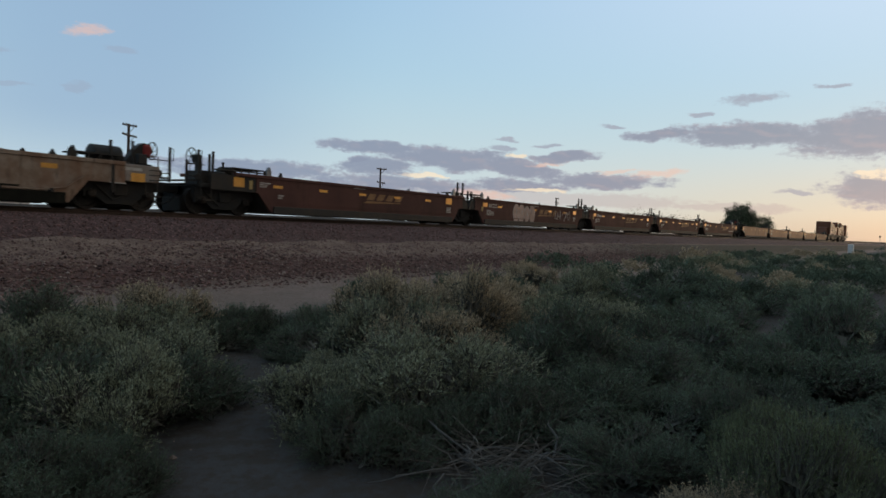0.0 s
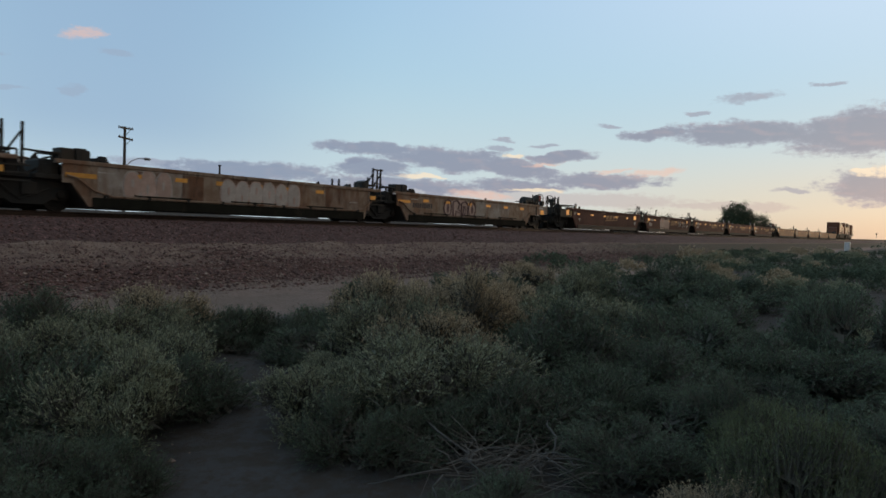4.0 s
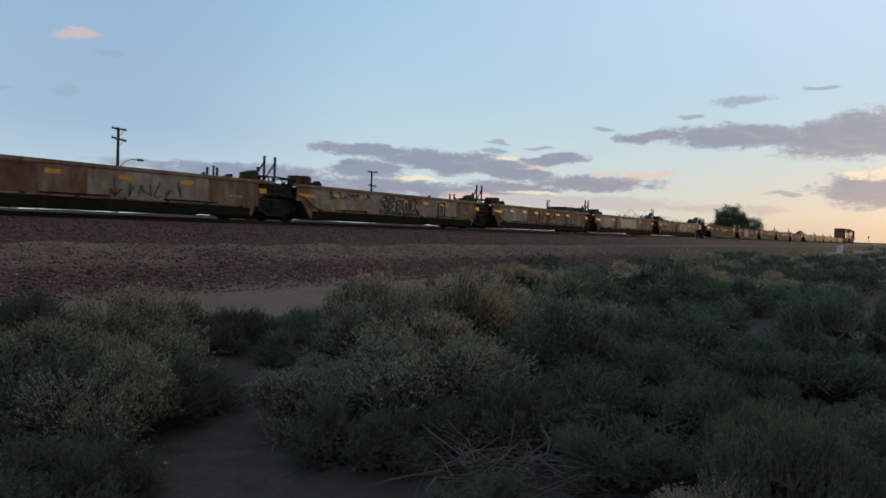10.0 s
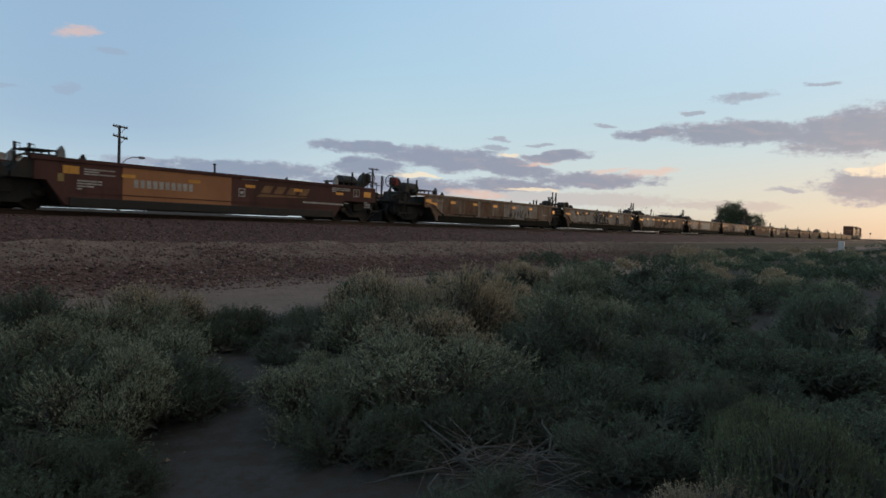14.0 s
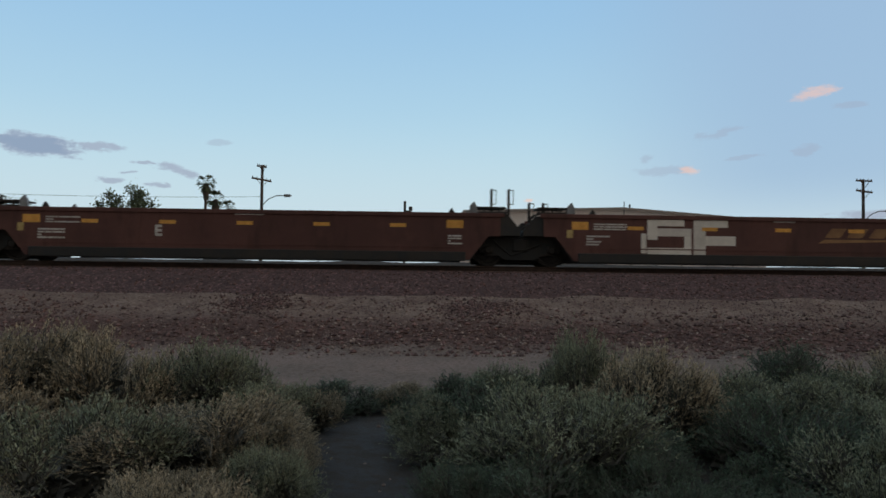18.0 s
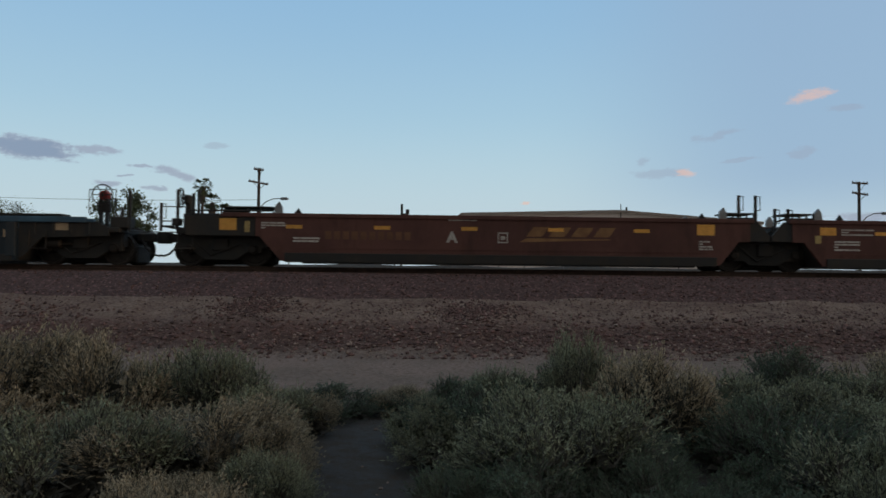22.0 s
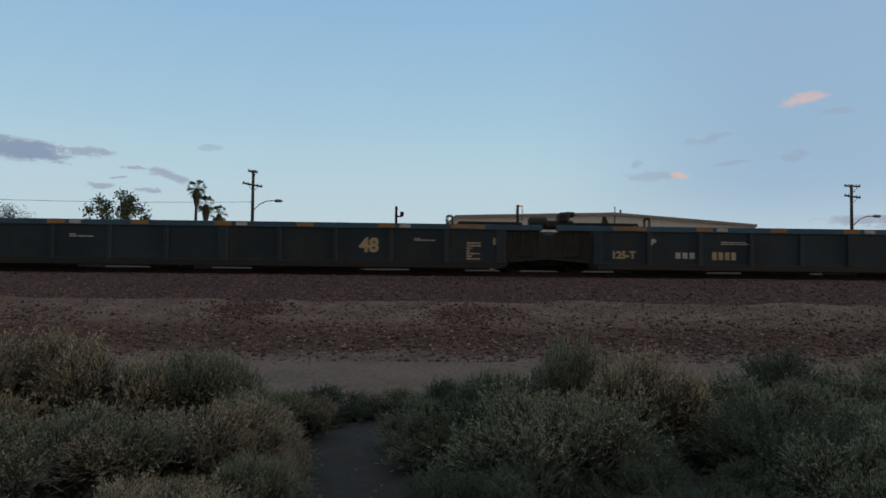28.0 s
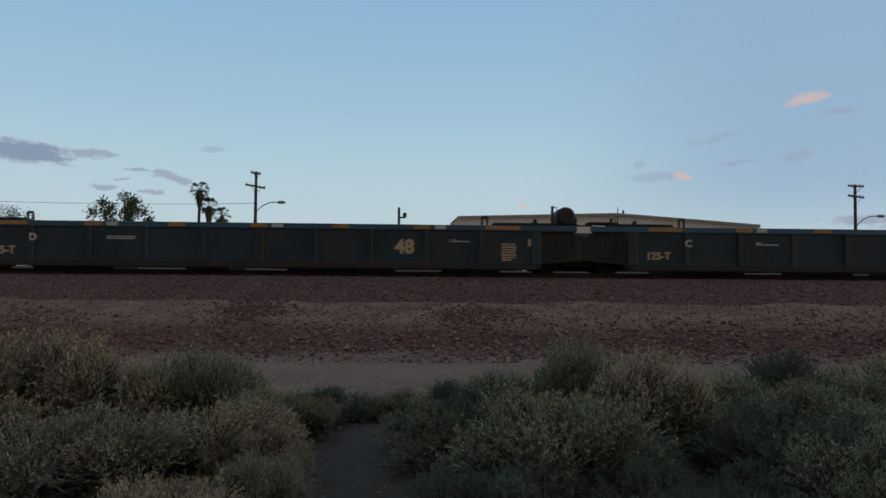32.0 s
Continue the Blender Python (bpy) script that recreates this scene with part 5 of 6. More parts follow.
def outlined_tag(u, x, w, picks, z0, tall, fill, edge):
    """Tall sprayed shapes side by side: a pale fill with a dark wavering outline."""
    x -= u["station"]
    n = len(picks)
    part("graffiti", disc(BM(), x, z0 + tall * 0.5, w * 0.53, tall * 0.6, NEAR - 0.004, n=26, wob=0.08, seed=n), fill, u, "pale sprayed graffiti ground")
    for i, k in enumerate(picks):
        a, cw = x - w / 2 + i * w / n, 0.92 * w / n
        pts = [(a + p * cw, NEAR - 0.008, z0 + q * tall) for p, q in HOOKS[k]]
        part("graffiti_stroke", path_rod(BM(), pts, 0.028, 5), edge, u, "dark sprayed graffiti outline")
        if k == 3:
            part("graffiti", disc(BM(), a + 0.52 * cw, z0 + tall * 0.52, cw * 0.16, tall * 0.3, NEAR - 0.007, n=14), edge, u, "dark sprayed oval")
        else:
            pts = [(a + p * cw + 0.05, NEAR - 0.008, z0 + q * tall + 0.03) for p, q in HOOKS[k][:4]]
            part("graffiti_stroke", path_rod(BM(), pts, 0.02, 5), edge, u, "dark sprayed graffiti outline")


def patch(u, x0, x1, z0, z1, mat, y=NEAR - 0.003, label=""):
    part("repainted_panel", box(BM(), x0 - u["station"], x1 - u["station"], y, NEAR + 0.002, z0, z1), mat, u, label)


def locomotive(x0, flip):
    u = thing("locomotive", "orange and black diesel road locomotive", "locomotive", "engines at the head", at=pose(x0 + 11, TRACK_Y, RAIL_Z))
    u["station"] = x0 + 11
    s = -1 if flip else 1
    X = lambda a, b: sorted((s * a, s * b))
    part("frame", box(BM(), -10.6, 10.6, -1.5, 1.5, 1.25, 1.6, 0.03), M_DARK, u)
    part("fuel_tank", box(BM(), -3.2, 3.2, -1.3, 1.3, 0.45, 1.25, 0.15), M_DARK, u)
    hood = part("hood", box(BM(), *X(-9.8, 4.6), -1.05, 1.05, 1.6, 4.3, 0.12), M_LOCO, u, "orange long hood")
    part("radiator", prism(BM(), [(s * -9.9, 3.5), (s * -9.9, 4.7), (s * -6.2, 4.7), (s * -5.9, 4.2), (s * -5.9, 3.5)], -1.5, 1.5), M_LOCO, u, "flared radiator housing")
    part("radiator_grille", box(BM(), *X(-9.5, -6.4), -1.53, -1.49, 3.7, 4.5), M_DARK, u)
    for k in range(6):
        x = s * (-5.2 + 1.5 * k)
        part("hood_door", box(BM(), x - 0.6, x + 0.6, -1.08, -1.04, 1.7, 3.4), M_LOCO, hood)
    part("exhaust_stack", box(BM(), -0.5, 0.5, -0.4, 0.4, 4.3, 4.65), M_DARK, u)
    cab = part("cab", box(BM(), *X(4.7, 7.6), -1.5, 1.5, 1.6, 4.55, 0.12), M_LOCO, u)
    for y in (-1.51, 1.49):
        part("cab_window", box(BM(), *X(5.2, 6.9), y, y + 0.02, 3.3, 4.0), M_GLASS, cab)
    part("nose", prism(BM(), [(s * 7.6, 1.6), (s * 7.6, 3.3), (s * 9.0, 3.1), (s * 9.5, 1.6)], -0.9, 0.9), M_LOCO, u)
    bm = BM()
    for k in range(12):
        x = -10 + k * 1.8
        rod(bm, (x, -1.48, 1.6), (x, -1.48, 2.6), 0.02, 4)
    path_rod(bm, [(-10, -1.48, 2.6), (9.9, -1.48, 2.6)], 0.02, 4)
    part("handrail", bm, M_DARK, u)
    for c in (-6.6, 6.6):
        tr = part("truck", box(BM(), c - 2.3, c + 2.3, -1.2, 1.2, 0.55, 1.15, 0.05), M_DARK, u)
        for dx in (-1.8, 0, 1.8):
            w = part("wheelset", TRUCK["wheels"], None, tr, at=pose(c + dx, 0, WHEEL_R))
            w["turn"] = 1
    return u


UNITS = []


def build_train():
    # engines and the leading cars
    for x0, flip in ((182.2, True), (205.0, False)):
        UNITS.append(locomotive(x0, flip))
    lead = [92.9, 111.8, 128.6, 145.3, 162.1, 181.2]
    for i in range(5):
        UNITS.append(well_unit("orange", lead[i], lead[i + 1], i == 0, i == 4, "faded orange-tan empty well car", group="orange-tan well cars"))
    red = [14.3, 31.2, 46.1, 60.8, 75.6, 92.9]
    for i in range(5):
        u = well_unit("red", red[i], red[i + 1], i == 0, i == 4, "oxide-red empty well car with orange reflectors", group="red well cars")
        UNITS.append(u)
        emblem(u, (red[i] + red[i + 1]) / 2 + 1.6)
        if i == 1:
            bubble_tag(u, 37.2, 2.6, 5, M_SPRAY_PINK, M_SPRAY)
            scrawl(u, 42.5, 2.2, 8, M_SPRAY)
    tan = [-64.9, -47.1, -32.2, -17.3, -2.4, 14.3]
    made = []
    for i in range(5):
        u = well_unit("tan", tan[i], tan[i + 1], i == 0, i == 4, "weathered tan empty well car with rust stains and graffiti", group="tan well cars")
        made.append(u)
    UNITS.extend(made)
    rng = random.Random(17)
    for i, u in enumerate(made[:4]):
        a, b = tan[i] + (4.0 if i == 0 else 1.7), tan[i + 1] - (4.2 if i == 4 else 1.9)
        x = a
        while x < b - 0.8:
            w = min(rng.uniform(0.9, 2.6), b - x)
            m = rng.choice((M_RUSTY, None, M_PALE, None, M_RUSTY, M_PALE))
            if m:
                patch(u, x, x + w, 0.50, 1.31, m, NEAR - 0.002, "patch of rust-brown or grey repaint")
            x += w
    outlined_tag(made[4], 3.5, 3.0, (3, 4, 5, 3), 0.46, 0.76, M_SPRAY_PINK, M_SPRAY_MAUVE)
    patch(made[4], 4.75, 5.55, 0.45, 0.62, M_PALE, NEAR - 0.006, "small pale repainted patch")
    strokes(made[4], 0.25, 0.88, 1.6, 0.22, 9, M_SPRAY_DARK, "dark painted marking")
    patch(made[4], 5.0, 8.6, 0.42, 1.3, M_PALE, label="lighter repainted panel")
    bubble_tag(made[3], -9.5, 3.6, 12, M_SPRAY, M_SPRAY_PINK)
    bubble_tag(made[3], -14.0, 1.6, 14, M_SPRAY_PINK, M_SPRAY)
    scrawl(made[2], -24.6, 2.4, 13, M_SPRAY_DARK)
    patch(made[2], -20.98, -18.8, 0.5, 1.3, M_RUSTY, label="rust-brown repainted panel")
    for a, b in ((-14.4, -13.6), (-12.8, -12.0)):
        patch(made[3], a, b, 0.5, 1.28, M_RUSTY, label="rust-brown stain")
    part("rack_box", box(BM(), -21.2 - made[2]["station"], -18.9 - made[2]["station"], -1.2, 0.2, 1.42, 1.72, 0.04), M_DARK, made[2], "long dark box on the car end")
    outlined_tag(made[1], -40.05, 2.75, (0, 1, 2, 3, 4), 0.5, 0.72, M_PALE, M_SPRAY_DARK)
    for dx in (-1.0, -0.45):
        part("graffiti_stroke", ring(BM(), (-40.05 + dx - made[1]["station"], NEAR - 0.008, 1.3), (0, 1, 0), 0.07, 0.02, 10, 4), M_SPRAY_DARK, made[1], "small sprayed ring")
    outlined_tag(made[1], -36.6, 0.75, (5,), 0.6, 0.6, M_PALE, M_SPRAY_DARK)
    scrawl(made[1], -43.2, 2.6, 22, M_SPRAY_DARK, 1.1, 0.18)
    patch(made[0], -60.8, -57.4, 0.42, 1.3, M_RUSTY, label="rust-brown repainted panel")
    patch(made[0], -54.5, -50.45, 0.5, 1.3, M_PALE, label="grey repainted panel")
    scrawl(made[0], -52.7, 2.6, 23, M_SPRAY_DARK, 0.82, 0.32)
    patch(made[0], -57.2, -54.6, 0.5, 1.3, M_RUSTY, label="rust-brown repainted panel")
    patch(made[0], -50.3, -48.5, 0.5, 1.3, M_RUSTY, label="rust-brown repainted panel")
    # the second red car
    st = [-142.7, -125.5, -110.6, -95.8, -80.9, -64.9]
    made = []
    for i in range(5):
        u = well_unit("red", st[i], st[i + 1], i == 0, i == 4, "oxide-red empty well car with orange reflectors", group="red well cars")
        made.append(u)
    UNITS.extend(made)
    letter(made[0], "A", -134.4, 0.84, 0.40, M_WHITE_MARK, "white stencilled letter A")
    letter(made[1], "E", -120.5, 0.84, 0.40, M_WHITE_MARK, "white stencilled letter E")
    emblem(made[0], -131.2)
    emblem(made[2], -101.0)
    emblem(made[4], -71.3)
    for u, x in ((made[0], -133.0), (made[4], -73.3)):
        x -= u["station"]
        bm = BM()
        for a, b, c, d in ((-0.14, 0.14, 0.97, 1.0), (-0.14, 0.14, 0.71, 0.74), (-0.14, -0.11, 0.74, 0.97), (0.11, 0.14, 0.74, 0.97), (-0.06, 0.06, 0.8, 0.9)):
            box(bm, x + a, x + b, NEAR - 0.004, NEAR + 0.002, c, d)
        part("inspection_mark", bm, M_WHITE_MARK, u, "white square inspection stencil")
    strokes(made[0], -136.7, 0.87, 2.4, 0.22, 10, M_RUST_MARK, "worn brown car marking")
    patch(made[4], -77.75, -73.75, 0.33, 1.40, M_PANEL, label="orange-tan repainted panel")
    strokes(made[4], -76.35, 0.88, 2.15, 0.24, 10, M_WHITE_MARK, "white painted car marking", NEAR - 0.004)
    # white block strokes across two panels
    u = made[2]
    for x0, x1, z0, z1 in ((-107.13, -106.1, 1.16, 1.38), (-107.13, -106.85, 0.78, 1.16), (-106.85, -105.9, 0.88, 1.1), (-106.1, -105.9, 0.34, 0.88), (-107.13, -106.1, 0.34, 0.56), (-107.3, -107.16, 0.4, 0.95),
                           (-105.84, -105.5, 0.34, 1.36), (-105.5, -104.88, 1.14, 1.36), (-105.5, -104.66, 0.64, 0.9)):
        part("painted_block", box(BM(), x0 - u["station"], x1 - u["station"], NEAR - 0.005, NEAR + 0.002, z0, z1), M_BLOCK, u, "large off-white painted block stroke")
    bubble_tag(made[3], -91.5, 2.3, 31, M_BLOCK, M_SPRAY_DARK, 0.85, 0.5)
    bubble_tag(made[3], -85.5, 2.2, 32, M_BLOCK, M_SPRAY_MAUVE, 0.78, 0.42)
    scrawl(made[3], -93.1, 0.5, 33, M_SPRAY_DARK, 0.7, 0.15)
    scrawl(made[3], -84.2, 0.6, 34, M_WHITE_MARK, 1.0, 0.12)
    # the blue car
    st = [-234.8, -215.4, -197.6, -179.8, -162.0, -142.7]
    for i, n in enumerate(("A", "E", "D", "C", "B")):
        u = well_unit("blue", st[i], st[i + 1], i == 0, i == 4, "slate-blue ribbed empty well car with orange strips", group="blue well cars")
        UNITS.append(u)
        x = st[i] + (2.9 if i else 5.2)
        letter(u, n, x, 0.83, 0.26, M_WHITE_MARK, "white stencilled letter " + n, NEAR - 0.066)
        if i == 4:
            strokes(u, -158.2, 0.49, 0.6, 0.17, 3, M_WHITE_MARK, "faded white car marking")
            strokes(u, -157.1, 0.49, 0.72, 0.22, 4, M_CREAM_MARK, "cream car marking")


build_train()


# ---- beyond the track ----
def at_bearing(az, y):
    return y * math.tan(radians(az)), y


def utility_pole(x, y, base, top, arms, lamp=0, label="weathered timber utility pole with crossarms"):
    u = thing("utility_pole", label, "utility pole", "poles along the street", at=pose(x, y, base))
    h = top - base
    part("shaft", rod(BM(), (0, 0, -0.5), (0, 0, h), 0.17, 10, 0.11), M_POLE, u)
    for k, (dz, w, turn) in enumerate(arms):
        bm = box(BM(), -w, w, -0.06, 0.06, -0.07, 0.07, 0.01)
        arm = part("crossarm", bm, M_POLE, u, at=pose(0, -0.15, h - dz, 0, 2 if k else -2, turn))
        for f in (-0.92, -0.5, 0.5, 0.92):
            part("insulator", lathe(BM(), [(0, 0.025), (0.05, 0.04), (0.09, 0.04), (0.12, 0.02)], (f * w, 0, 0.06), "Z", 8), M_GALV, arm)
        part("arm_brace", path_rod(BM(), [(-0.6 * w, -0.08, -0.03), (0, -0.08, -0.55), (0.6 * w, -0.08, -0.03)], 0.02, 4), M_POLE, arm)
    if lamp:
        z = h - lamp
        pts = [(0.1, -0.1, z - 0.75), (0.6, -0.15, z - 0.25), (1.2, -0.15, z + 0.02), (1.9, -0.15, z + 0.06)]
        arm = part("lamp_arm", path_rod(BM(), pts, 0.04, 6), M_GALV, u, "curved steel street-lamp arm")
        part("lamp_head", lathe(BM(), [(-0.1, 0.05), (0.05, 0.13), (0.45, 0.12), (0.6, 0.04)], (1.9, -0.15, z + 0.05), "X", 10), M_GALV, arm, "grey cobra-head lamp")
    return u


POLES = [(-12.68, 60.0, 10.15, [(0.15, 0.55, 60), (1.25, 1.05, 55)], 2.6), (31.94, 60.0, 9.75, [(0.15, 1.05, 25), (1.05, 1.05, 25)], 2.75), (50.55, 60.0, 8.95, [(0.12, 1.25, 10), (1.9, 1.0, 10)], 0), (64.5, 60.0, 7.95, [(0.1, 1.2, 10), (0.9, 1.2, 10)], 0), (72.3, 60.0, 8.0, [(0.1, 1.2, 10)], 0)]
for az, y, top, arms, lamp in POLES:
    utility_pole(*at_bearing(az, y), 0.7, top, arms, lamp)


def wire(a, b, sag, r=0.02):
    pts = []
    for i in range(15):
        f = i / 14
        pts.append(tuple(a[k] + (b[k] - a[k]) * f - (4 * sag * f * (1 - f) if k == 2 else 0) for k in range(3)))
    return path_rod(BM(), pts, r, 4)


ob = new("overhead_wire", finish("overhead_wire", wire((-46.0, 60, 7.75), (-13.5, 60, 7.5), 0.28), M_DARK))
tagged(ob, "dark sagging overhead wire tied to the pole", "wire")


def warehouse():
    y0, d, g = 58.0, 34.0, 0.6
    # bearing and height of the gable's corners, from the near left eave to the right one
    line = [(y0 * math.tan(radians(a)), 1.6 + y0 / math.cos(radians(a)) * math.tan(radians(e))) for a, e in ((2.6, 4.2), (3.2, 4.76), (15.6, 4.97), (25.8, 3.93))]
    xl, xr = line[0][0], line[-1][0]
    u = thing("warehouse", "long low cream metal-clad warehouse with shallow gable roof", "warehouse", at=pose(0, y0, 0))
    gable = [(xl, g), (xr, g)] + [(x, z - 0.2) for x, z in line[::-1]]
    wall = part("wall", prism(BM(), gable, 0, 0.2), M_WALL, u)
    part("wall", prism(BM(), gable, d - 0.2, d), M_WALL, u)
    part("wall", box(BM(), xl, xl + 0.2, 0.2, d - 0.2, g, line[0][1] - 0.2), M_WALL, u)
    part("wall", box(BM(), xr - 0.2, xr, 0.2, d - 0.2, g, line[-1][1] - 0.2), M_WALL, u)
    for (a, za), (b, zb) in zip(line, line[1:]):
        part("roof", prism(BM(), [(a, za - 0.2), (b, zb - 0.2), (b, zb), (a, za)], -0.25, d + 0.2), M_WALL, u)
        part("roof_trim", prism(BM(), [(a, za - 0.17), (b, zb - 0.17), (b, zb + 0.02), (a, za + 0.02)], -0.31, -0.25), M_ROOF, u, "brown gable trim")
    for i in range(26):
        x = xl + 0.8 + (xr - xl - 1.2) * i / 25
        k = max(j for j in range(3) if x >= line[j][0])
        (a, za), (b, zb) = line[k], line[k + 1]
        part("cladding_rib", box(BM(), x - 0.04, x + 0.04, -0.03, 0.0, g, za + (zb - za) * (x - a) / (b - a) - 0.35), M_WALL, wall)
    xp, zp = line[2]
    part("roof_mast", rod(BM(), (xp + 0.1, -0.1, zp - 1.0), (xp + 0.1, -0.1, zp + 0.5), 0.035, 6), M_DARK, u)
    part("roof_vent", box(BM(), xp + 0.65, xp + 0.75, 0.3, 0.5, zp - 0.1, zp + 0.3), M_DARK, u)


warehouse()


def yard_fence():
    u = thing("rail_fence", "low pipe-rail fence in front of the warehouse", "fence", at=pose(0, 44, 1.35))
    for i in range(26):
        part("fence_post", rod(BM(), (-8 + 1.6 * i, 0, -0.2), (-8 + 1.6 * i, 0, 1.35), 0.03, 6), M_DARK, u)
    for z in (0.55, 0.95, 1.3):
        part("fence_rail", rod(BM(), (-8, 0, z), (32, 0, z), 0.025, 6), M_DARK, u)


yard_fence()


def camera_post():
    x, y = at_bearing(-1.52, 40.0)
    u = thing("signal_post", "slim dark post with a small bracket box", "post", at=pose(x, y, 0.7))
    part("shaft", rod(BM(), (0, 0, -0.2), (0, 0, 4.7), 0.07, 8), M_DARK, u)
    part("bracket", box(BM(), 0.05, 0.35, -0.05, 0.05, 4.1, 4.18), M_DARK, u)
    part("box", box(BM(), 0.22, 0.42, -0.12, 0.12, 4.15, 4.4, 0.02), M_DARK, u)


camera_post()


def far_post():
    x, y = at_bearing(38.57, 55.0)
    top = 1.6 + math.hypot(x, y) * math.tan(radians(4.15))
    u = thing("marker_post", "short dark post beyond the track", "post", at=pose(x, y, 1.8))
    part("shaft", rod(BM(), (0, 0, -0.2), (0, 0, top - 1.8), 0.09, 8), M_DARK, u)
    part("cap", box(BM(), -0.12, 0.12, -0.12, 0.12, top - 1.82, top - 1.7, 0.02), M_DARK, u)


far_post()


def leaf_cloud(rng, centres, per, spread, size, up=0.3, slim=0.4):
    """Many small four-sided leaves strewn round centres, as vertex and face arrays."""
    c = np.repeat(np.asarray(centres, float), per, 0)
    n = len(c)
    c = c + rng.normal(0, 1, (n, 3)) * spread
    d = rng.normal(0, 1, (n, 3)) + (0, 0, up)
    d /= np.linalg.norm(d, axis=1)[:, None]
    w = np.cross(d, rng.normal(0, 1, (n, 3)))
    w /= np.linalg.norm(w, axis=1)[:, None] + 1e-6
    s = size * rng.uniform(0.6, 1.3, (n, 1))
    v = np.stack([c, c + d * s * 0.5 + w * s * slim * 0.5, c + d * s, c + d * s * 0.5 - w * s * slim * 0.5], 1).reshape(-1, 3)
    return v, np.arange(4 * n).reshape(-1, 4)


def sticks(rng, starts, ends, r0, r1):
    """Thin three-sided tapering twigs from starts to ends."""
    a, b = np.asarray(starts, float), np.asarray(ends, float)
    d = b - a
    d /= np.linalg.norm(d, axis=1)[:, None] + 1e-9
    u = np.cross(d, (0.31, 0.52, 0.79))
    u /= np.linalg.norm(u, axis=1)[:, None] + 1e-9
    w = np.cross(d, u)
    rows = []
    for k in range(3):
        t = 2 * math.pi * k / 3
        rows.append(a + r0 * (math.cos(t) * u + math.sin(t) * w))
    v = np.stack(rows + [b], 1).reshape(-1, 3)
    base = 4 * np.arange(len(a))[:, None]
    f = np.concatenate([base + q for q in ((0, 1, 3), (1, 2, 3), (2, 0, 3))])
    return v, f


def shrub_mesh(seed, tips, per, leaf, spiky=0.5, twig_r=0.004, shade_core=420):
    """A shrub one metre high and two across: separate bushy heads of leafy shoots on crooked stems, with coarse filler
    added inside to deepen the self-shadow. Returns leaves and wood.
    """
    rng = np.random.default_rng(seed)
    lobes = int(rng.integers(10, 15))
    la = 2.4 * np.arange(lobes) + rng.uniform(0, 0.8, lobes)
    el = np.arcsin(rng.uniform(0.06, 1.0, lobes))
    reach = rng.uniform(0.42, 0.74, lobes)
    lobe = np.stack([reach * np.cos(el) * np.cos(la), reach * np.cos(el) * np.sin(la), 0.10 + 0.78 * reach * np.sin(el)], 1)
    size = rng.uniform(0.19, 0.36, lobes)
    out = lobe / np.linalg.norm(lobe, axis=1)[:, None]
    pick = rng.choice(lobes, tips, p=size ** 2 / np.sum(size ** 2))
    way = rng.normal(0, 1, (tips, 3)) + 0.7 * out[pick] + (0, 0, 0.4)
    way /= np.linalg.norm(way, axis=1)[:, None]
    tip = lobe[pick] + way * size[pick][:, None] * rng.uniform(0.45, 1.0, (tips, 1)) * (1, 1, 1.1)
    tip[:, 2] = np.abs(tip[:, 2]) + 0.03
    shoot = way * 0.7 + 0.35 * out[pick] + (0, 0, spiky) + rng.normal(0, 0.34, (tips, 3))
    shoot /= np.linalg.norm(shoot, axis=1)[:, None]
    length = size[pick][:, None] * rng.uniform(0.45, 1.1, (tips, 1))
    length[rng.random(tips) < 0.12] *= 1.5
    base = tip - shoot * length * 0.65
    base[:, 2] = np.maximum(base[:, 2], 0.02)
    end = tip + shoot * length * 0.4
    # leaves along each shoot
    f = rng.uniform(0.15, 1.0, (tips, per, 1))
    c = (base[:, None] + (end - base)[:, None] * f).reshape(-1, 3)
    d = np.repeat(shoot, per, 0) * 1.05 + rng.normal(0, 0.5, (tips * per, 3))
    d /= np.linalg.norm(d, axis=1)[:, None]
    w = np.cross(d, rng.normal(0, 1, d.shape))
    w /= np.linalg.norm(w, axis=1)[:, None] + 1e-6
    c = c + w * rng.uniform(-0.5, 0.5, (len(c), 1)) * leaf
    s = leaf * rng.uniform(0.6, 1.5, (len(c), 1))
    v = np.stack([c + w * s * 0.17, c + d * s, c - w * s * 0.17], 1).reshape(-1, 3)
    leaves = (v, np.arange(3 * len(c)).reshape(-1, 3))
    # shoots, and stems from the foot to each head
    sv, sf = sticks(rng, base, end, twig_r, twig_r * 0.4)
    knots = rng.choice(tips, min(tips, 160), replace=False)
    v2, f2 = sticks(rng, lobe[pick[knots]] * rng.uniform(0.2, 0.7, (len(knots), 1)), base[knots], twig_r * 1.8, twig_r)
    foot = rng.normal(0, 0.06, (lobes * 2, 3)) * (1, 1, 0)
    v3, f3 = sticks(rng, foot, np.repeat(lobe * 0.85, 2, 0) + rng.normal(0, 0.06, (lobes * 2, 3)), twig_r * 5, twig_r * 2)
    # coarse triangles added in the heart of every head to block light
    k = rng.integers(0, lobes, shade_core)
    g = rng.normal(0, 1, (shade_core, 3))
    g /= np.linalg.norm(g, axis=1)[:, None]
    cc = lobe[k] * rng.uniform(0.35, 1.0, (shade_core, 1)) + g * size[k][:, None] * rng.uniform(0.0, 0.45, (shade_core, 1))
    cc[:, 2] = np.maximum(cc[:, 2], 0.03)
    g, q = rng.normal(0, 1, (2, shade_core, 3)) * 0.085
    v4 = np.stack([cc - g * 0.5 - q * 0.35, cc + g, cc - g * 0.5 + q * 0.35], 1).reshape(-1, 3)
    v4[:, 2] = np.maximum(v4[:, 2], 0.01)
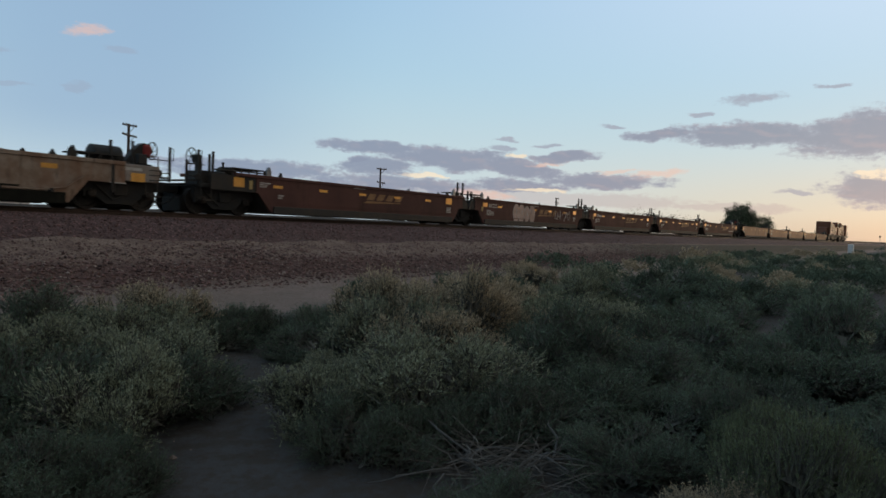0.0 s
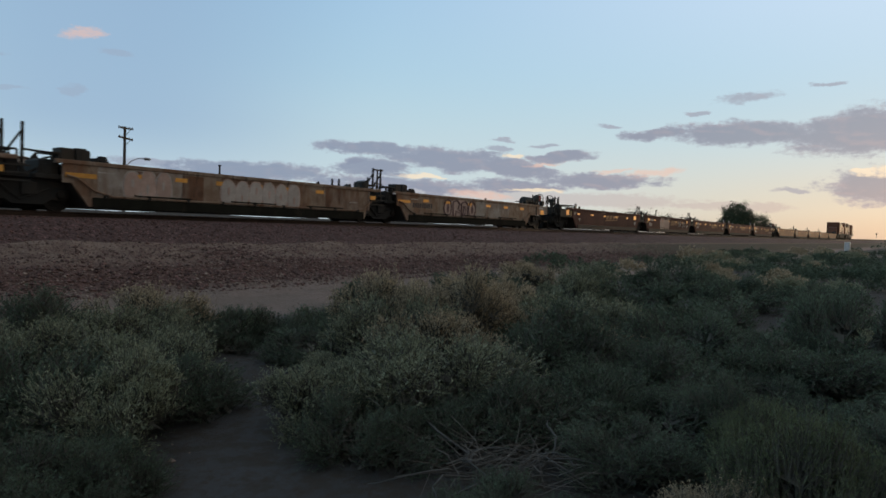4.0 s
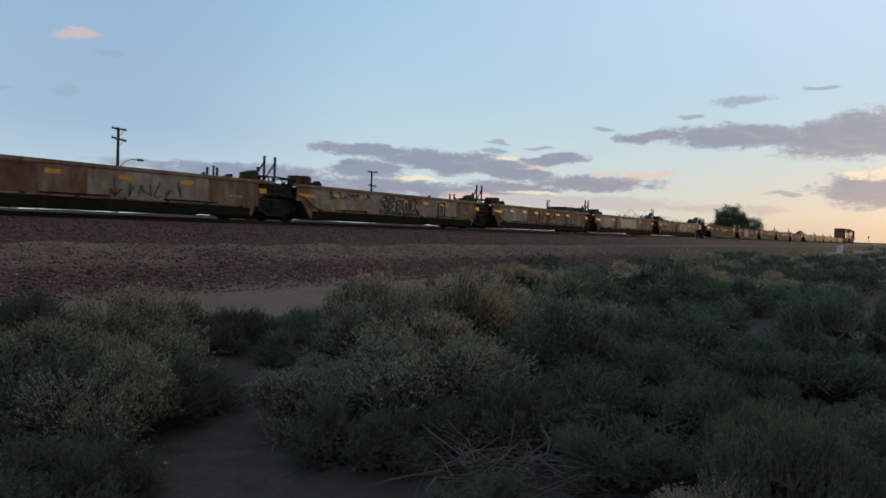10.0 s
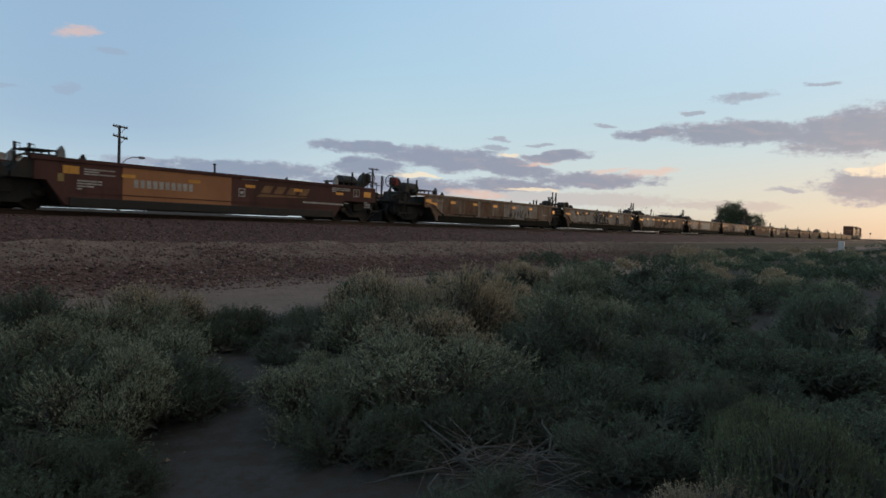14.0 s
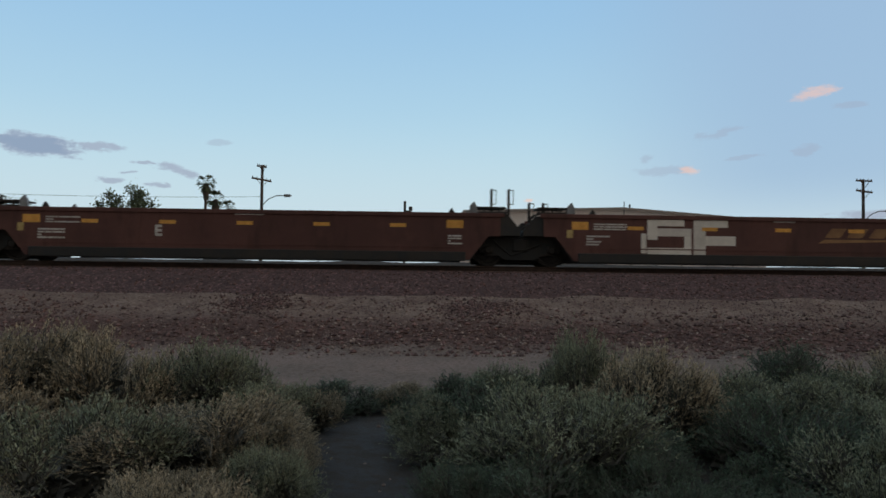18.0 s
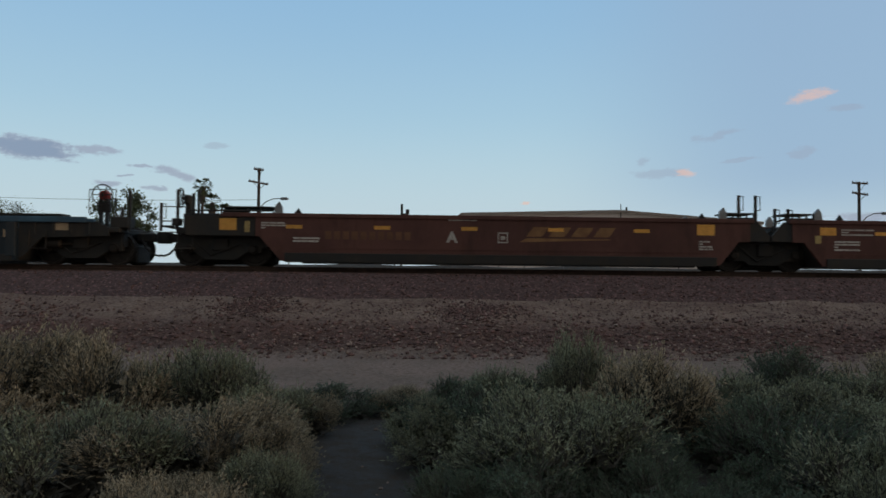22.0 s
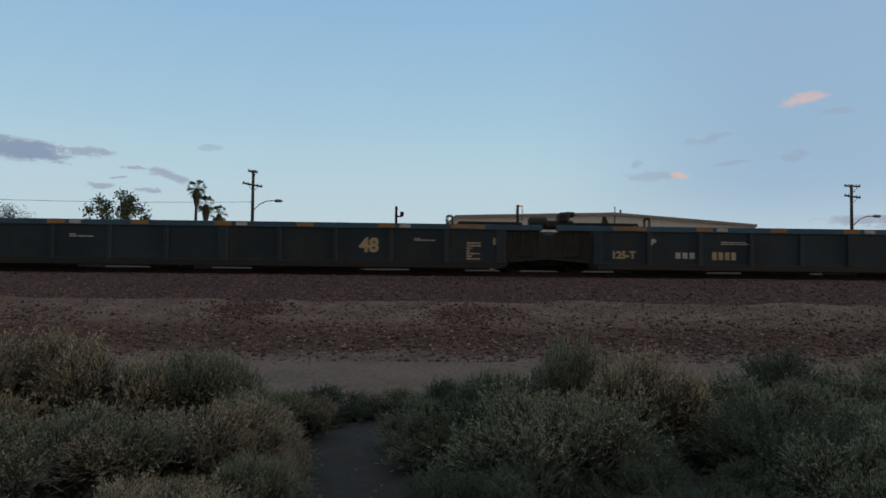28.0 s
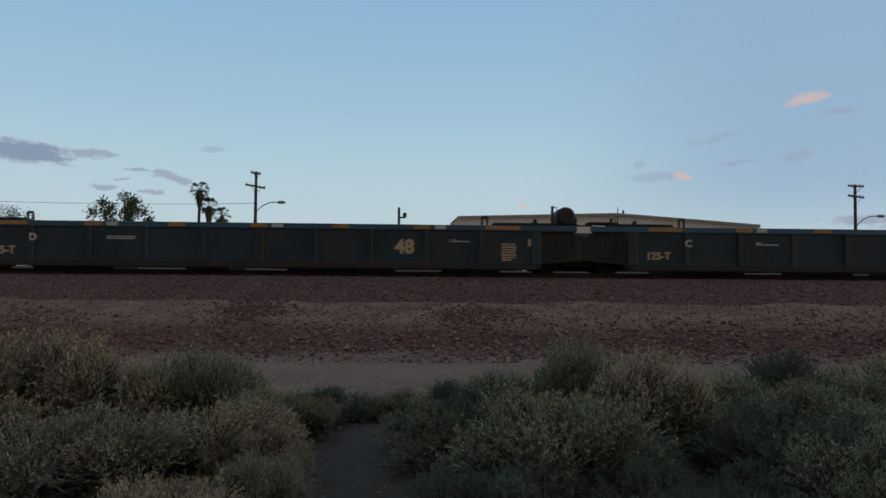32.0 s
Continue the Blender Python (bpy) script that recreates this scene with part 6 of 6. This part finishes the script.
    f4 = np.arange(3 * shade_core).reshape(-1, 3)
    n2, n3 = len(sv) + len(v2), len(sv) + len(v2) + len(v3)
    wood = (np.concatenate([sv, v2, v3, v4]), np.concatenate([sf, f2 + len(sv), f3 + n2, f4 + n3]))
    return leaves, wood


FAR_LEAVES = {}
REST = {}


def shrub_kinds():
    kinds = {}
    for n, (mat, stem, word) in enumerate(((M_SAGE, M_STEM, "grey-green"), (M_GREEN, M_STEM, "dull green"), (M_DRY, M_STEM, "dry brownish"), (M_FRESH, M_STEM, "pale green"))):
        for size, variants, tips, per, leaf in (("near", 3, 1600, 17, 0.023), ("mid", 3, 1150, 13, 0.031), ("back", 2, 600, 12, 0.045), ("far", 2, 280, 6, 0.095)):
            for k in range(variants):
                (lv, lf), (wv, wf) = shrub_mesh(100 * n + 10 * k + tips, tips, per, leaf, spiky=1.5 if word == "pale green" else 0.5, twig_r=0.0048 if size == "near" else 0.007)
                if size == "far":
                    FAR_LEAVES[word, k] = lv
                kinds[word, size, k] = (mesh_from("foliage", lv.tolist(), lf.tolist(), mat), mesh_from("branchwork", wv.tolist(), wf.tolist(), stem))
    return kinds


SHRUBS = shrub_kinds()
COUNT = {"near": 3, "mid": 3, "back": 2, "far": 2}


def shrub(x, y, r, h, word, size, rng):
    if size == "far":
        a = rng.uniform(0, 6.28)
        m = np.array([(math.cos(a) * r, math.sin(a) * r, 0), (-math.sin(a) * r, math.cos(a) * r, 0), (0, 0, h)])
        REST.setdefault(word, []).append(FAR_LEAVES[word, rng.randrange(2)] @ m + (x, y, ground_height(x, y) - 0.03))
        return None
    leaves, wood = SHRUBS[word, size, rng.randrange(COUNT[size])]
    u = thing("shrub", {"grey-green": "grey-green desert shrub with fine leafy shoots", "dull green": "dull green desert shrub on sandy ground", "dry brownish": "dry brownish desert shrub with bare shoots", "pale green": "fresh pale green shrub of upright shoots"}[word], "shrub", "desert shrubs")
    z = ground_height(x, y)
    u.matrix_basis = pose(x, y, z - 0.03, 0, 0, rng.uniform(0, 360)) @ Matrix.Diagonal((r, r, h, 1))
    part("foliage", leaves, None, u)
    part("branchwork", wood, None, u)
    return u


# x, y, radius, height and colour of the shrubs beside the path
S, G, B, F = "grey-green", "dull green", "dry brownish", "pale green"
NEAR_SHRUBS = [
    (4.2, 8.1, 0.8, 0.72, G), (5.5, 8.1, 0.9, 0.82, B), (6.2, 7.6, 0.55, 0.60, G), (4.8, 7.2, 0.8, 0.66, S), (3.5, 7.1, 0.8, 0.66, S), (4.1, 6.0, 0.75, 0.66, S), (2.9, 5.7, 0.8, 0.68, G), (3.5, 5.3, 0.42, 0.5, G), (3.1, 4.65, 0.64, 0.68, S), (3.95, 3.15, 0.48, 0.46, G), (4.3, 3.9, 0.5, 0.55, S), (2.5, 3.95, 0.42, 0.5, G), (1.95, 3.9, 0.6, 0.5, G), (2.4, 4.9, 0.5, 0.42, G),
    (6.8, 6.3, 0.6, 0.62, S), (7.2, 5.6, 0.8, 1.1, B), (7.4, 4.7, 0.75, 1.12, B), (6.4, 4.9, 0.8, 0.85, S), (8.3, 5.0, 0.7, 0.95, B), (6.2, 3.9, 0.75, 0.7, B), (10.6, 6.0, 0.95, 0.96, B), (13.0, 5.6, 0.9, 0.95, S),
    (5.1, 3.4, 0.9, 0.75, S), (7.0, 3.0, 0.85, 0.76, S), (14.3, 4.8, 1.1, 0.85, G), (19.3, 5.8, 1.2, 1.0, G), (10.9, 2.3, 1.15, 0.86, G), (5.6, 1.1, 0.4, 0.5, G),
    (8.1, 0.9, 0.85, 0.68, G), (10.1, 0.6, 0.85, 1.2, G), (4.45, 0.5, 0.5, 0.7, F), (5.2, 0.85, 0.34, 0.52, F), (4.9, 2.5, 0.6, 0.5, G), (5.7, 2.2, 0.55, 0.5, G), (3.5, 1.75, 0.4, 0.34, G), (4.4, 3.0, 0.5, 0.42, G), (3.85, 0.8, 0.42, 0.42, B),
    (10.1, 4.8, 0.75, 0.72, S), (9.5, 3.6, 0.8, 0.76, S), (8.8, 2.4, 0.85, 0.8, G), (8.0, 1.3, 0.8, 0.62, S), (6.3, 2.3, 0.7, 0.5, G), (9.0, 4.9, 0.7, 0.7, B),
    (-1.25, 5.95, 0.45, 0.55, S), (-1.1, 5.2, 0.42, 0.55, B), (-1.05, 6.9, 0.36, 0.45, S), (-1.0, 4.6, 0.4, 0.5, S), (-3.7, 7.1, 0.95, 1.0, B), (-2.8, 6.9, 0.75, 0.98, B), (-2.0, 7.0, 0.6, 0.8, S), (-1.45, 6.4, 0.55, 0.62, S), (0.3, 7.9, 0.5, 0.42, G), (0.1, 6.3, 0.45, 0.5, S), (-0.1, 3.6, 0.3, 0.35, S), (-2.4, 5.0, 0.75, 0.7, S), (-1.6, 5.3, 0.85, 0.64, S), (-1.0, 7.9, 0.65, 0.36, G),
    (0.8, 7.5, 0.62, 0.64, S), (1.6, 7.3, 0.42, 0.95, S), (2.1, 6.7, 0.75, 1.0, B), (1.1, 5.4, 0.8, 0.72, S), (3.0, 6.9, 0.62, 0.55, G),
    (-1.4, 3.8, 0.55, 0.6, S), (0.35, 4.5, 0.45, 0.5, G), (1.6, 4.5, 0.55, 0.56, G), (1.7, 3.55, 0.36, 0.45, G), (-3.4, 5.6, 0.8, 0.7, S), (-4.6, 5.8, 0.9, 0.9, B), (-3.1, 4.2, 0.7, 0.6, S),
]


# bare ground left between the shrubs: x, y, radius
CLEARINGS = [(4.1, 2.35, 0.35), (5.2, 2.6, 0.2), (6.5, 1.35, 0.15), (7.9, 1.45, 0.15), (6.0, 6.5, 0.2), (5.3, 5.85, 0.22), (4.75, 5.1, 0.3), (3.75, 4.1, 0.36), (2.95, 3.4, 0.5), (8.35, 0.45, 0.6), (-0.58, 7.4, 0.2), (-0.5, 6.4, 0.2), (-0.4, 5.4, 0.2), (-0.3, 4.4, 0.2)]


def detail(d):
    return "near" if d < 5.4 else "mid" if d < 11 else "back" if d < 22 else "far"


def plant_shrubs():
    rng = random.Random(4)
    for x, y, r, h, word in NEAR_SHRUBS:
        if word == S and x > 6.5 and rng.random() < 0.5:
            word = G
        if word == S and x < -0.5 and rng.random() < 0.6:
            word = B
        shrub(x, y, r * 1.3, h * rng.uniform(1.02, 1.15), word, detail(math.hypot(x, y)), rng)
    taken = [(x, y, r) for x, y, r, _, _ in NEAR_SHRUBS]
    # low shrubs that close the cover between them
    n = 0
    for _ in range(6000):
        if n >= 105:
            break
        d, az = rng.uniform(4.2, 11.5), radians(rng.uniform(-42, 102))
        x, y = d * math.sin(az), d * math.cos(az)
        r = rng.uniform(0.45, 0.85)
        if y > 8.5 + 0.22 * max(0.0, x - 6) or any(math.hypot(x - a, y - b) < c + 0.75 * r for a, b, c in CLEARINGS):
            continue
        if any(math.hypot(x - a, y - b) < 0.42 * (r + c) for a, b, c in taken):
            continue
        taken.append((x, y, r))
        n += 1
        word = rng.choice((G, G, G) if x > 1.7 and d < 6.5 else (S, B, G, G, G) if x > 1.7 else (S, G, G, B) if x > 0.2 else (S, B, B, B))
        shrub(x, y, r * 1.2, min(0.55, r * rng.uniform(0.6, 0.85)), word, detail(d), rng)
    # the flat runs on with the same shrubs along and behind the road
    n = 0
    for _ in range(20000):
        if n >= 430:
            break
        x = rng.triangular(-35, 125, 18)
        y = rng.uniform(-22, 9.0) if x < 10 else rng.uniform(-30, min(13.5, 8.6 + 0.25 * max(0.0, x - 8)))
        if math.hypot(x, y) < 10.5 or (y > 8.3 and x < 10):
            continue
        r = rng.uniform(0.7, 1.4)
        if any((x - a) ** 2 + (y - b) ** 2 < (0.42 * (r + c)) ** 2 for a, b, c in taken):
            continue
        taken.append((x, y, r))
        shrub(x, y, r, r * rng.uniform(0.55, 0.8), rng.choice((S, G, G, G, G, B)), detail(math.hypot(x, y)), rng)
        n += 1


plant_shrubs()
for word, mat in ((S, M_SAGE), (G, M_GREEN), (B, M_DRY)):
    v = np.concatenate(REST[word])
    me = mesh_from("desert_scrub", v.tolist(), np.arange(len(v)).reshape(-1, 3).tolist(), mat)
    tagged(new("desert_scrub", me), word + " desert scrub spread over the flat", "scrub", kind="stuff")


def far_scrub():
    """Scrub out to the skyline on both sides of the line, too far to tell apart."""
    rng = np.random.default_rng(9)
    n = 2600
    x = rng.uniform(-300, 900, n)
    y = np.where(rng.random(n) < 0.6, rng.uniform(-160, 10, n), rng.uniform(120, 700, n))
    keep = (np.hypot(x, y) > 60) & ~((x < 150) & (y < 12) & (y > -40) & (x > -40))
    x, y = x[keep], y[keep]
    z = np.where(y > 30, 1.8, 0.0)
    centres = np.stack([x, y, z + 0.45], 1)
    v, f = leaf_cloud(rng, centres, 26, (0.7, 0.7, 0.3), 0.5)
    tagged(new("far_scrub", mesh_from("far_scrub", v.tolist(), f.tolist(), M_GREEN)), "distant low desert scrub", "scrub", kind="stuff")


far_scrub()


def tree(x, y, base, height, spread, seed, name="tree", label="", leaf=0.3, per=26, clumps=90, trunk=0.25, dense=0.35, mat=None, low=0.35):
    rng = np.random.default_rng(seed)
    u = thing(name, label, "tree", at=pose(x, y, base))
    bm = BM()
    rod(bm, (0, 0, -0.2), (0.1, 0, height * 0.32), trunk, 9, trunk * 0.7)
    ends = []
    for i in range(9):
        a = 2 * math.pi * i / 9 + rng.uniform(-0.3, 0.3)
        q = (0.1 + spread * 0.6 * math.cos(a) * rng.uniform(0.4, 1), spread * 0.6 * math.sin(a) * rng.uniform(0.4, 1), height * rng.uniform(0.5, 0.85))
        p = (0.1, 0, height * rng.uniform(0.22, 0.34))
        m = tuple((p[k] + q[k]) / 2 + rng.uniform(-0.2, 0.2) * spread * 0.3 for k in range(3))
        rod(bm, p, m, trunk * 0.45, 6, trunk * 0.3), rod(bm, m, q, trunk * 0.3, 6, trunk * 0.1)
        ends.append(q)
    part("trunk", bm, M_BARK, u)
    c = rng.normal(0, 1, (clumps, 3))
    c /= np.linalg.norm(c, axis=1)[:, None]
    c *= rng.uniform(0.45, 1.0, (clumps, 1)) ** 0.5
    c = c * (spread, spread, height * (1 - low) / 2) + (0, 0, height * (1 + low) / 2)
    c += rng.normal(0, 0.12, c.shape) * spread
    sv, sf = sticks(rng, np.array(ends)[rng.integers(0, len(ends), clumps)], c, 0.05, 0.02)
    part("branchwork", mesh_from("branchwork", sv.tolist(), sf.tolist(), M_BARK), None, u)
    if per:
        v, f = leaf_cloud(rng, c, per, dense, leaf, 0.2, 0.6)
        part("crown", mesh_from("crown", v.tolist(), f.tolist(), mat or M_TREE), None, u)
    return u


def palm(x, y, base, height, seed, crown=1.3):
    rng = random.Random(seed)
    u = thing("palm_tree", "tall fan palm with a shaggy crown", "palm tree", "palms", at=pose(x, y, base))
    bm = BM()
    for k in range(8):
        z0, z1 = height * k / 8, height * (k + 1) / 8
        rod(bm, (0.03 * math.sin(k), 0, z0), (0.03 * math.sin(k + 1), 0, z1), 0.2 - 0.01 * k, 9, 0.185 - 0.01 * k)
    part("trunk", bm, M_BARK, u)
    part("dead_skirt", lathe(BM(), [(height - 1.8, 0.2), (height - 0.9, 0.36), (height - 0.1, 0.25)], (0, 0, 0), "Z", 10), M_BARK, u, "skirt of dry hanging fronds")
    for i in range(38):
        a, e = rng.uniform(0, 6.28), rng.uniform(-1.15, 1.25)
        d = Vector((math.cos(a) * math.cos(e), math.sin(a) * math.cos(e), math.sin(e)))
        side = d.cross(Vector((0, 0, 1))).normalized()
        o = Vector((0, 0, height))
        stem = o + d * crown * 0.55
        verts, faces = [tuple(o), tuple(stem + side * 0.02), tuple(stem - side * 0.02)], [(0, 1, 2)]
        for k in range(9):
            b = (k - 4) / 4 * 1.1
            q = d * math.cos(b) + side * math.sin(b)
            tip = stem + q * crown * 0.5 + Vector((0, 0, -0.12 * crown * (1 + abs(b))))
            m = stem + q * crown * 0.25
            t = side * math.cos(b) - d * math.sin(b)
            n = len(verts)
            verts += [tuple(stem), tuple(m + t * 0.035), tuple(tip), tuple(m - t * 0.035)]
            faces.append((n, n + 1, n + 2, n + 3))
        part("frond", mesh_from("frond", verts, faces, M_TREE), None, u)


# trees beyond the street
tree(*at_bearing(-22.3, 75), 0.7, 8.5, 3.0, 3, label="open-crowned leafy tree behind the street", clumps=42, per=150, leaf=0.27, dense=0.3, low=0.3)
tree(*at_bearing(-29.4, 78), 0.7, 7.9, 2.9, 5, label="thin half-bare tree behind the street", clumps=190, per=26, leaf=0.17, dense=0.32)
palm(*at_bearing(-16.8, 72), 0.7, 9.3, 1, 1.1)
palm(*at_bearing(-16.1, 70), 0.7, 7.5, 2, 1.05)
palm(*at_bearing(-15.15, 74), 0.7, 6.9, 3, 1.05)
# trees towards the sunset
tree(*at_bearing(78.0, 36), 0.4, 8.6, 3.5, 7, label="dense round dark-green tree beside the line", clumps=260, per=90, leaf=0.24, dense=0.36, trunk=0.4, low=0.12)
tree(*at_bearing(79.7, 34), 0.4, 6.4, 2.4, 8, label="hazy thin-leaved tree beside the line", clumps=170, per=40, leaf=0.2, dense=0.36, low=0.08)
for k, az in enumerate((70.6, 71.8, 73.0, 74.2)):
    tree(*at_bearing(az, 52), 0.6, 6.4 - 0.3 * (k % 2), 3.0, 20 + k, name="bare_tree", label="leafless brushy tree behind the train", clumps=120, per=3, leaf=0.2, dense=0.5, trunk=0.12)


def cabinet():
    x, y = 100.0, 100.0 / math.tan(radians(85.28))
    u = thing("relay_cabinet", "white metal trackside cabinet on a post", "cabinet", at=pose(x, y, 0))
    part("body", box(BM(), -0.35, 0.35, -0.3, 0.3, 0.35, 1.4, 0.03), M_WHITE, u)
    part("foot", box(BM(), -0.1, 0.1, -0.1, 0.1, -0.1, 0.35), M_GALV, u)
    part("door", box(BM(), -0.37, -0.35, -0.25, 0.25, 0.45, 1.3), M_WHITE, u)


cabinet()


def signal_masts():
    for x, y, h in ((450, 14, 5.5), (560, 30, 6.5)):
        u = thing("signal_mast", "far thin trackside signal mast", "signal mast", "far masts", at=pose(x, y, 0.5))
        part("shaft", rod(BM(), (0, 0, -0.3), (0, 0, h), 0.10, 6), M_GALV, u)
        part("head", box(BM(), -0.2, 0.2, -0.4, 0.4, h - 1.2, h), M_DARK, u)


signal_masts()


def far_hills():
    """Low dark land along the skyline, far beyond the rest."""
    verts, faces = [], []
    n = 90
    for i in range(n + 1):
        a = radians(-75 + 210 * i / n)
        r = 3000
        h = 9 + 6 * noise.noise((i * 0.13, 0.5, 0)) + 3 * noise.noise((i * 0.6, 2.5, 0))
        verts += [(r * math.sin(a), r * math.cos(a), -5), (r * math.sin(a), r * math.cos(a), h), ((r + 500) * math.sin(a), (r + 500) * math.cos(a), -5)]
    for i in range(n):
        b = 3 * i
        faces += [(b, b + 3, b + 4, b + 1), (b + 1, b + 4, b + 5, b + 2)]
    tagged(new("far_hills", mesh_from("far_hills", verts, faces, M_GROUND)), "low hazy hills along the skyline", "hills", kind="structure")


far_hills()


def dead_branches():
    rng = np.random.default_rng(12)
    # x, y, limbs, twigs, length
    for x, y, limbs, twigs, size in ((4.1, 2.35, 11, 60, 0.7), (4.35, 2.05, 6, 40, 0.6), (6.5, 1.35, 7, 20, 0.6), (-2.2, 3.7, 4, 22, 0.4), (7.9, 1.45, 5, 14, 0.6), (5.15, 2.65, 2, 130, 0.5), (5.4, 1.15, 4, 16, 0.62)):
        u = thing("dead_branches", "bare grey tangled dead branches on the ground", "branches", "dead branches", at=pose(x, y, ground_height(x, y)))
        for k in range(limbs):
            t = rng.uniform(0, 6.28) if k % 3 else rng.uniform(-0.5, 0.5) + (math.pi if k % 2 else 0.0)
            p = np.array((rng.normal(0, 0.08), rng.normal(0, 0.08), rng.uniform(0.02, 0.12)))
            step, rise, turn = size * rng.uniform(0.22, 0.36), rng.uniform(0.1, 0.5), rng.uniform(-0.7, 0.7)
            pts = [tuple(p)]
            for _ in range(5):
                p = p + np.array((math.cos(t), math.sin(t), rise)) * step
                p[2] = max(0.02, p[2])
                rise -= rng.uniform(0.15, 0.45)
                t += turn + rng.normal(0, 0.3)
                step *= 0.88
                pts.append(tuple(p))
            bm, r = BM(), rng.uniform(0.005, 0.010)
            for i in range(5):
                rod(bm, pts[i], pts[i + 1], r * (1 - 0.16 * i), 6, r * (0.84 - 0.16 * i))
            part("branch", bm, M_LIMB, u, "pale weathered limb")
        t = rng.uniform(0, 6.28, twigs)
        lift = 1.5 if twigs > 100 else 0.6
        a = rng.normal(0, 0.16, (twigs, 3)) * (1, 1, 0.2) + (0, 0, 0.05)
        m = a + np.stack([np.cos(t), np.sin(t), rng.uniform(0.0, lift, twigs)], 1) * size * rng.uniform(0.2, 0.45, (twigs, 1))
        e = m + np.stack([np.cos(t + 0.4), np.sin(t + 0.4), rng.uniform(-0.4, 0.6, twigs)], 1) * size * rng.uniform(0.2, 0.5, (twigs, 1))
        for k in range(twigs):
            part("twig", rod(rod(BM(), a[k], m[k], 0.0042, 4, 0.003), m[k], e[k], 0.003, 4, 0.0015), M_TWIG, u)


dead_branches()

# ---- what moves ----
# metres that the train has gone, second by second: it slows all the way
GONE = [0.00, 6.83, 13.65, 20.44, 27.17, 33.85, 40.45, 46.98, 53.43, 59.80, 66.07, 72.25, 78.35, 84.34, 90.26, 96.11, 101.89, 107.63, 113.31, 118.92, 124.45, 129.90, 135.26, 140.55, 145.74, 150.86, 155.90, 160.84, 165.70, 170.46, 175.14, 179.78, 184.39]


def gone(t):
    i = min(int(t), len(GONE) - 2)
    a, b = GONE[i], GONE[i + 1]
    c = GONE[i - 1] if i else 2 * a - b
    d = GONE[i + 2] if i + 2 < len(GONE) else 2 * b - a
    f = t - i
    return a + 0.5 * f * (b - c + f * (2 * c - 5 * a + 4 * b - d + f * (3 * (a - b) + d - c)))


def motions():
    for u in UNITS:
        x = u["station"]
        walk(u, [(t, pose(x + GONE[t], TRACK_Y, RAIL_Z)) for t in range(33)])
    times, last = [0.0], 0.0
    for k in range(1, 32 * FPS + 1):
        t = k / FPS
        if gone(t) - last > radians(55) * WHEEL_R or k == 32 * FPS:
            times.append(t)
            last = gone(t)
    for u in UNITS:
        for o in u.children_recursive:
            if o.get("turn"):
                p = o.matrix_basis.translation
                walk(o, [(t, pose(p.x, p.y, p.z, 0, math.degrees(gone(t) / WHEEL_R), 0)) for t in times])


motions()
